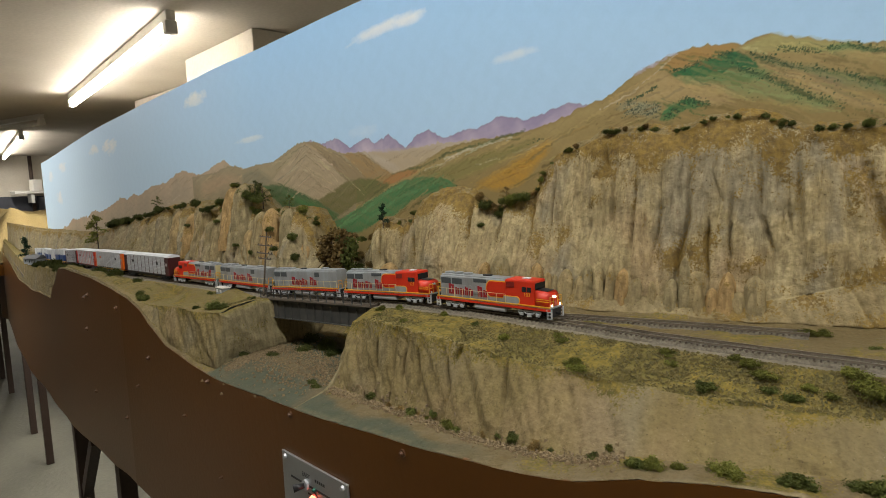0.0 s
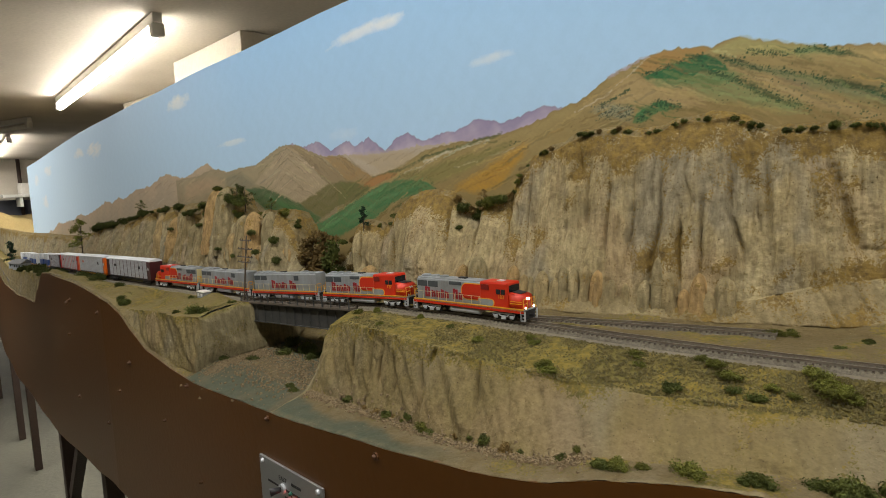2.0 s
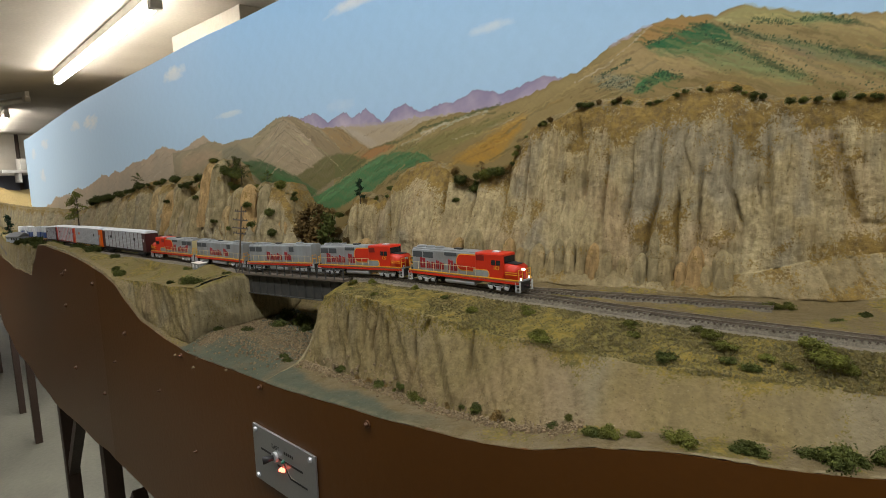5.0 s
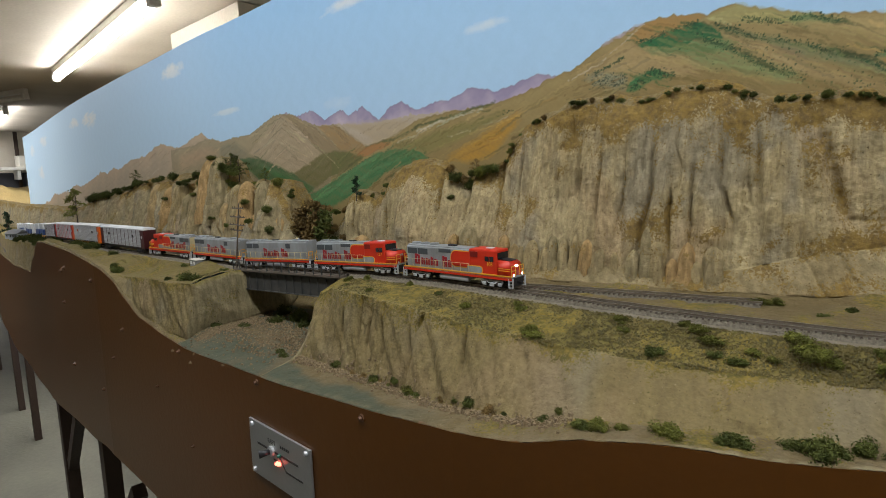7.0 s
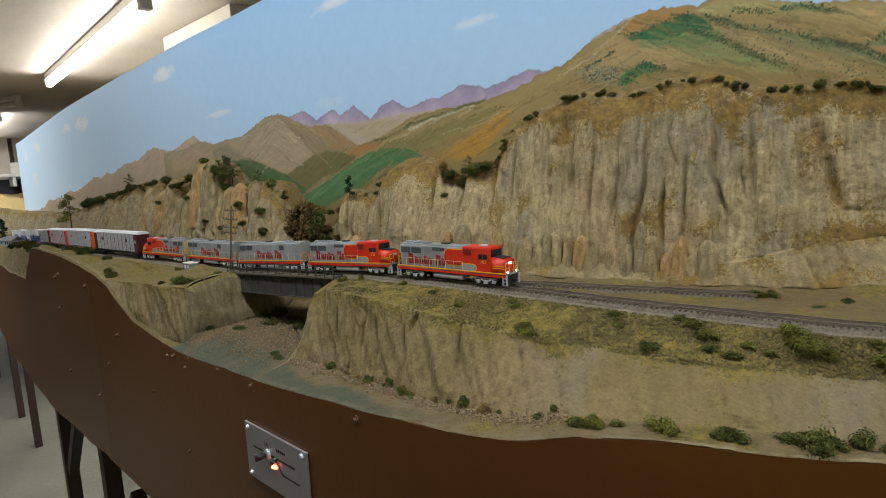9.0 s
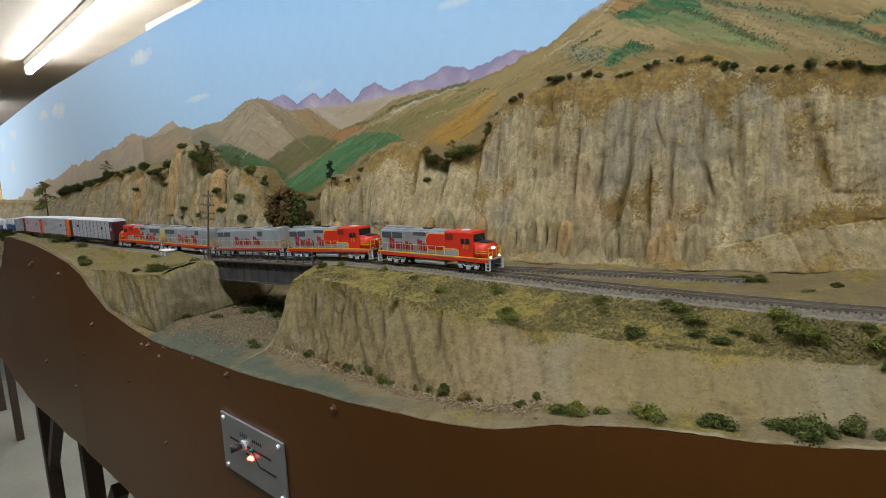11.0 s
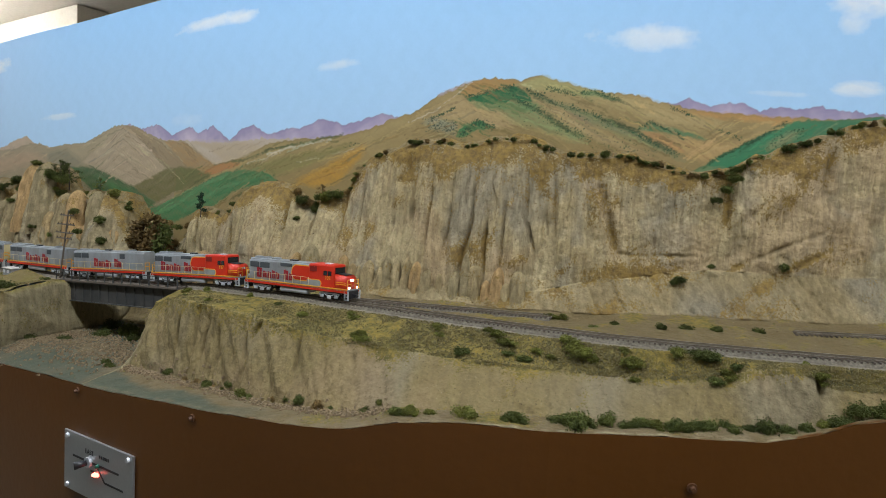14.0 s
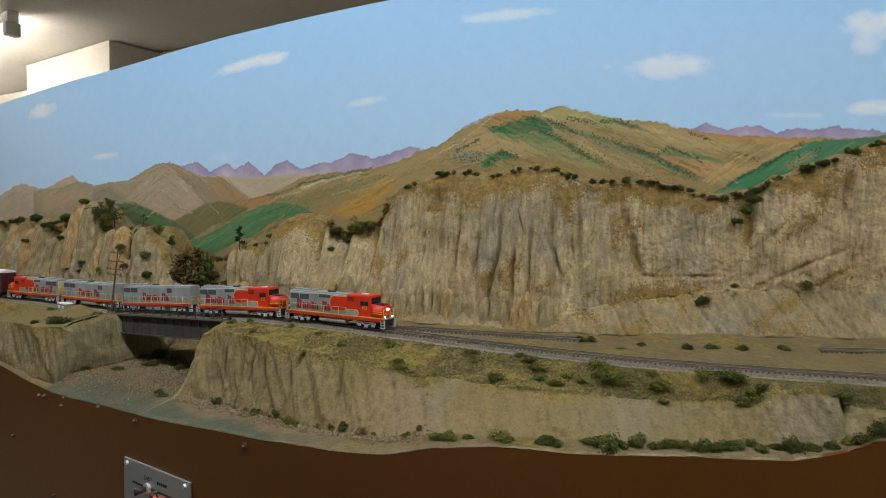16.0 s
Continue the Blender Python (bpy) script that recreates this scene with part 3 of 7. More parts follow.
    patch([(0.092, 1.599), (0.137, 1.597), (0.184, 1.596), (0.244, 1.595), (0.228, 1.588), (0.192, 1.589), (0.144, 1.591), (0.111, 1.594)], (0.42, 0.24, 0.08), 0.85, 0.002)
    patch([(0.087, 1.567), (0.124, 1.565), (0.169, 1.564), (0.193, 1.572), (0.159, 1.551), (0.136, 1.540), (0.115, 1.551)], (0.40, 0.27, 0.11), 0.9, 0.003)
    patch([(-0.095, 1.623), (-0.068, 1.631), (-0.017, 1.619), (0.030, 1.609), (-0.000, 1.606), (-0.039, 1.612), (-0.079, 1.617)], (0.33, 0.30, 0.125), 0.9, 0.002)
    patch([(-0.230, 1.580), (-0.173, 1.608), (-0.148, 1.595), (-0.120, 1.589), (-0.092, 1.575), (-0.119, 1.570), (-0.143, 1.577), (-0.176, 1.576), (-0.209, 1.582)], (0.36, 0.265, 0.125), 0.85, 0.003)
    patch([(-0.173, 1.610), (-0.154, 1.626), (-0.127, 1.628), (-0.097, 1.625), (-0.102, 1.619), (-0.134, 1.615), (-0.163, 1.607)], (0.34, 0.205, 0.07), 0.9, 0.0012)
    patch([(-0.078, 1.603), (-0.038, 1.593), (0.002, 1.573), (0.042, 1.556), (0.077, 1.546), (0.043, 1.548), (0.003, 1.560), (-0.037, 1.577), (-0.065, 1.594)], (0.34, 0.25, 0.115), 0.9, 0.003)
    patch([(-0.120, 1.591), (-0.077, 1.590), (-0.045, 1.578), (-0.013, 1.565), (-0.001, 1.558), (-0.028, 1.559), (-0.064, 1.571), (-0.100, 1.579)], (0.20, 0.24, 0.10), 0.8, 0.004)
    patch([(-0.159, 1.602), (-0.117, 1.599), (-0.078, 1.603), (-0.065, 1.594), (-0.081, 1.590), (-0.120, 1.591), (-0.148, 1.595)], (0.12, 0.21, 0.085), 0.85, 0.002)
    patch([(-0.163, 1.606), (-0.134, 1.613), (-0.100, 1.619), (-0.090, 1.615), (-0.078, 1.603), (-0.093, 1.601), (-0.101, 1.604), (-0.117, 1.599), (-0.141, 1.600), (-0.159, 1.602)], (0.028, 0.125, 0.05), 0.95, 0.0008)
    patch([(-0.086, 1.615), (-0.054, 1.603), (-0.031, 1.598), (0.001, 1.587), (0.041, 1.576), (0.064, 1.566), (0.096, 1.550), (0.127, 1.539), (0.104, 1.544), (0.065, 1.557), (0.026, 1.570), (-0.006, 1.579), (-0.038, 1.594), (-0.074, 1.606)], (0.17, 0.19, 0.095), 0.8, 0.0025)
    patch([(-0.038, 1.594), (-0.014, 1.586), (0.002, 1.574), (-0.014, 1.577)], (0.20, 0.15, 0.09), 0.7, 0.002)
    patch([(-0.039, 1.614), (-0.001, 1.615), (0.031, 1.605), (0.015, 1.608), (-0.016, 1.610)], (0.12, 0.19, 0.08), 0.8, 0.0012)
    patch([(-0.219, 1.578), (-0.201, 1.583), (-0.172, 1.575), (-0.175, 1.562), (-0.196, 1.567), (-0.215, 1.573)], (0.25, 0.25, 0.16), 0.8, 0.002)
    patch([(-0.175, 1.560), (-0.165, 1.575), (-0.143, 1.579), (-0.123, 1.571), (-0.147, 1.567), (-0.165, 1.558)], (0.05, 0.16, 0.06), 0.9, 0.0008)
    patch([(0.052, 1.574), (0.067, 1.582), (0.082, 1.579), (0.116, 1.574), (0.147, 1.565), (0.124, 1.567), (0.094, 1.571), (0.079, 1.572)], (0.10, 0.18, 0.08), 0.85, 0.001)
    patch([(0.060, 1.571), (0.075, 1.573), (0.095, 1.564), (0.115, 1.551), (0.096, 1.554), (0.076, 1.561)], (0.35, 0.20, 0.08), 0.85, 0.0012)
    patch([(0.138, 1.538), (0.183, 1.564), (0.214, 1.580), (0.241, 1.591), (0.269, 1.592), (0.257, 1.576), (0.230, 1.557), (0.193, 1.541), (0.164, 1.536)], (0.05, 0.185, 0.085), 0.95, 0.001)
    patch([(0.241, 1.591), (0.306, 1.597), (0.332, 1.601), (0.307, 1.587), (0.270, 1.578), (0.257, 1.576), (0.269, 1.590)], (0.06, 0.165, 0.08), 0.9, 0.001)
    patch([(0.208, 1.564), (0.232, 1.579), (0.249, 1.582), (0.233, 1.567), (0.213, 1.556)], (0.28, 0.25, 0.12), 0.7, 0.003)
    stroke([(-0.200, 1.610), (-0.174, 1.619), (-0.156, 1.625)], 0.0018, (0.38, 0.32, 0.37), 0.8)
    stroke([(-0.236, 1.578), (-0.205, 1.589), (-0.175, 1.610), (-0.156, 1.624)], 0.001, (0.46, 0.38, 0.26), 0.8)
    stroke([(-0.101, 1.604), (-0.077, 1.594), (-0.045, 1.576), (-0.013, 1.563)], 0.002, (0.07, 0.13, 0.06), 0.6)
    stroke([(-0.086, 1.615), (-0.054, 1.601), (-0.015, 1.591), (0.033, 1.577), (0.064, 1.563), (0.104, 1.547)], 0.0022, (0.08, 0.12, 0.055), 0.6)
    stroke([(0.141, 1.540), (0.183, 1.563), (0.228, 1.588)], 0.0016, (0.04, 0.12, 0.055), 0.7)
    stroke([(0.054, 1.574), (0.069, 1.582), (0.102, 1.571), (0.110, 1.565)], 0.0012, (0.06, 0.10, 0.045), 0.7)
    dots([(-0.163, 1.606), (-0.134, 1.613), (-0.102, 1.619)], 0.0018, 110, (0.02, 0.06, 0.025))
    dots([(-0.101, 1.604), (-0.077, 1.594), (-0.045, 1.576), (-0.013, 1.563)], 0.0035, 170, (0.02, 0.06, 0.025))
    dots([(-0.086, 1.615), (-0.054, 1.601), (-0.015, 1.591), (0.033, 1.577), (0.064, 1.563), (0.104, 1.547)], 0.0035, 330, (0.02, 0.06, 0.025))
    dots([(-0.063, 1.617), (-0.032, 1.612), (-0.001, 1.613), (0.031, 1.605)], 0.0028, 170, (0.02, 0.06, 0.025))
    dots([(0.092, 1.599), (0.122, 1.590)], 0.0018, 50, (0.02, 0.06, 0.025))
    dots([(0.054, 1.574), (0.069, 1.582), (0.102, 1.571), (0.110, 1.565)], 0.0018, 110, (0.02, 0.06, 0.025))
    dots([(-0.209, 1.580), (-0.177, 1.593)], 0.0014, 60, (0.02, 0.06, 0.025))
    dots([(-0.213, 1.576), (-0.175, 1.567)], 0.008, 170, (0.06, 0.075, 0.045))
    dots([(-0.167, 1.562), (-0.147, 1.577), (-0.127, 1.571)], 0.004, 170, (0.02, 0.06, 0.025))
    dots([(0.141, 1.540), (0.183, 1.563), (0.228, 1.588)], 0.0022, 150, (0.02, 0.06, 0.025))
    dots([(0.149, 1.577), (0.179, 1.568)], 0.002, 50, (0.02, 0.06, 0.025))
    dots([(-0.078, 1.603), (-0.038, 1.593), (0.002, 1.573), (0.042, 1.556), (0.077, 1.546), (0.043, 1.548), (0.003, 1.560), (-0.037, 1.577), (-0.065, 1.594)], 0.01, 120, (0.02, 0.06, 0.025))
    dots([(-0.120, 1.591), (-0.077, 1.590), (-0.045, 1.578), (-0.013, 1.565), (-0.001, 1.558), (-0.028, 1.559), (-0.064, 1.571), (-0.100, 1.579)], 0.006, 60, (0.02, 0.06, 0.025))
    dots([(-0.638, 1.470), (-0.585, 1.492), (-0.536, 1.510), (-0.495, 1.515), (-0.447, 1.510), (-0.435, 1.500), (-0.477, 1.493), (-0.517, 1.483), (-0.555, 1.461), (-0.606, 1.446), (-0.638, 1.433)], 0.0016, 60, (0.02, 0.06, 0.025))
    dots([(0.208, 1.564), (0.232, 1.579), (0.249, 1.582), (0.233, 1.567), (0.213, 1.556)], 0.005, 60, (0.02, 0.06, 0.025))

    sky_line = np.full(len(xs), 1.2)
    for line in (LEFT_HILL, FOOTHILL, PLAIN, MOUNTAIN, RIGHT_SLOPE):
        lx, lz = np.array(line).T
        sky_line = np.maximum(sky_line, np.interp(xs, lx, lz, left=1.2, right=1.2))
    on_land = np.clip((sky_line[None, :] - 0.002 - Z) * 400, 0, 1)
    # fine brush strokes along the slopes, each a little darker or lighter than what it covers
    r = random.Random(8)
    for x0, x1, z0, z1, rise, count in ((-0.52, -0.17, 1.49, 1.60, 0.40, 260), (-0.17, 0.17, 1.55, 1.63, -0.42, 300), (0.13, 0.32, 1.55, 1.59, 0.55, 70), (-0.86, -0.77, 1.50, 1.58, 0.52, 60), (-0.77, -0.60, 1.50, 1.58, -0.62, 110),
                                        (-0.94, -0.70, 1.43, 1.51, -0.42, 110), (-0.69, -0.44, 1.44, 1.515, 0.50, 130), (-1.5, -0.86, 1.44, 1.56, 0.30, 140), (-2.6, -1.5, 1.38, 1.50, 0.35, 60)):
        for _ in range(count):
            x, z = r.uniform(x0, x1), r.uniform(z0, z1)
            i, j = min(len(zs) - 1, np.searchsorted(zs, z)), min(len(xs) - 1, np.searchsorted(xs, x))
            if on_land[i, j] < 0.9:
                continue
            n, k = r.uniform(0.006, 0.030), rise * r.uniform(0.5, 1.4)
            tone = np.clip(col[i, j] * r.choice((0.62, 0.72, 0.8, 1.2, 1.32)) * (r.uniform(0.9, 1.1), 1.0, r.uniform(0.85, 1.1)), 0.02, 0.6)
            stroke([(x - n, z - n * k), (x, z + 0.05 * n), (x + n, z + n * k)], r.uniform(0.0006, 0.0016), tone, r.uniform(0.35, 0.85), on_land)
    brush = 1 + (0.015 * waves(160, 120, 4, 21) + 0.05 * fine * on_land)[..., None]
    col = np.clip(col * brush, 0.01, 0.9)
    P = np.array([place(x, BACK, 1.5) for x in xs])
    n, r = len(xs), len(zs)
    verts = np.empty((r, n, 3))
    tops = np.array([lerp(TOP_EDGE, x) for x in xs])
    angle = np.arctan((xs + 0.1) / 0.45)
    bend = sum(k * angle ** i for i, k in enumerate(KZ))
    for i, z in enumerate(zs):
        zz = np.full(n, z) if z <= 1.645 else 1.645 + (tops - 1.645) * (z - 1.645) / 0.145
        verts[i, :, 0], verts[i, :, 1] = P[:, 0], P[:, 1]
        hh = zz - 1.45
        verts[i, :, 2] = SCALE * (zz + bend * hh - 0.0284 * hh ** 2 - 0.235 * hh ** 3 + FLOOR)
    idx = np.arange(r * n).reshape(r, n)
    faces = np.stack([idx[:-1, :-1], idx[:-1, 1:], idx[1:, 1:], idx[1:, :-1]], -1).reshape(-1, 4).tolist()
    return verts.reshape(-1, 3), faces, col.reshape(-1, 3)


def panel_strip(name, xs, y, z0, z1, thick, mat):
    """A bent upright board with thickness, following the layout's plan between heights z0(x) and z1(x)."""
    verts, faces = [], []
    for x in xs:
        for yy in (y(x), y(x) + thick):
            verts += [place(x, yy, z0(x)), place(x, yy, z1(x))]
    for i in range(len(xs) - 1):
        a, b = 4 * i, 4 * i + 4
        faces += [(a, b, b + 1, a + 1), (a + 3, b + 3, b + 2, a + 2), (a + 1, b + 1, b + 3, a + 3), (a + 2, b + 2, b, a)]
    e = 4 * (len(xs) - 1)
    faces += [(0, 1, 3, 2), (e, e + 2, e + 3, e + 1)]
    return mesh_object(name, verts, faces, mat, smooth=False)


backdrop = tagged(panel_strip("backdrop", [-3.22 + 0.04 * i for i in range(97)], lambda x: BACK + 0.003, lambda x: 1.2, lambda x: lerp(TOP_EDGE, x), 0.012, material("board_edge", (0.5, 0.56, 0.6), 0.7)),
                  "tall backdrop board with a sky and hills painting", "backdrop", "", "structure")
board = painting()
mesh_object("painting", board[0], board[1], PAINTING, backdrop, True, board[2])["label"] = "painted blue sky, violet range and tan and green hills"

# ---- fascia ----
FASCIA_TOP = [(-6.2, 1.10), (-4.0, 1.135), (-3.36, 1.125), (-2.54, 1.168), (-2.1, 1.205), (-1.93, 1.219), (-1.87, 1.222), (-1.76, 1.272), (-1.62, 1.331), (-1.5, 1.340), (-1.2, 1.347), (-1.054, 1.344), (-0.97, 1.338), (-0.91, 1.326), (-0.86, 1.303),
              (-0.80, 1.283), (-0.70, 1.273), (-0.64, 1.270), (-0.45, 1.280), (-0.30, 1.291), (-0.20, 1.298), (-0.15, 1.302), (-0.10, 1.314), (-0.05, 1.320), (0.08, 1.321), (0.18, 1.321), (0.21, 1.326), (0.245, 1.338), (0.30, 1.346), (0.6, 1.35)]
FASCIA_Y = [(-4.5, 0.288), (-0.2, 0.288), (0.0, 0.303), (0.12, 0.318), (0.25, 0.328), (0.6, 0.335)]
FASCIA_BOTTOM = [(-6.2, 0.50), (-4.6, 0.56), (-3.36, 0.688), (-2.11, 0.848), (-1.74, 0.890), (-1.18, 0.968), (-1.03, 0.990), (0.6, 0.99)]


def fascia_top(x):
    return lerp(FASCIA_TOP, x)


def fascia_y(x):
    return lerp(FASCIA_Y, x)


fascia = tagged(panel_strip("fascia", [-6.2 + 0.02 * i for i in range(341)], lambda x: fascia_y(x) - 0.006, lambda x: lerp(FASCIA_BOTTOM, x), fascia_top, 0.0045, FASCIA),
                "glossy brown hardboard fascia with a wavy top edge", "fascia", "", "structure")

# ---- terrain ----
TRACK_Y = [(-4.5, 0.42), (-3.0, 0.40), (-2.2, 0.365), (-1.6, 0.347), (-1.3, 0.352), (-1.10, 0.368), (-0.95, 0.386), (-0.80, 0.398), (-0.66, 0.407), (-0.50, 0.423), (-0.40, 0.431), (-0.30, 0.432), (-0.19, 0.428), (-0.13, 0.421), (-0.08, 0.415), (-0.035, 0.409), (0.007, 0.403), (0.06, 0.394), (0.136, 0.385), (0.20, 0.378), (0.28, 0.371), (0.45, 0.362), (0.65, 0.355)]
TRACK_Z = 1.373


# rail heights (x, z), lowered leftwards to fit the camera's view
VIEW_GRADE = [(-4.4, 1.19), (-3.0, 1.25), (-2.4, 1.283), (-1.85, 1.315), (-1.5, 1.335), (-1.24, 1.346), (-1.0, 1.350), (-0.85, 1.353), (-0.66, 1.357), (-0.5, 1.3655), (-0.4, 1.371), (-0.3, 1.373)]


def track_z(x):
    return lerp(VIEW_GRADE, x)


def track_y(x):
    return lerp(TRACK_Y, x)


BASE_Y = [(-0.47, 0.352), (-0.45, 0.338), (-0.34, 0.335), (-0.24, 0.323), (-0.17, 0.318), (-0.1, 0.316), (0, 0.322), (0.1, 0.331), (0.2, 0.336), (0.3, 0.338), (0.6, 0.345)]
BASE_Z = [(-0.45, 1.288), (-0.34, 1.291), (-0.24, 1.295), (-0.17, 1.303), (-0.1, 1.318), (0, 1.323), (0.1, 1.324), (0.2, 1.325), (0.3, 1.345), (0.6, 1.35)]
CREST_Y = [(-0.45, 0.372), (-0.40, 0.362), (-0.33, 0.358), (-0.2, 0.358), (-0.09, 0.358), (0, 0.361), (0.1, 0.359), (0.2, 0.353), (0.3, 0.348), (0.6, 0.35)]
CREST_Z = [(-0.45, 1.352), (-0.43, 1.361), (-0.40, 1.3645), (-0.33, 1.362), (-0.2, 1.353), (-0.09, 1.350), (0, 1.349), (0.1, 1.352), (0.15, 1.356), (0.175, 1.364), (0.2, 1.3685), (0.214, 1.367), (0.236, 1.357), (0.3, 1.358), (0.6, 1.36)]
CLIFF_TOP = [(-0.66, 1.40), (-0.62, 1.405), (-0.595, 1.424), (-0.587, 1.449), (-0.575, 1.455), (-0.567, 1.459), (-0.55, 1.462), (-0.53, 1.458), (-0.524, 1.453), (-0.517, 1.460), (-0.504, 1.461), (-0.500, 1.470), (-0.488, 1.483), (-0.467, 1.494), (-0.444, 1.499), (-0.422, 1.500),
             (-0.405, 1.497), (-0.388, 1.489), (-0.380, 1.483), (-0.376, 1.479), (-0.363, 1.478), (-0.3585, 1.469), (-0.355, 1.477), (-0.350, 1.483), (-0.332, 1.488), (-0.314, 1.491), (-0.307, 1.500), (-0.301, 1.514), (-0.281, 1.533), (-0.257, 1.545), (-0.226, 1.556), (-0.184, 1.558), (-0.16, 1.552), (-0.144, 1.554), (-0.12, 1.561), (-0.082, 1.562), (-0.056, 1.555), (-0.03, 1.546), (0.009, 1.546), (0.047, 1.548), (0.072, 1.540), (0.128, 1.530), (0.166, 1.536), (0.198, 1.552), (0.246, 1.57), (0.268, 1.58), (0.32, 1.596), (0.45, 1.62), (0.6, 1.62)]
LEFT_TOP = [(-5.0, 1.36), (-3.3, 1.37), (-2.4, 1.385), (-2.017, 1.392), (-1.85, 1.42), (-1.712, 1.437), (-1.542, 1.448), (-1.42, 1.462), (-1.374, 1.474), (-1.25, 1.482), (-1.141, 1.485), (-1.09, 1.492), (-1.04, 1.48), (-1.0, 1.49), (-0.974, 1.518), (-0.93, 1.522), (-0.90, 1.512), (-0.88, 1.48), (-0.86, 1.466), (-0.83, 1.470), (-0.80, 1.478), (-0.775, 1.468), (-0.755, 1.479), (-0.72, 1.475), (-0.70, 1.455), (-0.685, 1.425), (-0.66, 1.405), (-0.62, 1.40)]


STONE, STONE_PALE, STONE_GREY, STONE_PINK, GRASS, EARTH_BROWN = (np.array(c) for c in ((0.275, 0.215, 0.108), (0.37, 0.305, 0.17), (0.215, 0.195, 0.145), (0.34, 0.245, 0.135), (0.150, 0.125, 0.034), (0.150, 0.112, 0.050)))
# last colour: the shade painted into cracks, clefts and grooves
FACE, FACE_PALE, CLEFT_SHADE = np.array((0.185, 0.155, 0.082)), np.array((0.255, 0.215, 0.120)), np.array((0.062, 0.046, 0.022))
CREEK, SAND = np.array((0.066, 0.076, 0.052)), np.array((0.205, 0.160, 0.090))


# cracks, gullies and ledges of the tall cliff: a line of (x, z), half width, depth (negative: proud)
CRACKS = [
    ([(-0.135, 1.497), (-0.1365, 1.454), (-0.142, 1.416), (-0.147, 1.386)], 0.0026, 0.012),
    ([(-0.109, 1.521), (-0.114, 1.506), (-0.107, 1.478), (-0.108, 1.460)], 0.0016, 0.006),
    ([(-0.0956, 1.484), (-0.0958, 1.436), (-0.094, 1.410)], 0.0018, 0.008),
    ([(-0.118, 1.484), (-0.116, 1.436), (-0.114, 1.403), (-0.112, 1.380)], 0.0022, 0.011),
    ([(-0.071, 1.522), (-0.070, 1.477), (-0.062, 1.445), (-0.055, 1.407)], 0.0017, 0.008),
    ([(-0.047, 1.500), (-0.046, 1.468), (-0.041, 1.439)], 0.0015, 0.006),
    ([(-0.038, 1.503), (-0.0346, 1.459), (-0.0337, 1.413)], 0.0036, 0.007),
    ([(-0.256, 1.529), (-0.253, 1.508)], 0.0018, 0.005), ([(-0.238, 1.535), (-0.2365, 1.518)], 0.0016, 0.004), ([(-0.225, 1.5375), (-0.2226, 1.5035)], 0.0018, 0.005),
    ([(-0.206, 1.470), (-0.2026, 1.443)], 0.0016, 0.004), ([(-0.180, 1.470), (-0.178, 1.444)], 0.0016, 0.004), ([(-0.235, 1.480), (-0.234, 1.4425)], 0.0016, 0.004),
    ([(-0.399, 1.484), (-0.394, 1.455), (-0.391, 1.425)], 0.0026, 0.016), ([(-0.3585, 1.482), (-0.355, 1.455), (-0.351, 1.425)], 0.0032, 0.024), ([(-0.3016, 1.4826), (-0.2967, 1.452)], 0.0018, 0.005),
    ([(-0.258, 1.464), (-0.2577, 1.437)], 0.0022, 0.007), ([(-0.503, 1.466), (-0.494, 1.440), (-0.487, 1.395)], 0.0026, 0.013), ([(-0.526, 1.462), (-0.518, 1.437), (-0.515, 1.395)], 0.0026, 0.013), ([(-0.574, 1.460), (-0.564, 1.430), (-0.560, 1.395)], 0.0028, 0.016), ([(-0.312, 1.492), (-0.310, 1.455), (-0.308, 1.415)], 0.0026, 0.009), ([(-0.283, 1.515), (-0.284, 1.470), (-0.283, 1.430)], 0.0022, 0.007), ([(-0.214, 1.530), (-0.214, 1.480), (-0.215, 1.430)], 0.0022, 0.006), ([(-0.188, 1.520), (-0.190, 1.470), (-0.189, 1.420)], 0.0022, 0.006), ([(-0.163, 1.510), (-0.164, 1.460), (-0.166, 1.415)], 0.0022, 0.006)]
SCARS = [
    ([(0.011, 1.524), (0.022, 1.490), (0.032, 1.467), (0.041, 1.436)], 0.0050, 0.007), ([(0.026, 1.475), (0.041, 1.438)], 0.0045, 0.008), ([(0.041, 1.436), (0.056, 1.434), (0.100, 1.436), (0.133, 1.437)], 0.0022, 0.005),
    ([(0.2766, 1.559), (0.2746, 1.515)], 0.0045, 0.011), ([(0.2767, 1.471), (0.2286, 1.450), (0.1938, 1.434), (0.149, 1.410), (0.1096, 1.398)], 0.0026, 0.005),
    ([(0.2763, 1.448), (0.2264, 1.418), (0.2051, 1.407)], 0.0024, 0.005), ([(0.168, 1.522), (0.168, 1.483), (0.160, 1.463)], 0.0050, 0.007),
    ([(0.215, 1.505), (0.190, 1.480), (0.1627, 1.460)], 0.0040, 0.004),
    ([(-0.446, 1.475), (-0.440, 1.400)], 0.030, -0.013), ([(-0.374, 1.465), (-0.373, 1.400)], 0.011, -0.007), ([(-0.335, 1.475), (-0.335, 1.400)], 0.016, -0.008), ([(-0.551, 1.450), (-0.545, 1.395)], 0.015, -0.011), ([(-0.512, 1.450), (-0.511, 1.395)], 0.007, -0.007), ([(-0.581, 1.440), (-0.578, 1.395)], 0.006, -0.008),
    ([(0.240, 1.530), (0.200, 1.490), (0.165, 1.452)], 0.020, -0.008), ([(0.270, 1.440), (0.200, 1.412), (0.129, 1.390)], 0.016, -0.007), ([(0.250, 1.462), (0.205, 1.455)], 0.014, -0.007),
    ([(0.100, 1.420), (0.000, 1.395)], 0.016, -0.005), ([(0.075, 1.475), (0.085, 1.450)], 0.018, -0.006)]


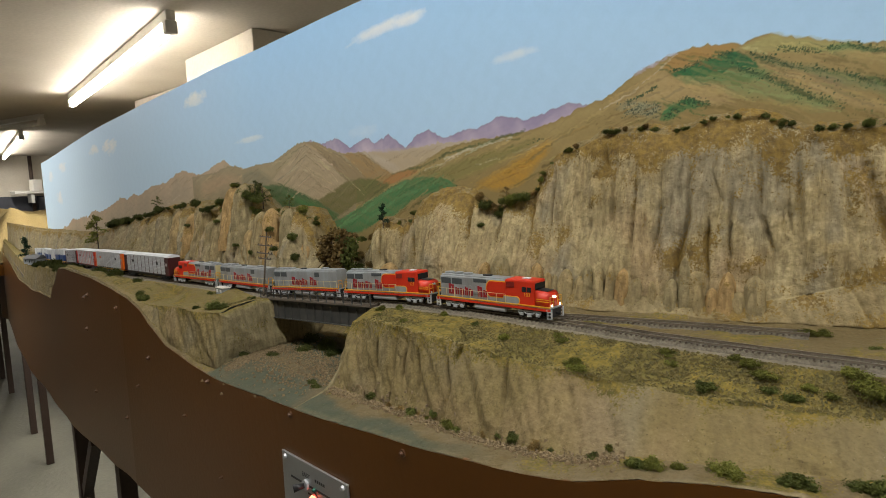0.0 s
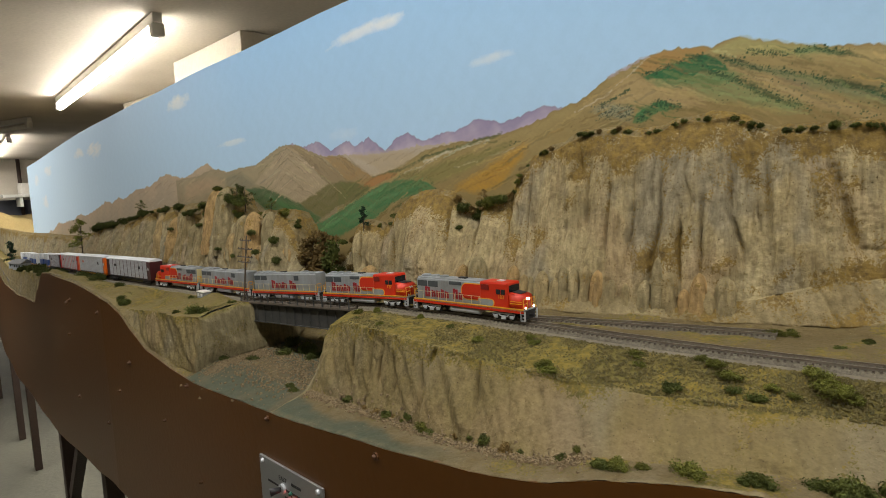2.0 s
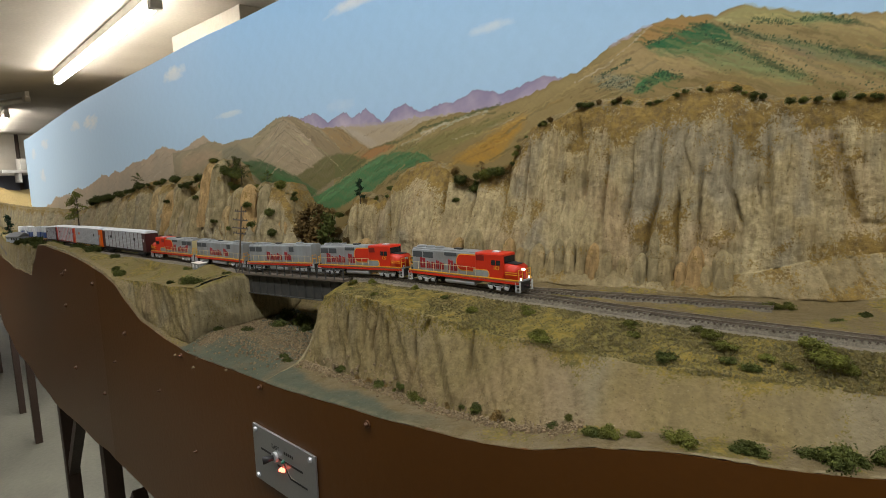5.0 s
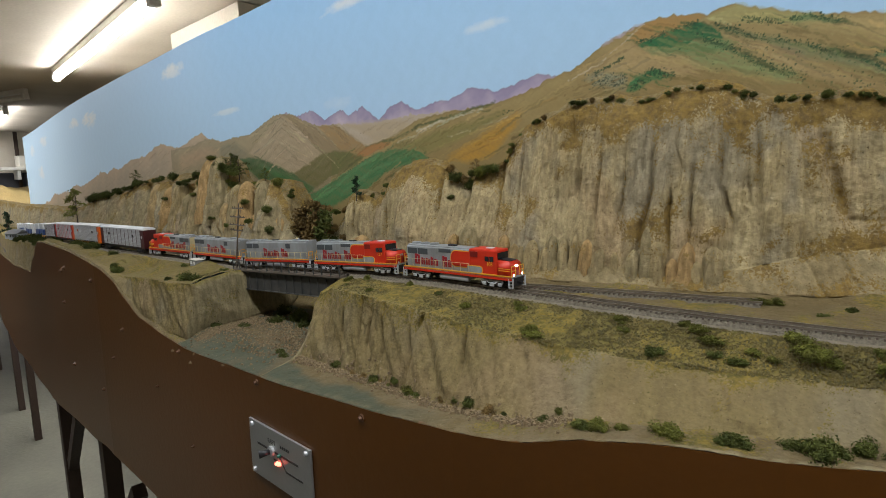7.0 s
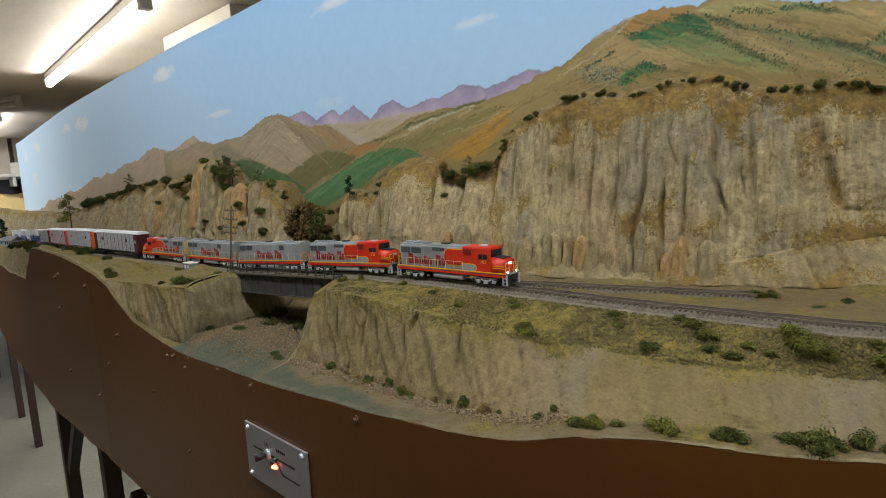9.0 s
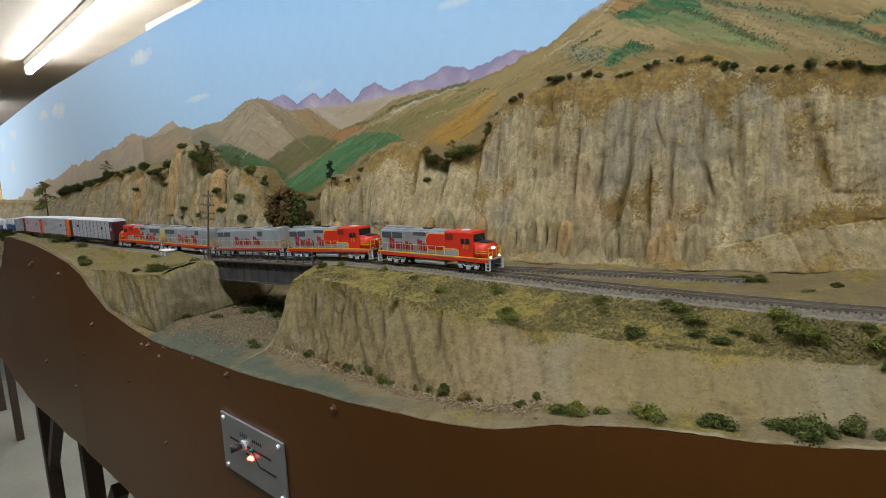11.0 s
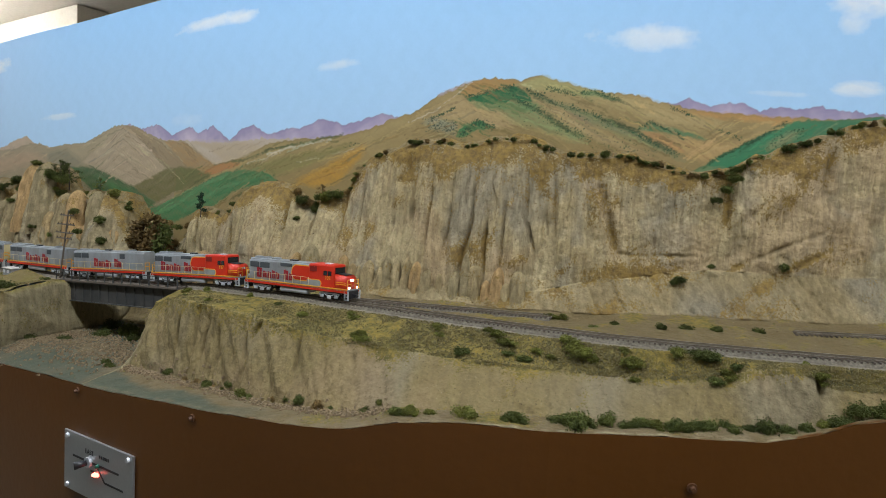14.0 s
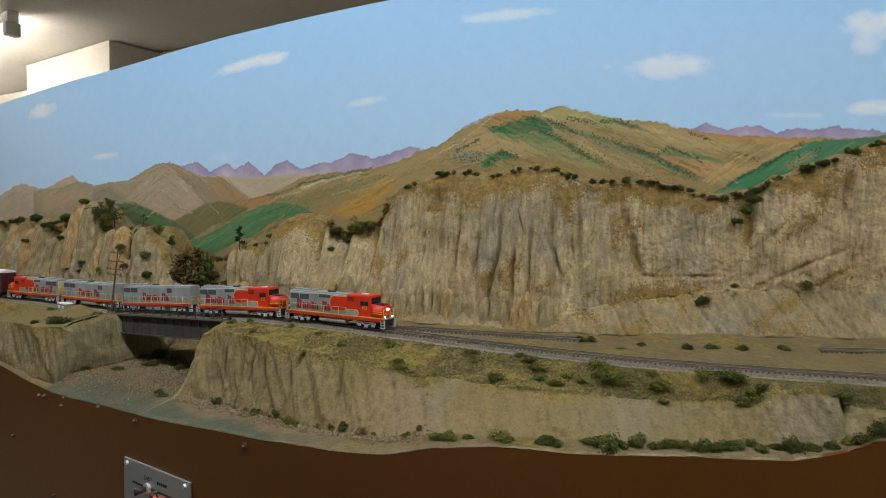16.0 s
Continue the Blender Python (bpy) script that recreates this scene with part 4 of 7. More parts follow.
def ground(x, y):
    """Height of the scenery at (x, y), without its roughness."""
    p = profile(x)
    for (ya, za, _, _), (yb, zb, _, _) in zip(p, p[1:]):
        if ya <= y <= yb:
            return za + (zb - za) * (y - ya) / max(1e-6, yb - ya)
    return p[0][1] if y < p[0][0] else p[-1][1]


def profile(x):
    """Cross-section of the scenery at x, front to back: (y, z, kind, rows to the next)."""
    yf, zf, yt = fascia_y(x) - 0.0058, fascia_top(x) + 0.0004, track_y(x)
    if x > -0.455:
        yb, zb, yc, zc = lerp(BASE_Y, x), lerp(BASE_Z, x), lerp(CREST_Y, x), lerp(CREST_Z, x)
        ycb = lerp([(-0.45, 0.485), (-0.3, 0.492), (-0.1, 0.502), (0.1, 0.512), (0.6, 0.515)], x)
        zcb = lerp([(-0.45, 1.367), (-0.05, 1.3685), (0.15, 1.372), (0.6, 1.376)], x)
        foot = lerp([(-0.4, 0.0), (-0.06, 0.0), (0.02, 0.5), (0.15, 1.0), (0.6, 1.0)], x)
        zt = lerp(CLIFF_TOP, x)
        return [(yf, zf, "bank", 6), (yb, zb, "face", 26), (yc, zc, "grass", 14), (yt - 0.020, track_z(x) - 0.004, "bed", 4), (yt + 0.018, track_z(x) - 0.004, "apron", 6), (ycb - 0.012, zcb, "apron", 6),
                (ycb, zcb + 0.004, "slope", 8 + int(6 * foot)), (ycb + 0.012 + 0.012 * foot, zcb + 0.02 + 0.03 * foot, "cliff", 60), (0.545, zt - 0.008, "rim", 6), (0.552, zt, "rim", 4), (0.561, zt - 0.004, "rim", 0)]
    if x > -0.66:
        # the creek's gap under the bridge
        back = lerp(CLIFF_TOP, x)
        return [(yf, zf, "creek", 8), (0.33, 1.2845, "creek", 20), (0.38, 1.285, "creek", 12), (0.44, 1.287, "creek", 6), (0.47, 1.29, "apron", 6), (0.485, 1.30, "apron", 8),
                (0.50, 1.33, "apron", 12), (0.52, 1.37, "cliff", 40), (0.545, back - 0.008, "rim", 6), (0.552, back, "rim", 4), (0.561, back - 0.004, "rim", 0)]
    plateau = max(fascia_top(x) + 0.004, lerp([(-3, 1.24), (-2.4, 1.277), (-1.85, 1.31), (-1.5, 1.33), (-1.1, 1.346), (-0.98, 1.346), (-0.9, 1.336), (-0.82, 1.342), (-0.73, 1.347), (-0.66, 1.351)], x))
    low = fascia_top(x) + 0.003
    zt = lerp(LEFT_TOP, x)
    yb = lerp([(-5, 0.286), (-0.80, 0.286), (-0.72, 0.288), (-0.66, 0.296)], x)
    mound = 0.010 * max(0, noise.noise((x * 9, 0.3, 2.2)))
    return [(yf, zf, "bank", 6), (yb, low, "face", 26), (yb + 0.012, plateau - 0.004, "grass", 14), (max(yb + 0.016, yt - 0.035), plateau + mound, "grass", 8), (yt - 0.020, track_z(x) - 0.004, "bed", 4), (yt + 0.018, track_z(x) - 0.004, "apron", 6),
            (0.440, track_z(x) - 0.006, "apron", 8), (0.455, track_z(x) - 0.002, "apron", 8), (0.463, track_z(x) + 0.012, "cliff", 60), (0.51, zt - 0.010, "rim", 6), (0.525, zt, "rim", 4), (0.561, zt - 0.004, "rim", 0)]

def clefts(x, z, seed, freq, lean=0.0):
    """Upright plaster flutes: rounded ribs with narrow clefts between them; 0 in a cleft, towards 1 on a rib."""
    wander = 0.010 * grain(x * 7, z * 8, seed) + 0.003 * grain(x * 30, z * 26, seed + 3.3)
    u = (x + wander + lean * (z - 1.4)) * freq
    big = np.minimum(np.abs(grain(u * 0.4, z * 2.0, seed + 7.1)) * 3.2, 1)
    mid = np.minimum(np.abs(grain(u, z * 3.0, seed + 11.7)) * 3.4, 1)
    small = np.minimum(np.abs(grain(u * 2.6, z * 6.0, seed + 17.9)) * 3.2, 1)
    return np.sqrt(big), np.sqrt(mid), np.sqrt(small)


# turf caught on the tall cliff: x, z, half width, half height, lean, amount
TURF = [(-0.148, 1.539, 0.030, 0.014, 0.0, 0.34), (-0.134, 1.512, 0.008, 0.040, 0.0, 0.36), (-0.232, 1.480, 0.012, 0.012, 0.5, 0.40), (-0.149, 1.424, 0.011, 0.010, 0.0, 0.42), (-0.123, 1.426, 0.011, 0.012, 0.0, 0.40), (-0.069, 1.424, 0.008, 0.006, 0.0, 0.38),
        (-0.080, 1.4186, 0.006, 0.006, 0.0, 0.34), (-0.044, 1.400, 0.017, 0.008, 0.1, 0.42), (-0.018, 1.415, 0.012, 0.006, 0.5, 0.42), (-0.006, 1.430, 0.006, 0.012, 0.5, 0.30), (0.038, 1.414, 0.046, 0.011, 0.10, 0.46), (0.009, 1.496, 0.010, 0.007, 0.0, 0.30),
        (0.010, 1.476, 0.018, 0.012, 0.0, 0.30), (0.038, 1.489, 0.006, 0.008, 0.0, 0.26), (-0.090, 1.484, 0.005, 0.006, 0.0, 0.28), (-0.107, 1.451, 0.005, 0.010, 0.0, 0.28), (-0.225, 1.507, 0.012, 0.006, 0.0, 0.30), (-0.468, 1.486, 0.022, 0.018, 0.3, 0.44),
        (-0.398, 1.446, 0.013, 0.026, 0.0, 0.36), (-0.300, 1.429, 0.013, 0.017, 0.0, 0.34), (-0.545, 1.452, 0.014, 0.012, 0.0, 0.42), (-0.266, 1.444, 0.008, 0.014, 0.6, 0.34), (-0.415, 1.492, 0.030, 0.009, 0.0, 0.30), (0.080, 1.414, 0.030, 0.007, 0.1, 0.36),
        (0.226, 1.419, 0.034, 0.008, 0.5, 0.44), (0.238, 1.505, 0.030, 0.016, 0.8, 0.24), (0.168, 1.485, 0.008, 0.030, 0.0, 0.32), (0.257, 1.439, 0.020, 0.006, 0.5, 0.36), (0.179, 1.426, 0.020, 0.005, 0.5, 0.34), (0.095, 1.53, 0.05, 0.012, 0.0, 0.26), (-0.39, 1.387, 0.02, 0.012, 0.0, 0.3)]
RNG_CRACKS = random.Random(77)
FINE_CRACKS = []
for k in range(70):
    cx, cz = RNG_CRACKS.uniform(-0.43, 0.5), RNG_CRACKS.uniform(1.40, 1.53)
    FINE_CRACKS.append(([(cx, cz + RNG_CRACKS.uniform(0.008, 0.03)), (cx + RNG_CRACKS.uniform(-0.005, 0.004), cz - RNG_CRACKS.uniform(0.006, 0.025))], RNG_CRACKS.uniform(0.0009, 0.0016), RNG_CRACKS.uniform(0.0015, 0.004)))


def relief(x, z):
    """How far the tall cliff is cut back (positive) or stands proud, over arrays of places, and how much shade is
    painted in the cuts.
    """
    d, dark = np.zeros_like(x), np.zeros_like(x)
    wob_x, wob_z = 0.0035 * grain(x * 22, z * 22, 3.3) + 0.0012 * grain(x * 90, z * 90, 1.3), 0.0012 * grain(x * 90, z * 90, 6.3)
    for pts, w, deep in CRACKS + SCARS + FINE_CRACKS:
        lengths = [math.hypot(b[0] - a[0], b[1] - a[1]) for a, b in zip(pts, pts[1:])]
        near, where, run = np.full(x.shape, 9.0), np.zeros_like(x), 0.0
        for (x0, z0), (x1, z1), n in zip(pts, pts[1:], lengths):
            dx, dz = x1 - x0, z1 - z0
            t = np.clip(((x - x0) * dx + (z - z0) * dz) / (n * n), 0, 1)
            r = np.hypot(x - x0 - t * dx + wob_x, z - z0 - t * dz + wob_z)
            where = np.where(r < near, (run + t * n) / sum(lengths), where)
            near, run = np.minimum(near, r), run + n
        ends = np.sin(np.pi * (0.06 + 0.88 * where)) ** 0.6
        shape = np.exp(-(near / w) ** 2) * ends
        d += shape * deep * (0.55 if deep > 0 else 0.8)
        # deeper cuts get a darker painted shade
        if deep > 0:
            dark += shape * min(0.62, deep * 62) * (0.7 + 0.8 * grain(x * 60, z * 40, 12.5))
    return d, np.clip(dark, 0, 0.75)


# grooves down the bank's fluted end: top (x, z), foot (x, z)
GROOVES = [(-0.371, 1.343, -0.366, 1.312), (-0.355, 1.344, -0.357, 1.312), (-0.335, 1.345, -0.330, 1.320), (-0.298, 1.348, -0.292, 1.318), (-0.286, 1.358, -0.290, 1.340), (-0.238, 1.352, -0.230, 1.314), (0.222, 1.366, 0.224, 1.344), (-0.395, 1.350, -0.392, 1.315)]


def blend(a, b, g):
    g = np.clip(g, 0, 1)[..., None]
    return a * (1 - g) + b * g


def terrain(x0, x1, cols, rows_total, name, label):
    xs = np.linspace(x0, x1, cols)
    X, Y, Z, T = (np.zeros((cols, rows_total)) for _ in range(4))
    K = np.zeros((cols, rows_total), int)
    kinds = ["bank", "face", "grass", "bed", "apron", "slope", "cliff", "rim", "creek"]
    for i, x in enumerate(xs):
        p = profile(float(x))
        weights = np.array([k[3] for k in p[:-1]], float)
        stops = np.r_[0, np.cumsum(weights) / weights.sum()]
        s = np.linspace(0, 1, rows_total)
        n = np.clip(np.searchsorted(stops, s, "left") - 1, 0, len(weights) - 1)
        t = np.clip((s - stops[n]) / (stops[n + 1] - stops[n]), 0, 1)
        ys, zs = np.array([k[0] for k in p]), np.array([k[1] for k in p])
        X[i], Y[i], Z[i], T[i] = x, ys[n] + (ys[n + 1] - ys[n]) * t, zs[n] + (zs[n + 1] - zs[n]) * t, t
        K[i] = np.array([kinds.index(k[2]) for k in p])[n]
    n1, n2 = layers(X * 18, Y * 18, Z * 18, 4), layers(X * 80, Y * 80, Z * 80, 3)
    push, lift, turf = np.zeros_like(X), np.zeros_like(X), np.zeros_like(X)
    C = np.zeros(X.shape + (3,))
    ends = np.minimum(1, T * 6) * np.minimum(1, (1 - T) * 5 + 0.25)
    tall = x0 > -0.7

    m = K == kinds.index("cliff")
    if tall:
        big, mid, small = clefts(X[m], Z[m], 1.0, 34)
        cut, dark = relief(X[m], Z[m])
        left = np.clip(0.6 - 6 * X[m], 0.35, 1)
        flute = 0.0060 * grain(X[m] * 50, Z[m] * 3.0, 61.0) + 0.0034 * grain(X[m] * 105, Z[m] * 6, 64.0)
        push[m] = ((-(big - 0.7) * 0.0050 - (mid - 0.7) * 0.0030 - (small - 0.7) * 0.0015 + flute) * left + cut) * ends[m] + 0.0034 * n1[m] + 0.0006 * n2[m] + 0.0005 * grain(X[m] * 330, Z[m] * 230, 71.0)
    else:
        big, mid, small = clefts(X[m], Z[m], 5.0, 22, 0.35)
        cut, dark = np.zeros(big.shape), np.zeros(big.shape)
        push[m] = (-(big - 0.7) * 0.024 - (mid - 0.7) * 0.014 - (small - 0.7) * 0.005) * ends[m] + 0.005 * n1[m] + 0.0012 * n2[m]
    c = blend(STONE, STONE_PALE, 0.55 + 0.5 * n1[m])
    c = c * (1 + 0.16 * grain(X[m] * 95, Z[m] * 14, 31.0) + 0.18 * grain(X[m] * 260, Z[m] * 50, 35.0) + 0.16 * grain(X[m] * 420, Z[m] * 300, 39.0))[..., None]
    c = blend(c, STONE_GREY, 0.6 * np.clip(2.0 * layers(X[m] * 17 + 0.3 * n1[m], Z[m] * 7 + 0.5 * n1[m], 9.0, 3) - 0.02, 0, 1))
    c = blend(c, STONE_PINK, 0.6 * np.clip(2.0 * layers(X[m] * 13 + 0.4 * n1[m], Z[m] * 9, 19.0, 3) - 0.05 + (np.clip(X[m] * 4, 0, 0.7) if tall else 0), 0, 1))
    # shade painted into the clefts between the flutes
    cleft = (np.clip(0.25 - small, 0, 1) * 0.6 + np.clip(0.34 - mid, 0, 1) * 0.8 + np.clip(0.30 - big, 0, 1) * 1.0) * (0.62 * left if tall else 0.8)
    # headland stone is coloured darker, standing in for weaker light there
    C[m] = blend(c if tall else c * (0.80, 0.82, 0.86) * (1 + 0.22 * grain((X[m] + 0.4 * (Z[m] - 1.4)) * 60, Z[m] * 6, 81.0))[..., None], CLEFT_SHADE, np.maximum(dark, np.minimum(cleft, 0.7)))
    tu = 0.28 * grain(X[m] * 15, Z[m] * 15, 4.0) + 0.16 * grain(X[m] * 70, Z[m] * 60, 14.0) + np.clip((T[m] - 0.78 + 0.20 * grain(X[m] * 26, Z[m] * 8, 44.0)) * 2.4, 0, 0.34) + cleft * 0.5 + dark * 0.35 + 0.11
    if tall:
        for px, pz, rx, rz, lean, amount in TURF:
            tu = tu + amount * 0.75 * np.exp(-((X[m] - px) / rx) ** 2 - ((Z[m] - pz - lean * (X[m] - px)) / rz) ** 2)
    turf[m] = tu

    m = K == kinds.index("slope")
    big, mid, small = clefts(X[m], Z[m], 41.0, 30, 0.8)
    push[m] = -(mid - 0.7) * 0.003 + 0.004 * n1[m] + 0.0004 * n2[m]
    lift[m] = 0.004 * n1[m] + 0.0004 * n2[m]
    c = blend(STONE, STONE_PALE, 0.3 + 0.9 * n1[m]) * 0.82
    C[m] = blend(c, STONE_GREY, 0.7 * np.clip(2.2 * grain(X[m] * 14, Z[m] * 12, 29.0), 0, 1))
    tu = 0.35 * grain(X[m] * 16, Z[m] * 30, 4.0) + 0.2 * grain(X[m] * 60, Z[m] * 60, 24.0) + 0.17
    for px, pz, rx, rz, lean, amount in TURF:
        tu = tu + amount * 0.8 * np.exp(-((X[m] - px) / rx) ** 2 - ((Z[m] - pz - lean * (X[m] - px)) / rz) ** 2)
    turf[m] = tu

    m = K == kinds.index("face")
    big, mid, small = clefts(X[m], Z[m] * 0.45, 21.0, 44, 1.1)
    strong = np.clip((-0.14 - X[m]) * 8, 0.25, 1) if tall else 1.0
    calm = np.clip(1.0 - 5 * (X[m] - 0.03), 0.3, 1)
    fall = np.minimum(1, 4 * T[m]) * np.minimum(1, 4 * (1 - T[m]) + 0.2)
    push[m] = (-(big - 0.7) * 0.0026 - (mid - 0.7) * 0.0022 - (small - 0.7) * 0.0012) * strong * fall + (0.0055 * grain(X[m] * 46 + 40 * (Z[m] - 1.33), Z[m] * 6, 2.5) + 0.0024 * grain(X[m] * 120 + 90 * (Z[m] - 1.33), Z[m] * 9, 5.5)) * fall * calm + 0.0035 * grain(X[m] * 14, Z[m] * 14, 2.0)
    c = blend(FACE, FACE_PALE, 0.55 + 0.45 * n1[m]) * (0.80, 0.742, 0.60) * (1 + 0.17 * grain((X[m] + 0.6 * (Z[m] - 1.33)) * 120, Z[m] * 9, 33.0) + 0.10 * grain(X[m] * 300, Z[m] * 40, 37.0))[..., None]
    c = blend(c, STONE_GREY * 0.95, 0.4 * np.clip(2.2 * layers(X[m] * 11, Z[m] * 7, 14.0, 3) - 0.05, 0, 1))
    c = blend(c, STONE_PINK * 0.72, 0.5 * np.clip(2.0 * layers(X[m] * 15 + 3, Z[m] * 11, 24.0, 3) - 0.1, 0, 1))
    # the bank's clefts and grooves have their shade painted in
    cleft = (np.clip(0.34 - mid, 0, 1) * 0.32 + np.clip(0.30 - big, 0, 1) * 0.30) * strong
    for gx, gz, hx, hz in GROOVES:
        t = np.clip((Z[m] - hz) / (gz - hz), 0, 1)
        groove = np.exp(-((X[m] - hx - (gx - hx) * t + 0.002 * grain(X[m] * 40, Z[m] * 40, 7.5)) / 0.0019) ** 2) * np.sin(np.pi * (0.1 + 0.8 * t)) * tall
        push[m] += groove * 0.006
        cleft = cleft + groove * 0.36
    C[m] = blend(c, CLEFT_SHADE * 1.8, np.minimum(cleft, 0.34))
    turf[m] = np.maximum(0, T[m] - 0.66) * 1.05 + 0.30 * grain(X[m] * 24, Z[m] * 20, 8.0) + 0.12 * grain(X[m] * 90, Z[m] * 70, 18.0) + cleft * 0.4 + np.maximum(0, 0.10 - T[m]) * 2.0 + 0.07

    m = K == kinds.index("grass")
    hump = 0.013 * np.exp(-((X[m] + 0.83) / 0.04) ** 2 - ((Y[m] - 0.345) / 0.022) ** 2) + 0.012 * np.exp(-((X[m] + 0.735) / 0.03) ** 2 - ((Y[m] - 0.368) / 0.018) ** 2) + 0.006 * np.clip(grain(X[m] * 13, Y[m] * 13, 2.7), 0, 1) * np.minimum(1, T[m] * 5) * np.minimum(1, (1 - T[m]) * 4)
    lift[m] = 0.0022 * n1[m] + 0.0009 * n2[m] + (0 if tall else hump)
    turf[m] = 0.36 + 0.34 * n1[m] + 0.12 * n2[m] - np.maximum(0, 0.10 - T[m]) * 1.5
    C[m] = blend(GRASS, EARTH_BROWN, 0.3 + 0.6 * n2[m] + 0.4 * n1[m])
    C[m] = blend(C[m], STONE, np.maximum(0, 0.14 - T[m]) * 5 * np.clip(0.5 + n1[m], 0, 1))
    if not tall:
        C[m] = blend(C[m], EARTH_BROWN * 0.9, 0.55 + 0.5 * n1[m])
        turf[m] -= 0.10

    m = K == kinds.index("bed")
    C[m] = np.array((0.16, 0.14, 0.105)) * (1 + 0.3 * n2[m])[..., None]

    m = K == kinds.index("apron")
    push[m], lift[m] = 0.001 * n2[m], 0.002 * n1[m] + 0.0008 * n2[m]
    C[m] = blend(EARTH_BROWN * 0.85, SAND * 0.75, 0.30 + 0.8 * n1[m] + 0.5 * n2[m])
    turf[m] = 0.22 + 0.40 * n1[m] + 0.2 * n2[m]

    m = K == kinds.index("bank")
    lift[m] = 0.001 * n2[m]
    c = blend(EARTH_BROWN * 0.8, SAND * 0.75, 0.5 + 0.8 * n2[m])
    wet = np.clip((-0.21 - X[m]) * 12, 0, 1) * np.clip((0.60 - T[m] + 0.35 * n1[m]) * 6, 0, 1) if tall else 0.0 * X[m]
    c = blend(c, CREEK, wet)
    rimline = (T[m] < 0.10) * np.clip((X[m] + 0.12) * 9, 0.25, 1)
    C[m] = blend(c, STONE_PALE * 0.62, rimline * np.clip(0.6 + 1.4 * n2[m], 0, 1))
    turf[m] = 0.16 + 0.4 * n1[m] - wet - rimline

    m = K == kinds.index("creek")
    lift[m] = 0.0016 * n1[m] + 0.0005 * n2[m]
    C[m] = blend(CREEK, SAND * 0.6, 0.30 + 1.3 * n1[m] - 9 * np.maximum(0, 0.335 - Y[m]))
    turf[m] = -0.1 + 0.5 * n1[m] - 9 * np.maximum(0, 0.335 - Y[m])

    m = K == kinds.index("rim")
    lift[m] = 0.003 * n1[m] + 0.0022 * n2[m]
    C[m] = blend(STONE * 0.8, EARTH_BROWN, 0.5 + n2[m])
    turf[m] = 0.30 + 0.3 * n1[m] + 0.2 * n2[m]

    # where one cross-section gives way to another, the upright end wall keeps the colour of the higher ground and leans out at its foot
    step = np.flatnonzero(np.abs(np.diff(Z, axis=0)).max(1) > 0.03)
    for i in step[::-1]:
        high, low, side = (i, i + 1, 1) if Z[i].sum() > Z[i + 1].sum() else (i + 1, i, -1)
        rows = []
        for k in range(1, 13):
            g = k / 12
            bulge = 0.006 * grain(np.full(rows_total, 8.0 * side), Y[high] * 40, g * 3.0) * math.sin(math.pi * g)
            drop = np.maximum(0, Z[high] - Z[low])
            rows.append([A[high] + (A[low] - A[high]) * g for A in (Y, push, Z, lift)] + [X[high] + (-0.035 * g ** 1.2 if side < 0 else 0.010 * g ** 0.5) * np.minimum(1, drop / 0.06) + side * bulge * np.minimum(1, drop / 0.04)])
        if side < 0:
            rows = rows[::-1]
        rows = np.array(rows)
        at = i + 1
        Y, push, Z, lift, X = (np.insert(A, at, rows[:, n], axis=0) for n, A in enumerate((Y, push, Z, lift, X)))
        fill = FACE_PALE * 0.85 * (1 + 0.35 * layers(np.linspace(0, 2, 12)[:, None] + 0 * Y[:12], rows[:, 0] * 60, rows[:, 2] * 18, 3))[..., None]
        C = np.insert(C, at, fill, axis=0)
        turf, K = np.insert(turf, at, 0.12 + 0.3 * layers(rows[:, 4] * 30, rows[:, 0] * 30, rows[:, 2] * 30, 2), axis=0), np.insert(K, at, np.repeat(K[high][None], 12, axis=0), axis=0)
        cols += 12
    yy, zz = Y + push, Z + lift
    u = np.arctan((X + 0.1) / 0.45)
    dx = sum(k * u ** i for i, k in enumerate(KX)) + sum(k * u ** i for i, k in enumerate(KXY)) * (yy - 0.42)
    dy = sum(k * u ** i for i, k in enumerate(KY)) + sum(k * u ** i for i, k in enumerate(KYY)) * (yy - 0.42)
    far = 1 + np.clip(-X - 1, 0, 5)
    h = np.maximum(zz - 1.45, -0.4)
    zz = zz + sum(k * u ** i for i, k in enumerate(KZ)) * h - 0.0284 * h * h - 0.235 * h ** 3
    verts = np.stack([SCALE * (X + dx * far), SCALE * (yy + dy * far), SCALE * (zz + FLOOR)], -1).reshape(-1, 3).tolist()
    idx = np.arange(cols * rows_total).reshape(cols, rows_total)
    faces = np.stack([idx[:-1, :-1], idx[1:, :-1], idx[1:, 1:], idx[:-1, 1:]], -1).reshape(-1, 4).tolist()
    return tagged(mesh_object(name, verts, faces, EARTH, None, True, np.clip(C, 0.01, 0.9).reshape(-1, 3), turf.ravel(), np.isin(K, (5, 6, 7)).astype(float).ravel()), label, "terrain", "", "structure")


terrain(-0.458, 0.6, 1100, 270, "ground_embankment", "grassy embankment and tall fluted plaster cliff, shade painted in the clefts")
terrain(-1.6, -0.664, 620, 230, "ground_headland", "grassy ledge and weathered plaster cliff behind the track, with painted-in shade")
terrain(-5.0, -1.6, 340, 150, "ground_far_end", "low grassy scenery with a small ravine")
terrain(-0.664, -0.458, 180, 190, "ground_creek", "dry creek bed with sand and dull green water")

# ---- track ----
RAIL = material("rail_steel", (0.20, 0.17, 0.13), 0.4, 0.3, second=(0.06, 0.042, 0.03), scale=60, amount=0.6)
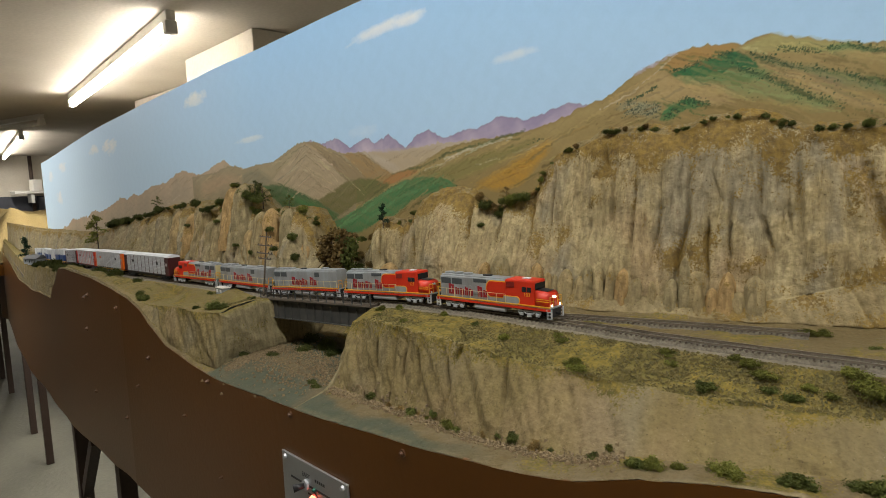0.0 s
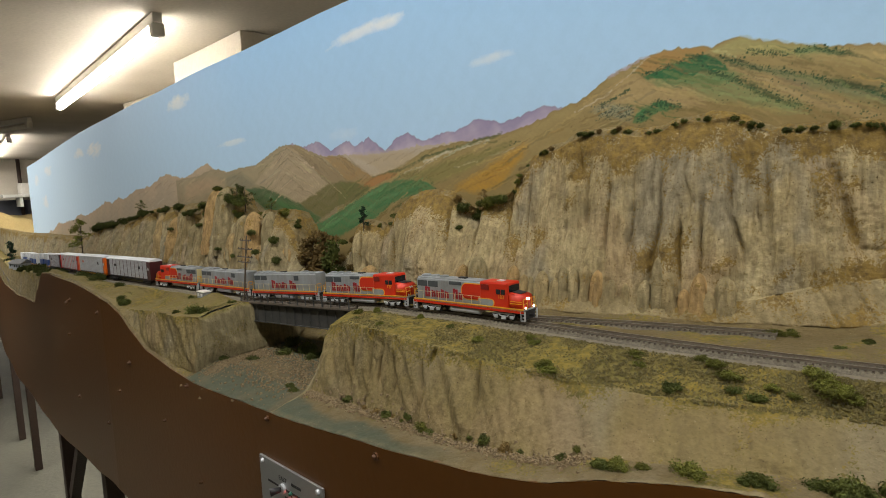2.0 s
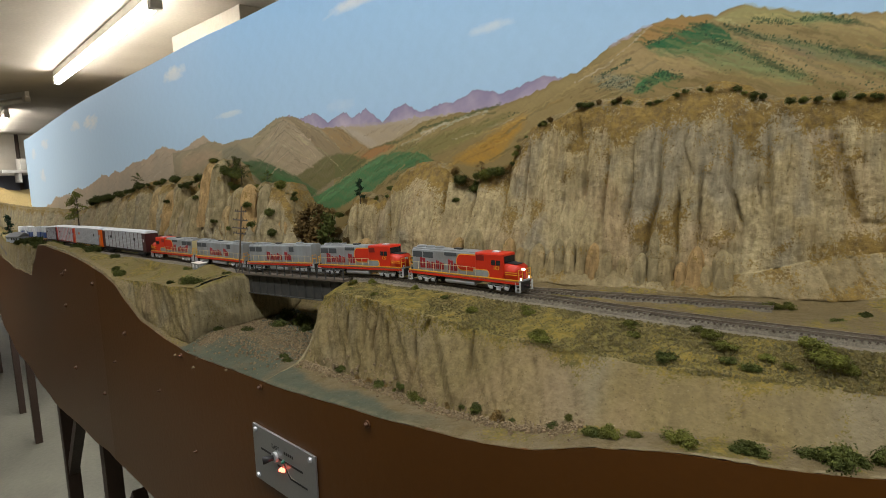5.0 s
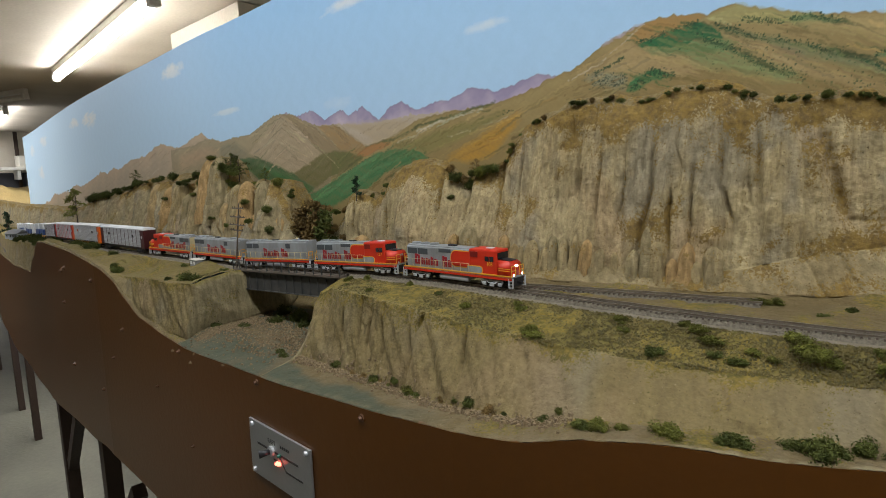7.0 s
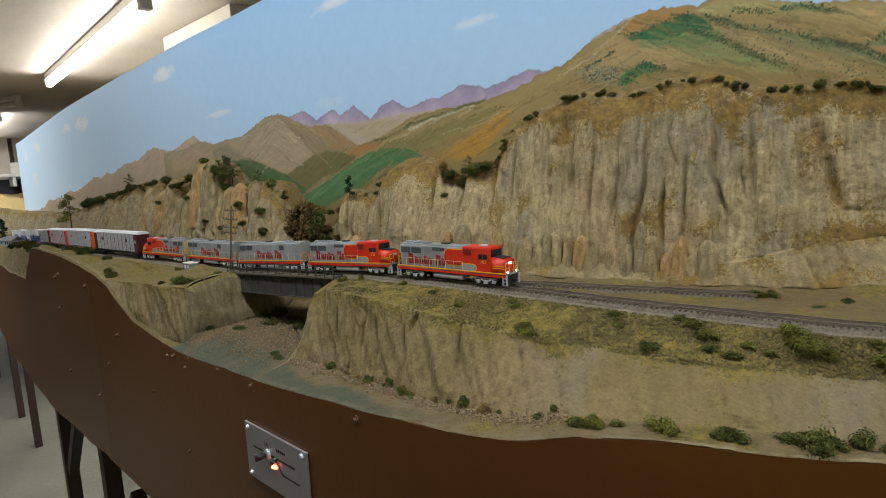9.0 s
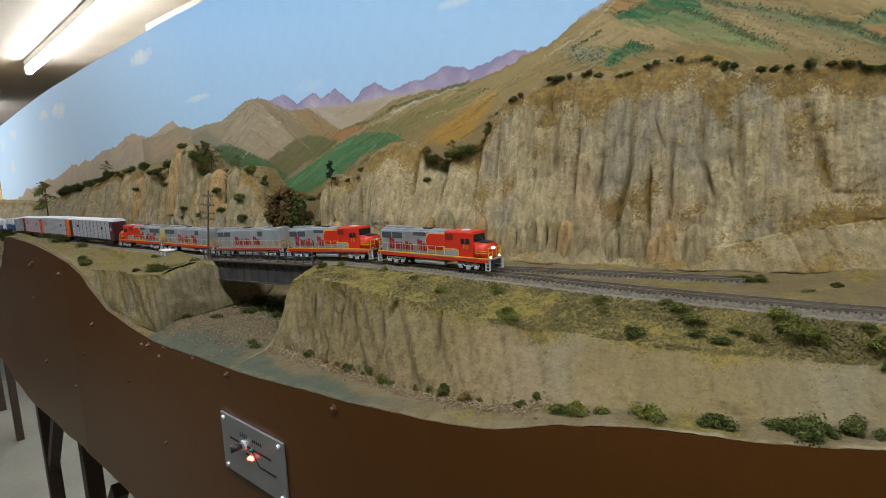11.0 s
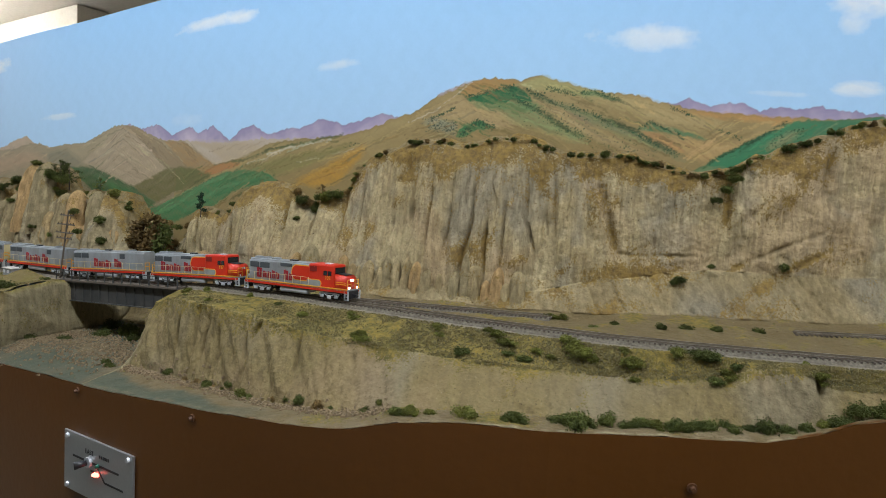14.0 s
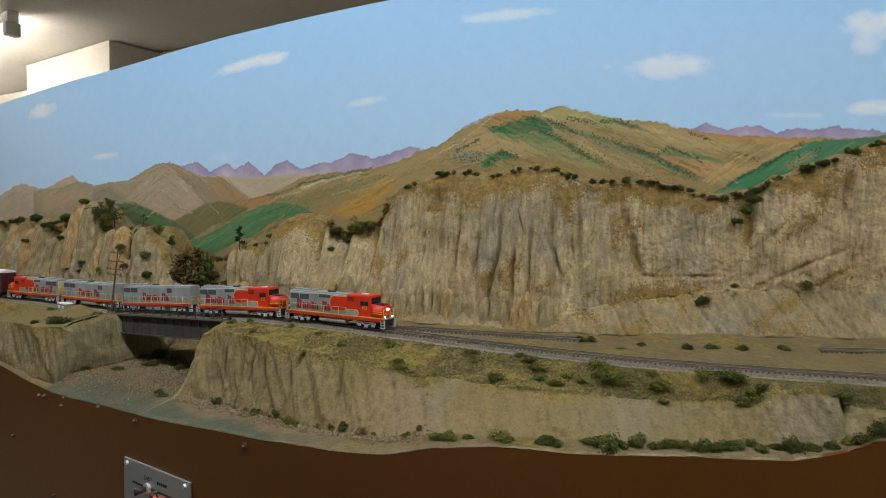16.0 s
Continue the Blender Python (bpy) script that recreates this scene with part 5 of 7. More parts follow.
TIE = material("tie_wood", (0.095, 0.075, 0.055), 0.9, second=(0.12, 0.10, 0.08), scale=90, amount=0.6, bump=0.1, bump_scale=900)
BALLAST = material("ballast_stone", (0.165, 0.145, 0.108), 0.95, second=(0.085, 0.072, 0.05), scale=500, amount=0.9, bump=0.2, bump_scale=900, detail=2)
GAUGE = 0.0052


def track_point(x, offset=0.0, up=0.0):
    return place(x, track_y(x) + offset, track_z(x) + up)


SPUR_Y = [(-0.36, 0.4335), (-0.32, 0.438), (-0.272, 0.449), (-0.205, 0.465), (-0.149, 0.473), (-0.097, 0.477), (-0.02, 0.478)]


def siding_point(x, offset=0.0, up=0.0):
    """The spur parts from the main track and runs along the cliff's foot."""
    return place(x, lerp(SPUR_Y, x) + offset, TRACK_Z - 0.0015 + up)


def rails_along(point, x0, x1, parent, step=0.012):
    n = int((x1 - x0) / step)
    for side in (-GAUGE, GAUGE):
        verts, faces = [], []
        for i in range(n + 1):
            x = x0 + (x1 - x0) * i / n
            for o, u in ((-0.0005, 0.0), (-0.0005, 0.0014), (0.0005, 0.0014), (0.0005, 0.0)):
                verts.append(point(x, side + o, u))
        for i in range(n):
            a, b = 4 * i, 4 * i + 4
            faces += [(a + k, b + k, b + k + 1, a + k + 1) for k in range(3)]
        faces += [(0, 1, 2, 3), (4 * n + 3, 4 * n + 2, 4 * n + 1, 4 * n)]
        mesh_object("rail", verts, faces, RAIL, parent, False)
    verts, faces = [], []
    rng = random.Random(7)
    x = x0
    while x < x1:
        w, l = 0.0008, 0.0082
        j = rng.uniform(-0.0004, 0.0004)
        b = len(verts)
        for u in (-0.0016, 0.0002):
            verts += [point(x - w, -l + j, u), point(x + w, -l + j, u), point(x + w, l + j, u), point(x - w, l + j, u)]
        faces += [(b + 4, b + 5, b + 6, b + 7), (b, b + 1, b + 5, b + 4), (b + 1, b + 2, b + 6, b + 5), (b + 2, b + 3, b + 7, b + 6), (b + 3, b, b + 4, b + 7)]
        x += 0.0047
    tagged(mesh_object("ties", verts, faces, TIE, parent, False), kind="stuff")


def ballast_bed(point, x0, x1, parent, wide=0.0165, count=2500):
    verts, faces = [], []
    n = int((x1 - x0) / 0.01)
    shape = ((-wide, -0.006), (-wide * 0.62, -0.0008), (wide * 0.62, -0.0008), (wide, -0.006))
    for i in range(n + 1):
        x = x0 + (x1 - x0) * i / n
        for o, u in shape:
            verts.append(point(x, o, u))
    for i in range(n):
        a = 4 * i
        faces += [(a + k, a + 4 + k, a + 5 + k, a + 1 + k) for k in range(3)]
    rng = random.Random(count)
    for _ in range(count):
        x, o = rng.uniform(x0, x1), rng.uniform(-wide, wide)
        u = -0.0008 - max(0, abs(o) - wide * 0.62) / (wide * 0.38) * 0.005
        c = point(x, o, u)
        s = rng.uniform(0.0004, 0.0008)
        b = len(verts)
        for q in ((1, 0, -0.4), (-0.6, 0.9, -0.4), (-0.6, -0.9, -0.4), (rng.uniform(-0.4, 0.4), rng.uniform(-0.4, 0.4), 1.0)):
            verts.append(c + Vector(q) * s)
        faces += [(b, b + 1, b + 3), (b + 1, b + 2, b + 3), (b + 2, b, b + 3)]
    return tagged(mesh_object("ballast", verts, faces, BALLAST, parent, False), kind="stuff")


main_track = thing("main_track", Matrix(), "dark railway track on grey stone ballast", "track", "", "structure")
rails_along(track_point, -4.4, 0.62, main_track)
ballast_bed(track_point, -4.4, -0.672, main_track, 0.016, 2500)
ballast_bed(track_point, -0.452, 0.62, main_track, 0.0122, 6500)
spur_track = thing("spur_track", Matrix(), "rusty spur track parting along the cliff foot", "track", "", "structure")
rails_along(siding_point, -0.345, -0.02, spur_track)
ballast_bed(siding_point, -0.25, -0.02, spur_track, 0.0115, 900)
far_spur = thing("short_track", Matrix(), "rusty track end near the cliff foot", "track", "", "structure")
rails_along(lambda x, o=0.0, u=0.0: place(x, 0.472 + o, ground(x, 0.472) + 0.001 + u), 0.235, 0.60, far_spur)

# ---- bridge ----
GIRDER = material("bridge_steel", (0.05, 0.052, 0.05), 0.6, 0.3, second=(0.10, 0.095, 0.085), scale=60, amount=0.5, bump=0.05, bump_scale=300)


def lying(at, a, b):
    """Pose at a place, its x axis running from a to b, up the grade too."""
    d = b - a
    return Matrix.Translation(at) @ Matrix.Rotation(math.atan2(d.y, d.x), 4, "Z") @ Matrix.Rotation(-math.atan2(d.z, math.hypot(d.x, d.y)), 4, "Y")


def girder_bridge(xa, xb):
    a, b = track_point(xa), track_point(xb)
    m, n = lying(a, a, b), (b - a).length
    ob = thing("girder_bridge", m, "dark grey steel plate girder bridge with railings over the creek", "bridge")
    for y in (-0.0115, 0.0105):
        g = box(0.006, n - 0.006, y, y + 0.001, -0.026, -0.0045)
        add_box(g, 0.004, n - 0.004, y - 0.0018, y + 0.0022, -0.027, -0.026)
        add_box(g, 0.004, n - 0.004, y - 0.0018, y + 0.0022, -0.006, -0.0045)
        for i in range(13):
            x = 0.008 + i * (n - 0.016) / 12
            add_box(g, x, x + 0.0008, y - 0.0014, y, -0.026, -0.006)
        part("girder", g, GIRDER, ob)
    part("deck", box(-0.006, n + 0.004, -0.0155, 0.0155, -0.0045, -0.0018, 0.0004), TIE, ob)
    for y in (-0.0152, 0.0148):
        for z in (0.0045, 0.0085):
            part("handrail", rod((-0.006, y, z), (n + 0.004, y, z), 0.00045, 6), GIRDER, ob)
        for i in range(15):
            x = -0.006 + i * (n + 0.010) / 14
            part("post", box(x - 0.0006, x + 0.0006, y - 0.0005, y + 0.0005, -0.003, 0.0092), GIRDER, ob)
    for x in (-0.004, n - 0.004):
        part("abutment", box(x, x + 0.008, -0.016, 0.016, -0.075, -0.0275, 0.001), CONCRETE, ob, "grey concrete abutment")
    return ob


girder_bridge(-0.672, -0.462)

# ---- train ----
def paint(name, rgb, rough=0.35, metal=0.0, spec=0.5):
    return material(name, rgb, rough, metal, second=tuple(c * 0.72 for c in rgb), scale=90, amount=0.35, bump=0.015, bump_scale=900, spec=spec)


SILVER, RED, YELLOW = material("silver_paint", (0.29, 0.315, 0.33), 0.5, 0.15, second=(0.16, 0.155, 0.14), scale=120, amount=0.6, bump=0.03, bump_scale=900, stretch=(1, 1, 0.3)), paint("red_paint", (0.55, 0.028, 0.008), 0.42, 0.0, 0.35), paint("yellow_paint", (0.75, 0.36, 0.02))
RAILING = paint("pale_railing", (0.52, 0.46, 0.26))
LETTER_RED, GRILLE, BLACK = paint("dark_red_paint", (0.30, 0.012, 0.02)), paint("dark_grille", (0.055, 0.065, 0.07), 0.6), paint("black_paint", (0.018, 0.018, 0.02), 0.5)
BOGIE, TANK, GLASS_DARK = paint("bogie_silver", (0.46, 0.48, 0.50), 0.45, 0.1), paint("tank_silver", (0.52, 0.54, 0.56), 0.35, 0.3), paint("dark_glass", (0.012, 0.014, 0.018), 0.08)
HEADLIGHT = material("headlight_lens", (1, 1, 1), 0.2, emit=(1.0, 0.95, 0.85), emit_strength=6.0)
WHITE_PAINT, ORANGE, BROWN, RACK = paint("white_roof", (0.66, 0.68, 0.70), 0.35), paint("orange_paint", (0.72, 0.13, 0.01)), paint("maroon_paint", (0.055, 0.012, 0.013)), paint("rack_silver", (0.50, 0.52, 0.55), 0.35, 0.25)


def number(text, size, m, mat, parent, label):
    """Raised numerals in the built-in font, as a mesh part facing -y."""
    curve = bpy.data.curves.new("number", "FONT")
    curve.body, curve.size, curve.extrude, curve.align_x, curve.align_y = text, size, 0.00008, "CENTER", "CENTER"
    probe = bpy.data.objects.new("number", curve)
    scene.collection.objects.link(probe)
    me = bpy.data.meshes.new_from_object(probe.evaluated_get(bpy.context.evaluated_depsgraph_get()))
    bpy.data.objects.remove(probe)
    me.materials.clear()
    me.materials.append(mat)
    ob = new("number", me)
    ob.parent, ob.matrix_basis, ob["label"] = parent, m, label
    return ob


def outline_plate(points, y, thick, bm=None):
    """A thin plate from an outline in x and z, standing proud at y."""
    bm = bm or bmesh.new()
    front = [bm.verts.new((x, y - thick, z)) for x, z in points]
    back = [bm.verts.new((x, y, z)) for x, z in points]
    bm.faces.new(front)
    n = len(points)
    for i in range(n):
        bm.faces.new((front[i], back[i], back[(i + 1) % n], front[(i + 1) % n]))
    bmesh.ops.recalc_face_normals(bm, faces=bm.faces)
    return bm


def bogie(parent, x, mat):
    frame = bmesh.new()
    for y in (-0.0082, 0.0082):
        lo, hi = y - 0.0006, y + 0.0006
        add_box(frame, x - 0.0112, x + 0.0112, lo, hi, 0.0050, 0.0058, 0.0001)
        add_box(frame, x - 0.0034, x + 0.0034, lo, hi, 0.0034, 0.0041, 0.0001)
        add_box(frame, x - 0.0021, x + 0.0021, lo, hi, 0.0012, 0.0032, 0.0002)
        for d in (-1, 1):
            add_box(frame, x + d * 0.0078 - 0.0017, x + d * 0.0078 + 0.0017, lo, hi, 0.0018, 0.0044, 0.0002)
            add_rod(frame, (x + d * 0.0034, y, 0.0037), (x + d * 0.0058, y, 0.0052), 0.0005, 6)
            add_rod(frame, (x + d * 0.0096, y, 0.0028), (x + d * 0.0112, y, 0.0052), 0.0005, 6)
            add_rod(frame, (x + d * 0.0078, y * 1.06, 0.0031), (x + d * 0.0078, y * 1.15, 0.0031), 0.0011, 10)
    t = part("bogie", frame, mat, parent, "silver bogie side frames")
    wheels = bmesh.new()
    for dx in (-0.0078, 0.0078):
        for y in (-0.0052, 0.0052):
            add_rod(wheels, (x + dx, y - 0.0009, 0.0031), (x + dx, y + 0.0009, 0.0031), 0.0031, 20)
        add_rod(wheels, (x + dx, -0.005, 0.0031), (x + dx, 0.005, 0.0031), 0.0008, 8)
    part("wheelset", wheels, BLACK, t, "dark steel wheels")


LETTER_BARS = ((-0.0, 0.0042, 1.0), (0.0050, 0.0030, 0.68), (0.0086, 0.0030, 0.66), (0.0122, 0.0022, 0.82), (0.0150, 0.0030, 0.66), (0.0212, 0.0036, 1.0), (0.0252, 0.0030, 0.68))


def locomotive(m, cab=True, road="", label="", lit=False):
    """A four-axle road diesel about 13 cm long; its front points along +x."""
    ob = thing("diesel_locomotive", m @ Matrix.Diagonal((1, 1, 1.12, 1)), label, "locomotive", "locomotives of the train")
    hood_end = 0.017 if cab else 0.0575
    part("frame", box(-0.0605, 0.0605, -0.0082, 0.0082, 0.0062, 0.0086, 0.0004), BLACK, ob)
    part("fuel_tank", add_rod(box(-0.017, 0.015, -0.0075, 0.0075, 0.0032, 0.0066, 0.0012), (-0.017, -0.0064, 0.0046), (0.015, -0.0064, 0.0046), 0.0025, 14), TANK, ob, "bright silver fuel tank", True)
    for x in (-0.040, 0.040):
        bogie(ob, x, BOGIE)
    for y0, y1 in ((-0.0098, -0.0090), (0.0090, 0.0098)):
        part("sill", box(-0.0605, 0.0605, y0, y1, 0.0070, 0.0094), RED, ob, "red walkway sill")
        part("stripe", box(-0.0605, 0.0605, y0 - 0.0002 if y0 < 0 else y0, y1 if y0 < 0 else y1 + 0.0002, 0.0095, 0.0103), YELLOW, ob, "yellow stripe")
    part("walkway", box(-0.0605, 0.0605, -0.0098, 0.0098, 0.0086, 0.0095), SILVER, ob)
    hood = box(-0.0575, hood_end, -0.0078, 0.0078, 0.0094, 0.0268, 0.0008)
    add_box(hood, -0.0575, hood_end, -0.0060, 0.0060, 0.0262, 0.0280, 0.0006)
    hood = part("hood", hood, SILVER, ob, "silver long hood")
    part("end_panel", box(-0.0579, -0.0575, -0.0068, 0.0068, 0.0100, 0.0262), RAILING, hood, "faded yellow hood end panel")
    for side in (-1, 1):
        y = side * 0.0078
        lo, hi = (y - 0.0003, y) if side < 0 else (y, y + 0.0003)
        for x0, x1, z0, z1 in ((-0.056, -0.0445, 0.0205, 0.0252), (-0.0432, -0.0315, 0.0205, 0.0252), (-0.018, -0.004, 0.0235, 0.0262) if cab else (0.020, 0.028, 0.0205, 0.0252)):
            part("grille", box(x0, x1, lo, hi, z0, z1, 0.0001), GRILLE, hood, "dark radiator grille")
        for i in range(9):
            x = -0.054 + i * 0.0078
            if x < hood_end - 0.004:
                part("hood_door", box(x, x + 0.0072, lo if side > 0 else y - 0.00012, hi if side < 0 else y + 0.00012, 0.0110, 0.0202), SILVER, hood)
        start = -0.047 if cab else -0.022
        for dx, w, h in LETTER_BARS:
            # each bar is slit, heavy at its foot and head
            x, n, top = start + dx * 1.58, w * 1.42, 0.0122 + 0.0084 * h
            y0, y1 = (y - 0.00045, y) if side < 0 else (y, y + 0.00045)
            low = int(dx * 1e4) % 3 == 0
            bar = box(x, x + n * 0.42, y0, y1, 0.0122, top)
            add_box(bar, x + n * 0.60, x + n, y0, y1, 0.0122, top - 0.0006)
            for z in ((0.0122, top - 0.0020) if low else (top - 0.0024,)):
                add_box(bar, x + n * 0.40, x + n * 0.62, y0, y1, z, z + 0.0016)
            part("letter_bar", bar, LETTER_RED, hood, "dark red lettering bar")
        if cab:
            # red field sweeping back from the cab, with its yellow edge
            arc = [(0.0015 + 0.0052 * math.cos(a), 0.0195 + 0.0058 * math.sin(a)) for a in [math.pi / 2 + i * math.pi / 14 for i in range(15)]]
            field = [(0.0172, 0.0253), *arc, (0.0172, 0.0137)]
            edge = [(0.0172, 0.0261), (0.0015, 0.0261), *[(0.0015 + 0.0061 * math.cos(a), 0.0195 + 0.0066 * math.sin(a)) for a in [math.pi / 2 + i * math.pi / 14 for i in range(15)]], (0.0172, 0.0129)]
            yy = -0.0078 if side < 0 else 0.0078 + 0.0004
            part("yellow_edge", outline_plate(edge, yy, 0.0002), YELLOW, hood, "yellow line round the red field")
            part("red_field", outline_plate(field, yy, 0.0004 if side < 0 else -0.0001), RED, hood, "red field behind the cab")
    for i, x in enumerate((-0.052, -0.041, -0.030) + (() if cab else (0.03,))):
        fan = rod((x, 0, 0.0279), (x, 0, 0.0292), 0.0044, 18)
        add_rod(fan, (x, 0, 0.0292), (x, 0, 0.0294), 0.0032, 14)
        part("roof_fan", fan, SILVER, ob)
    part("exhaust", box(-0.012, -0.004, -0.002, 0.002, 0.0279, 0.0292, 0.0003), BLACK, ob)
    for x in (-0.0595, 0.0595):
        for y in (-0.0088, 0.0088):
            st = bmesh.new()
            for k in range(3):
                add_box(st, x - 0.0018, x + 0.0018, y - 0.0011, y + 0.0011, 0.0015 + 0.0024 * k, 0.0020 + 0.0024 * k)
            for dx in (-0.0018, 0.0018):
                add_box(st, x + dx - 0.0002, x + dx + 0.0002, y - 0.0011, y + 0.0011, 0.0015, 0.0086)
            part("step_ladder", st, BOGIE, ob, "silver step ladder")
        part("pilot", box(x - 0.0006, x + 0.0006, -0.0078, 0.0078, 0.0022, 0.0086), BLACK, ob)
        part("coupler", box(min(x, x * 1.08), max(x, x * 1.08), -0.0009, 0.0009, 0.0040, 0.0058, 0.0002), BLACK, ob)
    for side in (-1, 1):
        y = side * 0.0095
        reach = hood_end if cab else 0.058
        n = 9 if cab else 12
        bars = bmesh.new()
        for i in range(n):
            x = -0.058 + i * (reach + 0.058) / (n - 1)
            add_rod(bars, (x, y, 0.0095), (x, y, 0.0168), 0.00026, 5)
        add_rod(bars, (-0.058, y, 0.0166), (reach, y, 0.0166), 0.00018, 5)
        part("handrail", bars, RAILING, ob, "thin pale walkway handrail")
    for x in ((-0.0600, 0.0600)):
        for y0, y1 in ((-0.0085, -0.003), (0.003, 0.0085)):
            ends = bmesh.new()
            for y in (y0, y1):
                add_rod(ends, (x, y, 0.0092), (x, y, 0.0172), 0.0003, 5)
            for z in (0.0172, 0.0138):
                add_rod(ends, (x, y0, z), (x, y1, z), 0.0003, 5)
            part("end_railing", ends, YELLOW, ob, "yellow end railing")
    if cab:
        c = part("cab", box(0.0165, 0.0455, -0.0089, 0.0089, 0.0088, 0.0282, 0.0012), RED, ob, "red cab")
        for y0, y1 in ((-0.00925, -0.0089), (0.0089, 0.00925)):
            part("cab_grille", box(0.0182, 0.0262, y0, y1, 0.0222, 0.0262), paint("deep_red", (0.20, 0.012, 0.008)), c)
            for x0 in (0.0338, 0.0386):
                part("cab_window", box(x0, x0 + 0.0040, y0, y1, 0.0196, 0.0232, 0.0001), GLASS_DARK, c, "dark cab side window")
        part("windscreen", box(0.0454, 0.0460, -0.0072, 0.0072, 0.0212, 0.0262, 0.0002), GLASS_DARK, c, "dark windscreen")
        part("cab_roof_box", box(0.030, 0.036, -0.0025, 0.0025, 0.0281, 0.0290, 0.0003), WHITE_PAINT, c)
        nose = bmesh.new()
        prof = [(0.0452, 0.0088), (0.0588, 0.0088), (0.0588, 0.0178), (0.0560, 0.0202), (0.0452, 0.0212)]
        left, right = [nose.verts.new((x, -0.0083, z)) for x, z in prof], [nose.verts.new((x, 0.0083, z)) for x, z in prof]
        nose.faces.new(left[::-1])
        nose.faces.new(right)
        for i in range(5):
            nose.faces.new((left[i], left[(i + 1) % 5], right[(i + 1) % 5], right[i]))
        bmesh.ops.bevel(nose, geom=list(nose.edges), offset=0.0009, segments=2, affect="EDGES")
        nose = part("nose", nose, RED, ob, "red sloping nose", True)
        part("anti_glare", box(0.0468, 0.0555, -0.005, 0.005, 0.0207, 0.02105, 0, Matrix.Translation((0.051, 0, 0.021)) @ Matrix.Rotation(0.09, 4, "Y") @ Matrix.Translation((-0.051, 0, -0.0208))), BLACK, nose, "dull black anti-glare panel")
        for y in (-0.00845, 0.0082):
            part("nose_stripe", box(0.0470, 0.0585, y, y + 0.00025, 0.0132, 0.0138), YELLOW, nose)
            part("nose_stripe", box(0.0470, 0.0585, y, y + 0.00025, 0.0148, 0.0153), YELLOW, nose)
        for y in (-0.0013, 0.0013):
            part("headlight", rod((0.0585, y, 0.0168), (0.0592, y, 0.0168), 0.0009, 12), HEADLIGHT if lit else TANK, nose, "lit round headlight" if lit else "round headlight, unlit")
            part("ditch_light", rod((0.0600, y * 4.5, 0.0108), (0.0606, y * 4.5, 0.0108), 0.0008, 12), HEADLIGHT if lit else TANK, nose, "lit low headlight" if lit else "low headlight, unlit")
        # silver strip with yellow edge running forward under the cab window
        for y0, s in ((-0.0089, -1), (0.0089, 1)):
            tip = [(0.0285 + 0.0024 * math.cos(a), 0.0126 + 0.0024 * math.sin(a)) for a in [-math.pi / 2 + i * math.pi / 10 for i in range(11)]]
            tip2 = [(0.0285 + 0.0031 * math.cos(a), 0.0126 + 0.0031 * math.sin(a)) for a in [-math.pi / 2 + i * math.pi / 10 for i in range(11)]]
            yy = y0 if s < 0 else y0 + 0.0004
            part("yellow_edge", outline_plate([(0.0150, 0.0095), *tip2, (0.0150, 0.0157)], yy, 0.0002), YELLOW, c, "yellow line round the silver strip")
            part("silver_strip", outline_plate([(0.0150, 0.0102), *tip, (0.0150, 0.0150)], yy, 0.0004 if s < 0 else -0.0001), SILVER, c, "silver strip running under the cab window")
        if road:
            number(road, 0.0042, Matrix.Translation((0.0385, -0.00895, 0.0175)) @ Matrix.Rotation(math.pi / 2, 4, "X"), YELLOW, c, "yellow road number")
    return ob


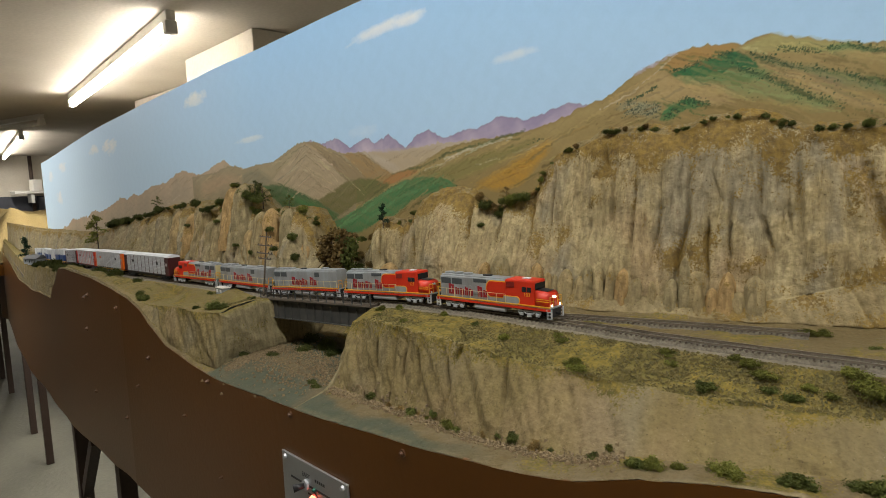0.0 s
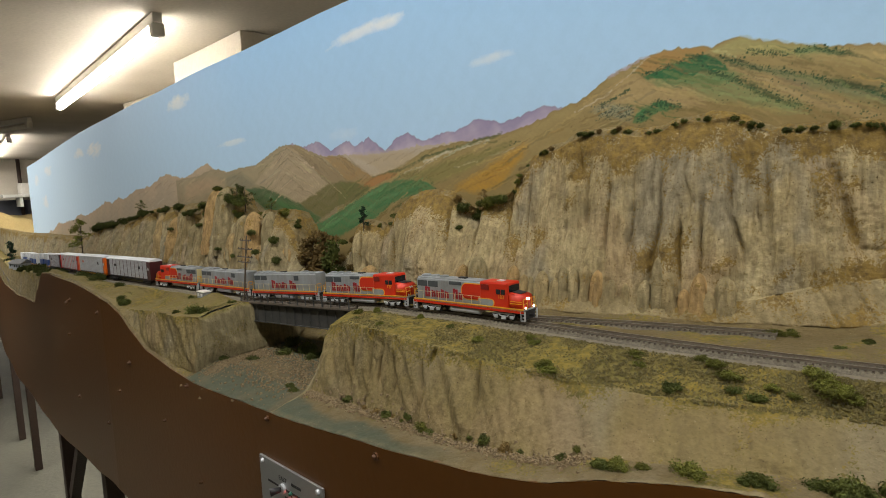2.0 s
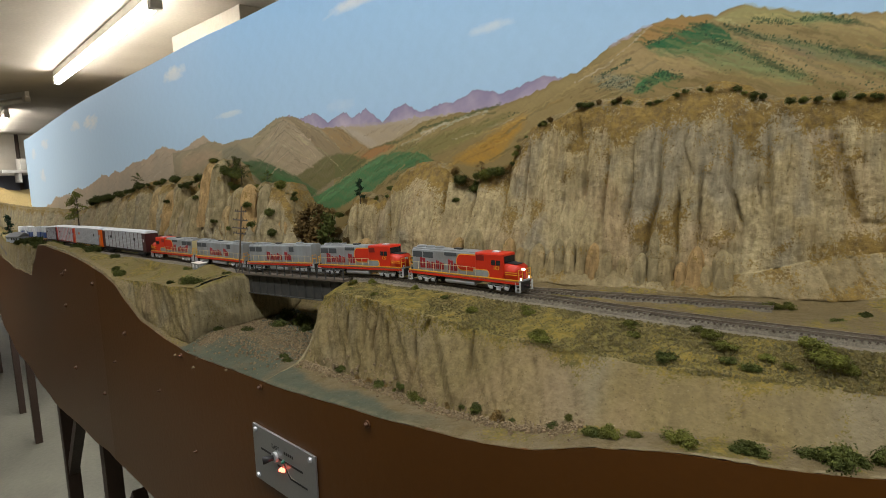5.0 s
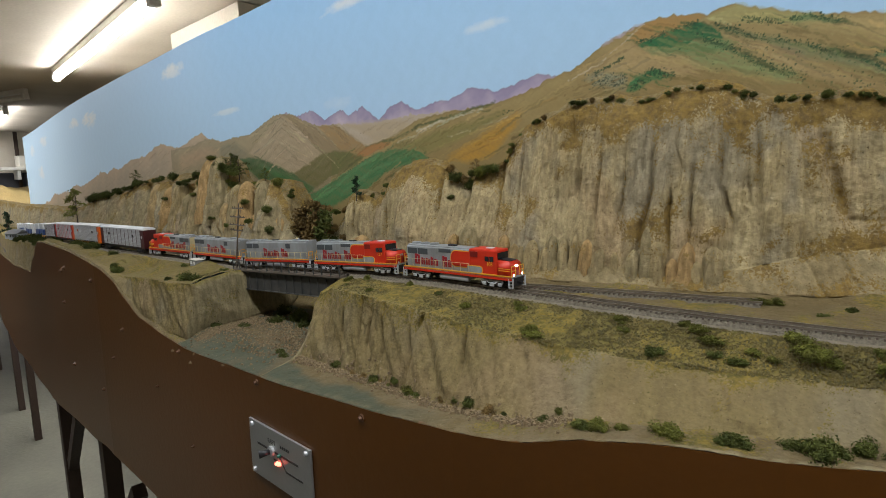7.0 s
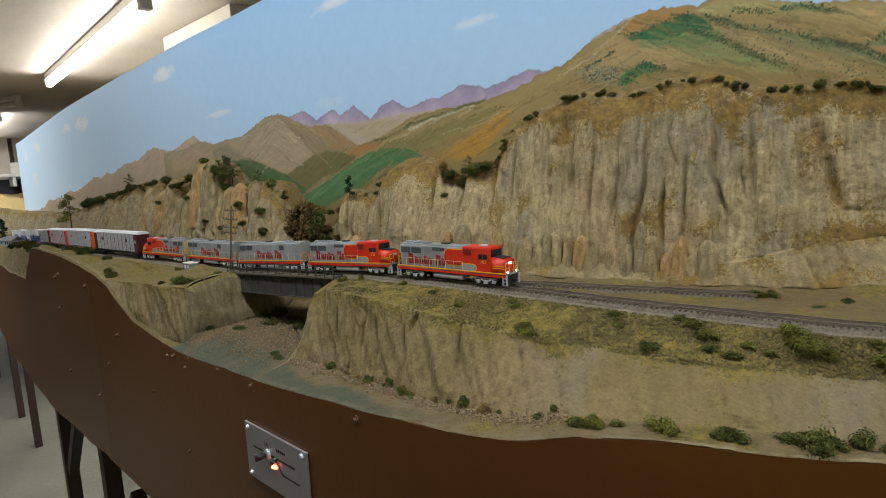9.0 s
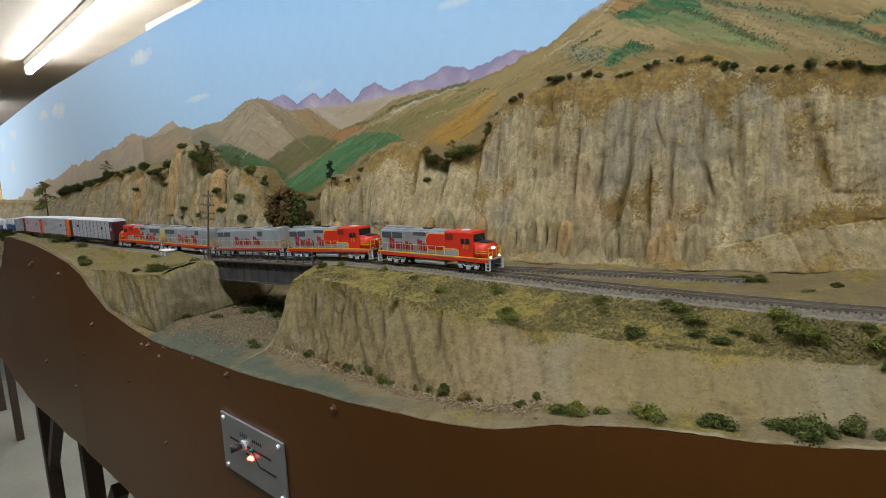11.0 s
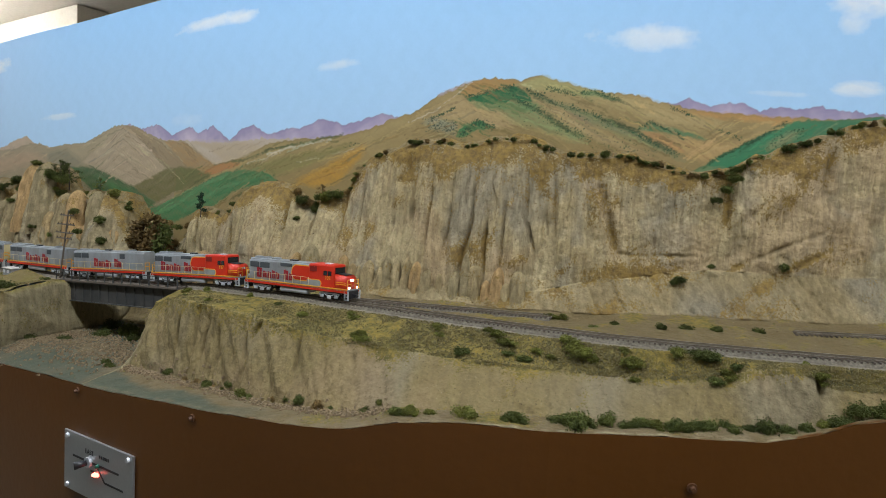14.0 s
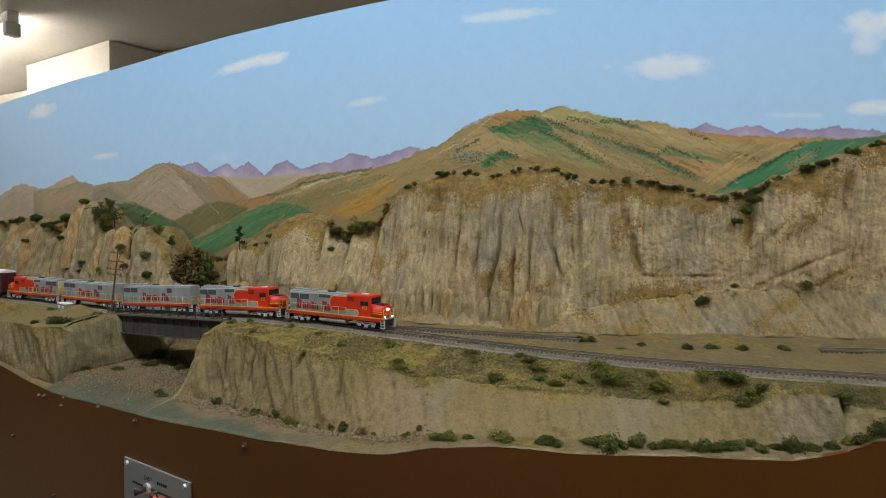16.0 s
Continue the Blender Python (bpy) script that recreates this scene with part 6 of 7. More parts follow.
def auto_rack(m, ends, label):
    """A tall covered car-carrying wagon with slotted side panels."""
    n = 0.172
    ob = thing("auto_rack_wagon", m @ Matrix.Diagonal((1, 1, 1.06, 1)), label, "wagon", "wagons of the train")
    x0, x1 = -n / 2, n / 2
    part("underframe", box(x0 + 0.004, x1 - 0.004, -0.0078, 0.0078, 0.0052, 0.0078), YELLOW if ends is ORANGE else BLACK, ob, "wagon underframe")
    for x in (x0 + 0.022, x1 - 0.022):
        bogie(ob, x, BLACK)
    part("inner_body", box(x0 + 0.002, x1 - 0.002, -0.0088, 0.0088, 0.0075, 0.0350), GRILLE, ob, "dark inner shell")
    roof = bmesh.new()
    ring = [(-0.0098, 0.0338), (-0.0094, 0.0352), (-0.0060, 0.0372), (0.0060, 0.0372), (0.0094, 0.0352), (0.0098, 0.0338)]
    va, vb = [roof.verts.new((x0, y, z)) for y, z in ring], [roof.verts.new((x1, y, z)) for y, z in ring]
    for i in range(5):
        roof.faces.new((va[i], vb[i], vb[i + 1], va[i + 1]))
    roof.faces.new(va[::-1])
    roof.faces.new(vb)
    roof.faces.new((va[5], vb[5], vb[0], va[0]))
    part("roof", roof, WHITE_PAINT, ob, "white ribbed roof")
    for x, w in ((x0, 0.012), (x1 - 0.012, 0.012)):
        part("end_door", box(x, x + w, -0.0096, 0.0096, 0.0075, 0.0342, 0.0004), ends, ob, "end doors in the wagon colour")
    bays = 10
    wid = (n - 0.024) / bays
    for side in (-1, 1):
        y = side * 0.0094
        for i in range(bays):
            a = x0 + 0.012 + i * wid
            panel = bmesh.new()
            row = []
            for k in range(13):
                z = 0.0090 + k * 0.00204
                for dz, out in ((0.0, 0.0), (0.0002, 0.0004), (0.0015, 0.0004), (0.0017, 0.0)):
                    row.append([panel.verts.new((u, y + side * out, z + dz)) for u in (a + 0.0006, a + wid - 0.0006)])
            for lo_, hi_ in zip(row, row[1:]):
                panel.faces.new((lo_[0], lo_[1], hi_[1], hi_[0]) if side < 0 else (lo_[1], lo_[0], hi_[0], hi_[1]))
            part("side_panel", panel, RACK, ob, "slotted silver side panel")
            part("post", box(a - 0.0005, a + 0.0005, y - 0.0005, y + 0.0005, 0.0078, 0.0338), ends if ends is not ORANGE else RACK, ob)
    for side in (-1, 1):
        lo = -0.0101 if side < 0 else 0.0097
        part("mark", box(x0 + 0.033, x0 + 0.041, lo, lo + 0.0004, 0.0235, 0.0270), ends if ends is ORANGE else BLACK, ob, "plain owner's mark")
        part("mark", box(x1 - 0.043, x1 - 0.037, lo, lo + 0.0004, 0.0225, 0.0265), BLACK, ob, "plain owner's mark")
        part("mark", box(x1 - 0.009, x1 - 0.005, lo, lo + 0.0003, 0.0215, 0.0255), RACK, ob, "plain pale square mark")
    return ob


def track_pose(x_mid, half):
    """Pose of a vehicle whose bogies stand on the track half a wheelbase either side of x_mid."""
    a, b = track_point(x_mid - half / SCALE, 0, 0.0014), track_point(x_mid + half / SCALE, 0, 0.0014)
    return lying((a + b) / 2, a, b)


def step_back(x, metres):
    """The drawing coordinate that lies so many metres behind x along the track."""
    done, p = 0.0, track_point(x)
    while done < metres:
        x -= 0.001
        q = track_point(x)
        done, p = done + (q - p).length, q
    return x


TRAIN_NOSE = -0.222
PITCH = 0.1315
spot = step_back(TRAIN_NOSE, 0.064)
UNITS = ((True, "103", False), (True, "127", False), (False, "", False), (False, "", False), (True, "", True))
for i, (has_cab, road, backwards) in enumerate(UNITS):
    m = track_pose(spot, 0.040)
    if backwards:
        m = m @ Matrix.Rotation(math.pi, 4, "Z")
    locomotive(m, has_cab, road, ("red and silver diesel locomotive with a lit headlight, leading the train" if i == 0 else "red and silver diesel locomotive with a red cab" if has_cab else "silver cabless booster locomotive with a red and yellow sill"), i == 0)
    spot = step_back(spot, PITCH)
spot = step_back(spot + (PITCH * 0.5 - 0.002) / SCALE, 0.090)
for i, ends in enumerate((BROWN, ORANGE, RED, BROWN)):
    auto_rack(track_pose(spot, 0.062), ends, ("tall silver auto rack wagon with maroon ends", "tall silver auto rack wagon with orange ends", "tall silver auto rack wagon with red ends", "tall silver auto rack wagon with maroon ends")[i])
    spot = step_back(spot, 0.179)


def container_wagon(m, low, high):
    ob = thing("container_wagon", m, "low well wagon carrying stacked %s containers" % ("white and blue" if low is not WHITE_PAINT else "white"), "wagon", "container wagons of the train")
    part("well_frame", box(-0.048, 0.048, -0.0080, 0.0080, 0.0028, 0.0070, 0.0004), YELLOW, ob, "yellow well frame")
    for x in (-0.042, 0.042):
        bogie(ob, x, BLACK)
    part("lower_container", box(-0.038, 0.038, -0.0076, 0.0076, 0.0072, 0.0220, 0.0004), low, ob)
    part("upper_container", box(-0.038, 0.038, -0.0076, 0.0076, 0.0222, 0.0370, 0.0004), high, ob, "white container")
    return ob


BLUE = paint("blue_paint", (0.03, 0.07, 0.22))
spot -= 0.02
k = 0
while spot > -3.0:
    container_wagon(track_pose(spot, 0.040), (BLUE, WHITE_PAINT)[k % 3 == 2], WHITE_PAINT)
    spot = step_back(spot, 0.104)
    k += 1

# ---- plants ----
LEAF = material("foliage", (0.098, 0.112, 0.026), 0.9, second=(0.036, 0.047, 0.012), scale=160, amount=0.8, bump=0.2, bump_scale=1200, spec=0.2, per_object=0.3)
LEAF_BRIGHT = material("bright_foliage", (0.155, 0.160, 0.030), 0.9, second=(0.06, 0.066, 0.016), scale=160, amount=0.8, bump=0.2, bump_scale=1200, spec=0.2, per_object=0.25)
LEAF_BROWN = material("autumn_foliage", (0.19, 0.125, 0.042), 0.9, second=(0.09, 0.06, 0.022), scale=160, amount=0.8, bump=0.2, bump_scale=1200, spec=0.2, per_object=0.3)
LEAF_PINE = material("pine_foliage", (0.02, 0.05, 0.026), 0.9, second=(0.012, 0.026, 0.014), scale=160, amount=0.8, bump=0.2, bump_scale=1200, spec=0.2)
BARK = material("twig_bark", (0.05, 0.035, 0.022), 0.9, second=(0.03, 0.02, 0.012), scale=200, amount=0.7, bump=0.2, bump_scale=900)


def clump_mesh(name, seed, lobes, chips, mat, spread=(1.0, 0.8, 0.7), chip=0.075):
    """A ragged shrub of unit radius: small leaf flakes over several lobes, with dark gaps between."""
    rng = random.Random(seed)
    verts, faces = [], []
    centres = []
    for _ in range(lobes):
        a, r = rng.uniform(0, 6.283), rng.uniform(0.1, 0.75)
        centres.append((Vector((r * math.cos(a) * spread[0] * 1.15, r * math.sin(a) * spread[1], rng.uniform(0.10, 0.80) * spread[2] * (1.1 - 0.6 * r))), rng.uniform(0.16, 0.40)))
    for c, r in centres:
        for _ in range(chips // lobes):
            d = Vector((rng.gauss(0, 1), rng.gauss(0, 1), rng.gauss(0, 1))).normalized()
            p = c + d * r * rng.uniform(0.60, 1.5)
            u = Vector((rng.gauss(0, 1), rng.gauss(0, 1), rng.gauss(0, 1))).normalized()
            v = d.cross(u).normalized()
            u = v.cross(d) * chip * rng.uniform(0.6, 1.4)
            v = v * chip * rng.uniform(0.6, 1.4)
            b = len(verts)
            verts += [p - u, p + v * 0.8 + d * 0.05, p + u, p - v * 0.8 + d * 0.09]
            faces += [(b, b + 1, b + 2), (b, b + 2, b + 3)]
        b = len(verts)
        ico = bmesh.new()
        bmesh.ops.create_icosphere(ico, subdivisions=1, radius=r * 0.72)
        for w in ico.verts:
            verts.append(c + w.co * rng.uniform(0.8, 1.1))
        for f in ico.faces:
            faces.append(tuple(b + w.index for w in f.verts))
        ico.free()
    me = bpy.data.meshes.new(name)
    me.from_pydata([tuple(w) for w in verts], [], faces)
    me.materials.append(mat)
    me.update()
    return me


BUSHES = [clump_mesh("bush", s, 9 + s % 4, 1100, LEAF) for s in range(7)]
BRIGHT = [clump_mesh("bush", s + 20, 10, 1100, LEAF_BRIGHT) for s in range(3)]
BROWNS = [clump_mesh("bush", s + 40, 8, 900, LEAF_BROWN, (0.8, 0.8, 0.9)) for s in range(3)]
plant_rng = random.Random(11)


FAR_PLANTS = {}


def bush(x, y, size, meshes=None, z=None, squash=1.0, label="dark green foam bush on the scenery", group="bushes on the scenery"):
    if x < -1.04:
        # too far off to pick apart
        FAR_PLANTS.setdefault("verts", [])
        FAR_PLANTS.setdefault("faces", [])
        me = plant_rng.choice(meshes or BUSHES)
        b, s = len(FAR_PLANTS["verts"]), size * SCALE * plant_rng.uniform(0.85, 1.15)
        turn = Matrix.Rotation(plant_rng.uniform(0, 6.28), 3, "Z")
        base = place(x, y, (ground(x, y) if z is None else z) - 0.0012)
        FAR_PLANTS["verts"] += [base + turn @ Vector(v.co) * s for v in me.vertices]
        FAR_PLANTS["faces"] += [tuple(b + k for k in f.vertices) for f in me.polygons]
        return None
    ob = new("bush", plant_rng.choice(meshes or BUSHES))
    s = size * SCALE * plant_rng.uniform(0.85, 1.15)
    ob.matrix_basis = Matrix.Translation(place(x, y, (ground(x, y) if z is None else z) - 0.0012)) @ Matrix.Rotation(plant_rng.uniform(0, 6.28), 4, "Z") @ Matrix.Diagonal((s * plant_rng.uniform(0.9, 1.3), s, s * squash * plant_rng.uniform(0.85, 1.15), 1))
    return tagged(ob, label, "bush", group)


GRASS_BUSHES = [(-0.375, 0.376, 0.006), (-0.341, 0.372, 0.005), (-0.257, 0.384, 0.008), (-0.300, 0.400, 0.006), (-0.212, 0.402, 0.009), (-0.205, 0.396, 0.008), (-0.182, 0.370, 0.011), (-0.176, 0.362, 0.012), (-0.115, 0.394, 0.011), (-0.108, 0.384, 0.008), (-0.078, 0.366, 0.012), (-0.064, 0.395, 0.009), (-0.052, 0.388, 0.010),
                (-0.042, 0.380, 0.012), (-0.036, 0.370, 0.009), (-0.021, 0.366, 0.010), (-0.011, 0.374, 0.009), (0.004, 0.370, 0.009), (0.016, 0.382, 0.013), (0.024, 0.374, 0.015), (0.034, 0.372, 0.011), (0.041, 0.368, 0.009), (0.066, 0.372, 0.008), (0.076, 0.364, 0.012), (0.079, 0.356, 0.009), (0.113, 0.368, 0.010),
                (0.132, 0.366, 0.011), (0.141, 0.364, 0.012), (0.144, 0.354, 0.012), (0.152, 0.356, 0.010), (0.163, 0.358, 0.009), (0.224, 0.352, 0.008), (0.226, 0.350, 0.006), (0.214, 0.362, 0.006), (-0.42, 0.386, 0.006), (-0.40, 0.40, 0.005)]
for x, y, s in GRASS_BUSHES:
    bush(x, y, s * 0.74, BRIGHT if plant_rng.random() < 0.6 else None, None, 0.8)
# the row of bushes along the front edge, thickest at the far right end
x = -0.40
while x < 0.40:
    dense = 0.75 if x < -0.13 else 0.5 if x < 0.015 else 1.0
    if plant_rng.random() < dense:
        y = (lerp(BASE_Y, x) if x < -0.12 else fascia_y(x) + 0.009) + plant_rng.uniform(-0.003, 0.004)
        bush(x, y, plant_rng.uniform(0.006, 0.0120) * (0.68 if x < -0.13 else 0.82 if x < 0.015 else 0.98), BRIGHT if plant_rng.random() < 0.2 else BROWNS if x < -0.1 and plant_rng.random() < 0.3 else None, label="dark green bush along the front edge of the scenery", group="bushes along the front edge")
    x += plant_rng.uniform(0.007, 0.017)


def rim(x0, x1, top, y, step, size, depth=0.004, chance=1.0, meshes=None):
    """Bushes rooted along a cliff's edge, in clusters with gaps between."""
    x = x0
    while x < x1:
        if plant_rng.random() < chance:
            for k in range(plant_rng.choice((1, 2, 3))):
                bx = x + k * size * 0.9
                bush(bx, y - 0.002 + plant_rng.uniform(-depth, depth), plant_rng.uniform(0.6, 1.35) * size, meshes or (BROWNS if plant_rng.random() < 0.15 else BRIGHT if plant_rng.random() < 0.2 else None), lerp(top, bx) - plant_rng.uniform(0.004, 0.0075), plant_rng.uniform(0.8, 1.15), "dark bush on the cliff's rim", "bushes on the cliff rims")
                x = bx
        x += step * plant_rng.uniform(0.5, 1.6)


rim(-0.390, -0.315, CLIFF_TOP, 0.546, 0.009, 0.009)
rim(-0.312, -0.255, CLIFF_TOP, 0.548, 0.007, 0.0045, chance=0.7)
rim(-0.222, -0.185, CLIFF_TOP, 0.548, 0.006, 0.0045, chance=0.8)
rim(-0.155, -0.010, CLIFF_TOP, 0.549, 0.0068, 0.0046, chance=0.85)
rim(-0.010, 0.060, CLIFF_TOP, 0.549, 0.010, 0.0045, chance=0.6)
rim(0.060, 0.150, CLIFF_TOP, 0.549, 0.006, 0.005, chance=0.8)
rim(0.150, 0.300, CLIFF_TOP, 0.548, 0.009, 0.0058, chance=0.8)
rim(0.300, 0.500, CLIFF_TOP, 0.548, 0.012, 0.006)
rim(-0.532, -0.500, CLIFF_TOP, 0.548, 0.010, 0.006, chance=0.9)
rim(-1.80, -1.50, LEFT_TOP, 0.505, 0.024, 0.015, chance=0.55)
rim(-1.50, -1.05, LEFT_TOP, 0.508, 0.026, 0.010, chance=0.5)
rim(-1.05, -0.86, LEFT_TOP, 0.51, 0.018, 0.008, chance=0.6)
rim(-0.86, -0.69, LEFT_TOP, 0.52, 0.016, 0.008, chance=0.8)
for x, z, s in ((-0.905, 1.500, 0.016), (-0.875, 1.492, 0.018), (-0.855, 1.488, 0.014), (-0.945, 1.515, 0.009), (-1.05, 1.47, 0.010), (-0.985, 1.45, 0.008), (-0.97, 1.47, 0.009), (-1.12, 1.44, 0.007), (-0.79, 1.44, 0.008), (-0.76, 1.41, 0.007), (-0.715, 1.43, 0.010), (-0.70, 1.40, 0.009), (-0.84, 1.40, 0.006), (-0.89, 1.41, 0.007)):
    bush(x, 0.470 + 0.4 * max(0, z - 1.41), s, None, z)
for x, z, s in ((0.116, 1.412, 0.007), (0.110, 1.409, 0.005), (0.153, 1.428, 0.005), (0.162, 1.510, 0.008), (0.170, 1.522, 0.009), (0.152, 1.498, 0.006), (0.234, 1.430, 0.006), (-0.022, 1.540, 0.005), (-0.378, 1.452, 0.006)):
    bush(x, 0.526 + 0.08 * max(0, z - 1.4), s, None, z, label="dark green bush clinging to the cliff face")
x = -1.5
while x < -0.66:
    bush(x, 0.447 + plant_rng.uniform(-0.006, 0.004), plant_rng.uniform(0.004, 0.0085), BROWNS if plant_rng.random() < 0.3 else None)
    x += plant_rng.uniform(0.012, 0.04)
for x, y, s in ((-0.022, 0.483, 0.008), (-0.008, 0.487, 0.007), (0.05, 0.468, 0.007), (0.098, 0.466, 0.008), (0.125, 0.468, 0.007), (0.155, 0.466, 0.006), (0.20, 0.474, 0.006), (0.03, 0.452, 0.004), (-0.435, 0.402, 0.006), (-0.412, 0.412, 0.006), (-0.345, 0.41, 0.005)):
    bush(x, y, s, BRIGHT if plant_rng.random() < 0.3 else None)
for x, y, s in ((-0.700, 0.318, 0.011), (-0.690, 0.325, 0.009), (-0.655, 0.338, 0.007), (-0.735, 0.308, 0.007), (-0.93, 0.300, 0.010), (-0.955, 0.305, 0.009), (-0.62, 0.365, 0.007), (-0.60, 0.405, 0.012), (-0.58, 0.43, 0.014), (-0.63, 0.44, 0.012), (-0.55, 0.42, 0.010), (-0.49, 0.335, 0.006), (-0.475, 0.330, 0.007)):
    bush(x, y, s, None, None, 1.1, "dark green bush by the creek bed", "bushes by the creek")
for x, y, s in ((-0.74, 0.360, 0.008), (-0.725, 0.362, 0.007), (-0.80, 0.365, 0.009), (-1.05, 0.335, 0.010), (-1.18, 0.33, 0.018), (-1.22, 0.335, 0.016), (-1.30, 0.325, 0.014), (-0.68, 0.372, 0.006)):
    bush(x, y, s, BRIGHT if s > 0.012 else None, None, 0.9, "green bush on the grassy ledge", "bushes on the grassy ledge")
for _ in range(26):
    x, y = plant_rng.uniform(-2.6, -1.5), plant_rng.uniform(0.30, 0.335)
    bush(x, y, plant_rng.uniform(0.010, 0.022))
# thicket at the back of the creek's gap
for _ in range(34):
    x = plant_rng.uniform(-0.69, -0.575)
    z = plant_rng.uniform(1.37, 1.435)
    bush(x, 0.518 + 0.02 * (z - 1.37) / 0.06, plant_rng.uniform(0.005, 0.010), BROWNS if plant_rng.random() < 0.6 else None, z, 1.1, "brown and green scrub in the gap between cliffs", "scrub in the gap")


def tree(x, y, z, height, mat, spread, label, shape="round", chips=700):
    """A small scale tree: tapered trunk with limbs and a ragged crown of leaf flakes."""
    base = place(x, y, z)
    h = height * SCALE
    ob = thing("tree", Matrix.Translation(base), label, "tree", "trees on the scenery")
    rng = random.Random(int(1000 * abs(x)) + int(1000 * height))
    bm = rod((0, 0, -0.002), (0.02 * h, 0, h * 0.92), h * 0.022, 7, h * 0.005)
    tips = []
    for i in range(13):
        f = 0.25 + 0.7 * i / 12
        a = rng.uniform(0, 6.28)
        reach = spread * h * ((1.05 - f) if shape == "pine" else 0.75 if shape == "column" else math.sin(math.pi * min(1, f * 0.95 + 0.1)) + 0.15)
        tip = Vector((math.cos(a) * reach, math.sin(a) * reach, h * f + (0.08 * h if shape != "pine" else -0.02 * h)))
        add_rod(bm, (0.02 * h * f, 0, h * f * 0.9), tip, h * 0.008, 5, h * 0.002)
        tips.append((tip, reach))
    part("trunk", bm, BARK, ob)
    verts, faces = [], []
    for _ in range(chips):
        tip, reach = rng.choice(tips)
        k = rng.uniform(0.35, 1.12)
        p = Vector((tip.x * k, tip.y * k, tip.z)) + Vector((rng.gauss(0, 1), rng.gauss(0, 1), rng.gauss(0, 0.7))) * h * 0.045
        u = Vector((rng.gauss(0, 1), rng.gauss(0, 1), rng.gauss(0, 1))).normalized() * h * 0.026
        v = u.cross(Vector((rng.gauss(0, 1), rng.gauss(0, 1), rng.gauss(0, 1)))).normalized() * h * 0.022
        b = len(verts)
        verts += [p - u, p + v, p + u, p - v]
        faces.append((b, b + 1, b + 2, b + 3))
    mesh_object("crown", verts, faces, mat, ob, False)
    return ob


tree(-0.556, 0.536, 1.446, 0.034, LEAF_PINE, 0.30, "small dark green pine on the cliff's edge", "pine")
for x, h, mt in ((-0.646, 0.085, LEAF_BROWN), (-0.632, 0.070, LEAF_BROWN), (-0.612, 0.092, LEAF_BROWN), (-0.598, 0.080, LEAF), (-0.66, 0.075, LEAF_BROWN), (-0.675, 0.06, LEAF_BROWN)):
    tree(x, 0.503, 1.345, h, mt, 0.12, "slim brown autumn poplar in the creek's gap" if mt is LEAF_BROWN else "slim dark green poplar in the creek's gap", "column", 1500)
tree(-1.62, 0.405, 1.365, 0.085, LEAF_BRIGHT, 0.30, "feathery light green tree beside the track")
tree(-1.36, 0.506, 1.474, 0.026, LEAF, 0.4, "small green tree on the cliff's rim")
tree(-0.862, 0.52, 1.475, 0.040, LEAF, 0.45, "dark green tree on the cliff's rim")
tree(-0.89, 0.52, 1.485, 0.036, LEAF, 0.45, "dark green tree on the cliff's rim")
tree(-3.05, 0.33, ground(-3.05, 0.33), 0.105, LEAF_PINE, 0.28, "dark green fir at the far end of the layout", "pine")
tree(-0.352, 0.549, 1.478, 0.018, LEAF_BROWN, 0.4, "tiny bare brown tree on the cliff's rim")
tree(-0.79, 0.53, 1.472, 0.022, LEAF, 0.4, "tiny green tree on the cliff's rim")

tagged(mesh_object("far_scrub", FAR_PLANTS["verts"], FAR_PLANTS["faces"], LEAF, None, False), "dark green scrub over the far cliffs", "scrub", "", "stuff")

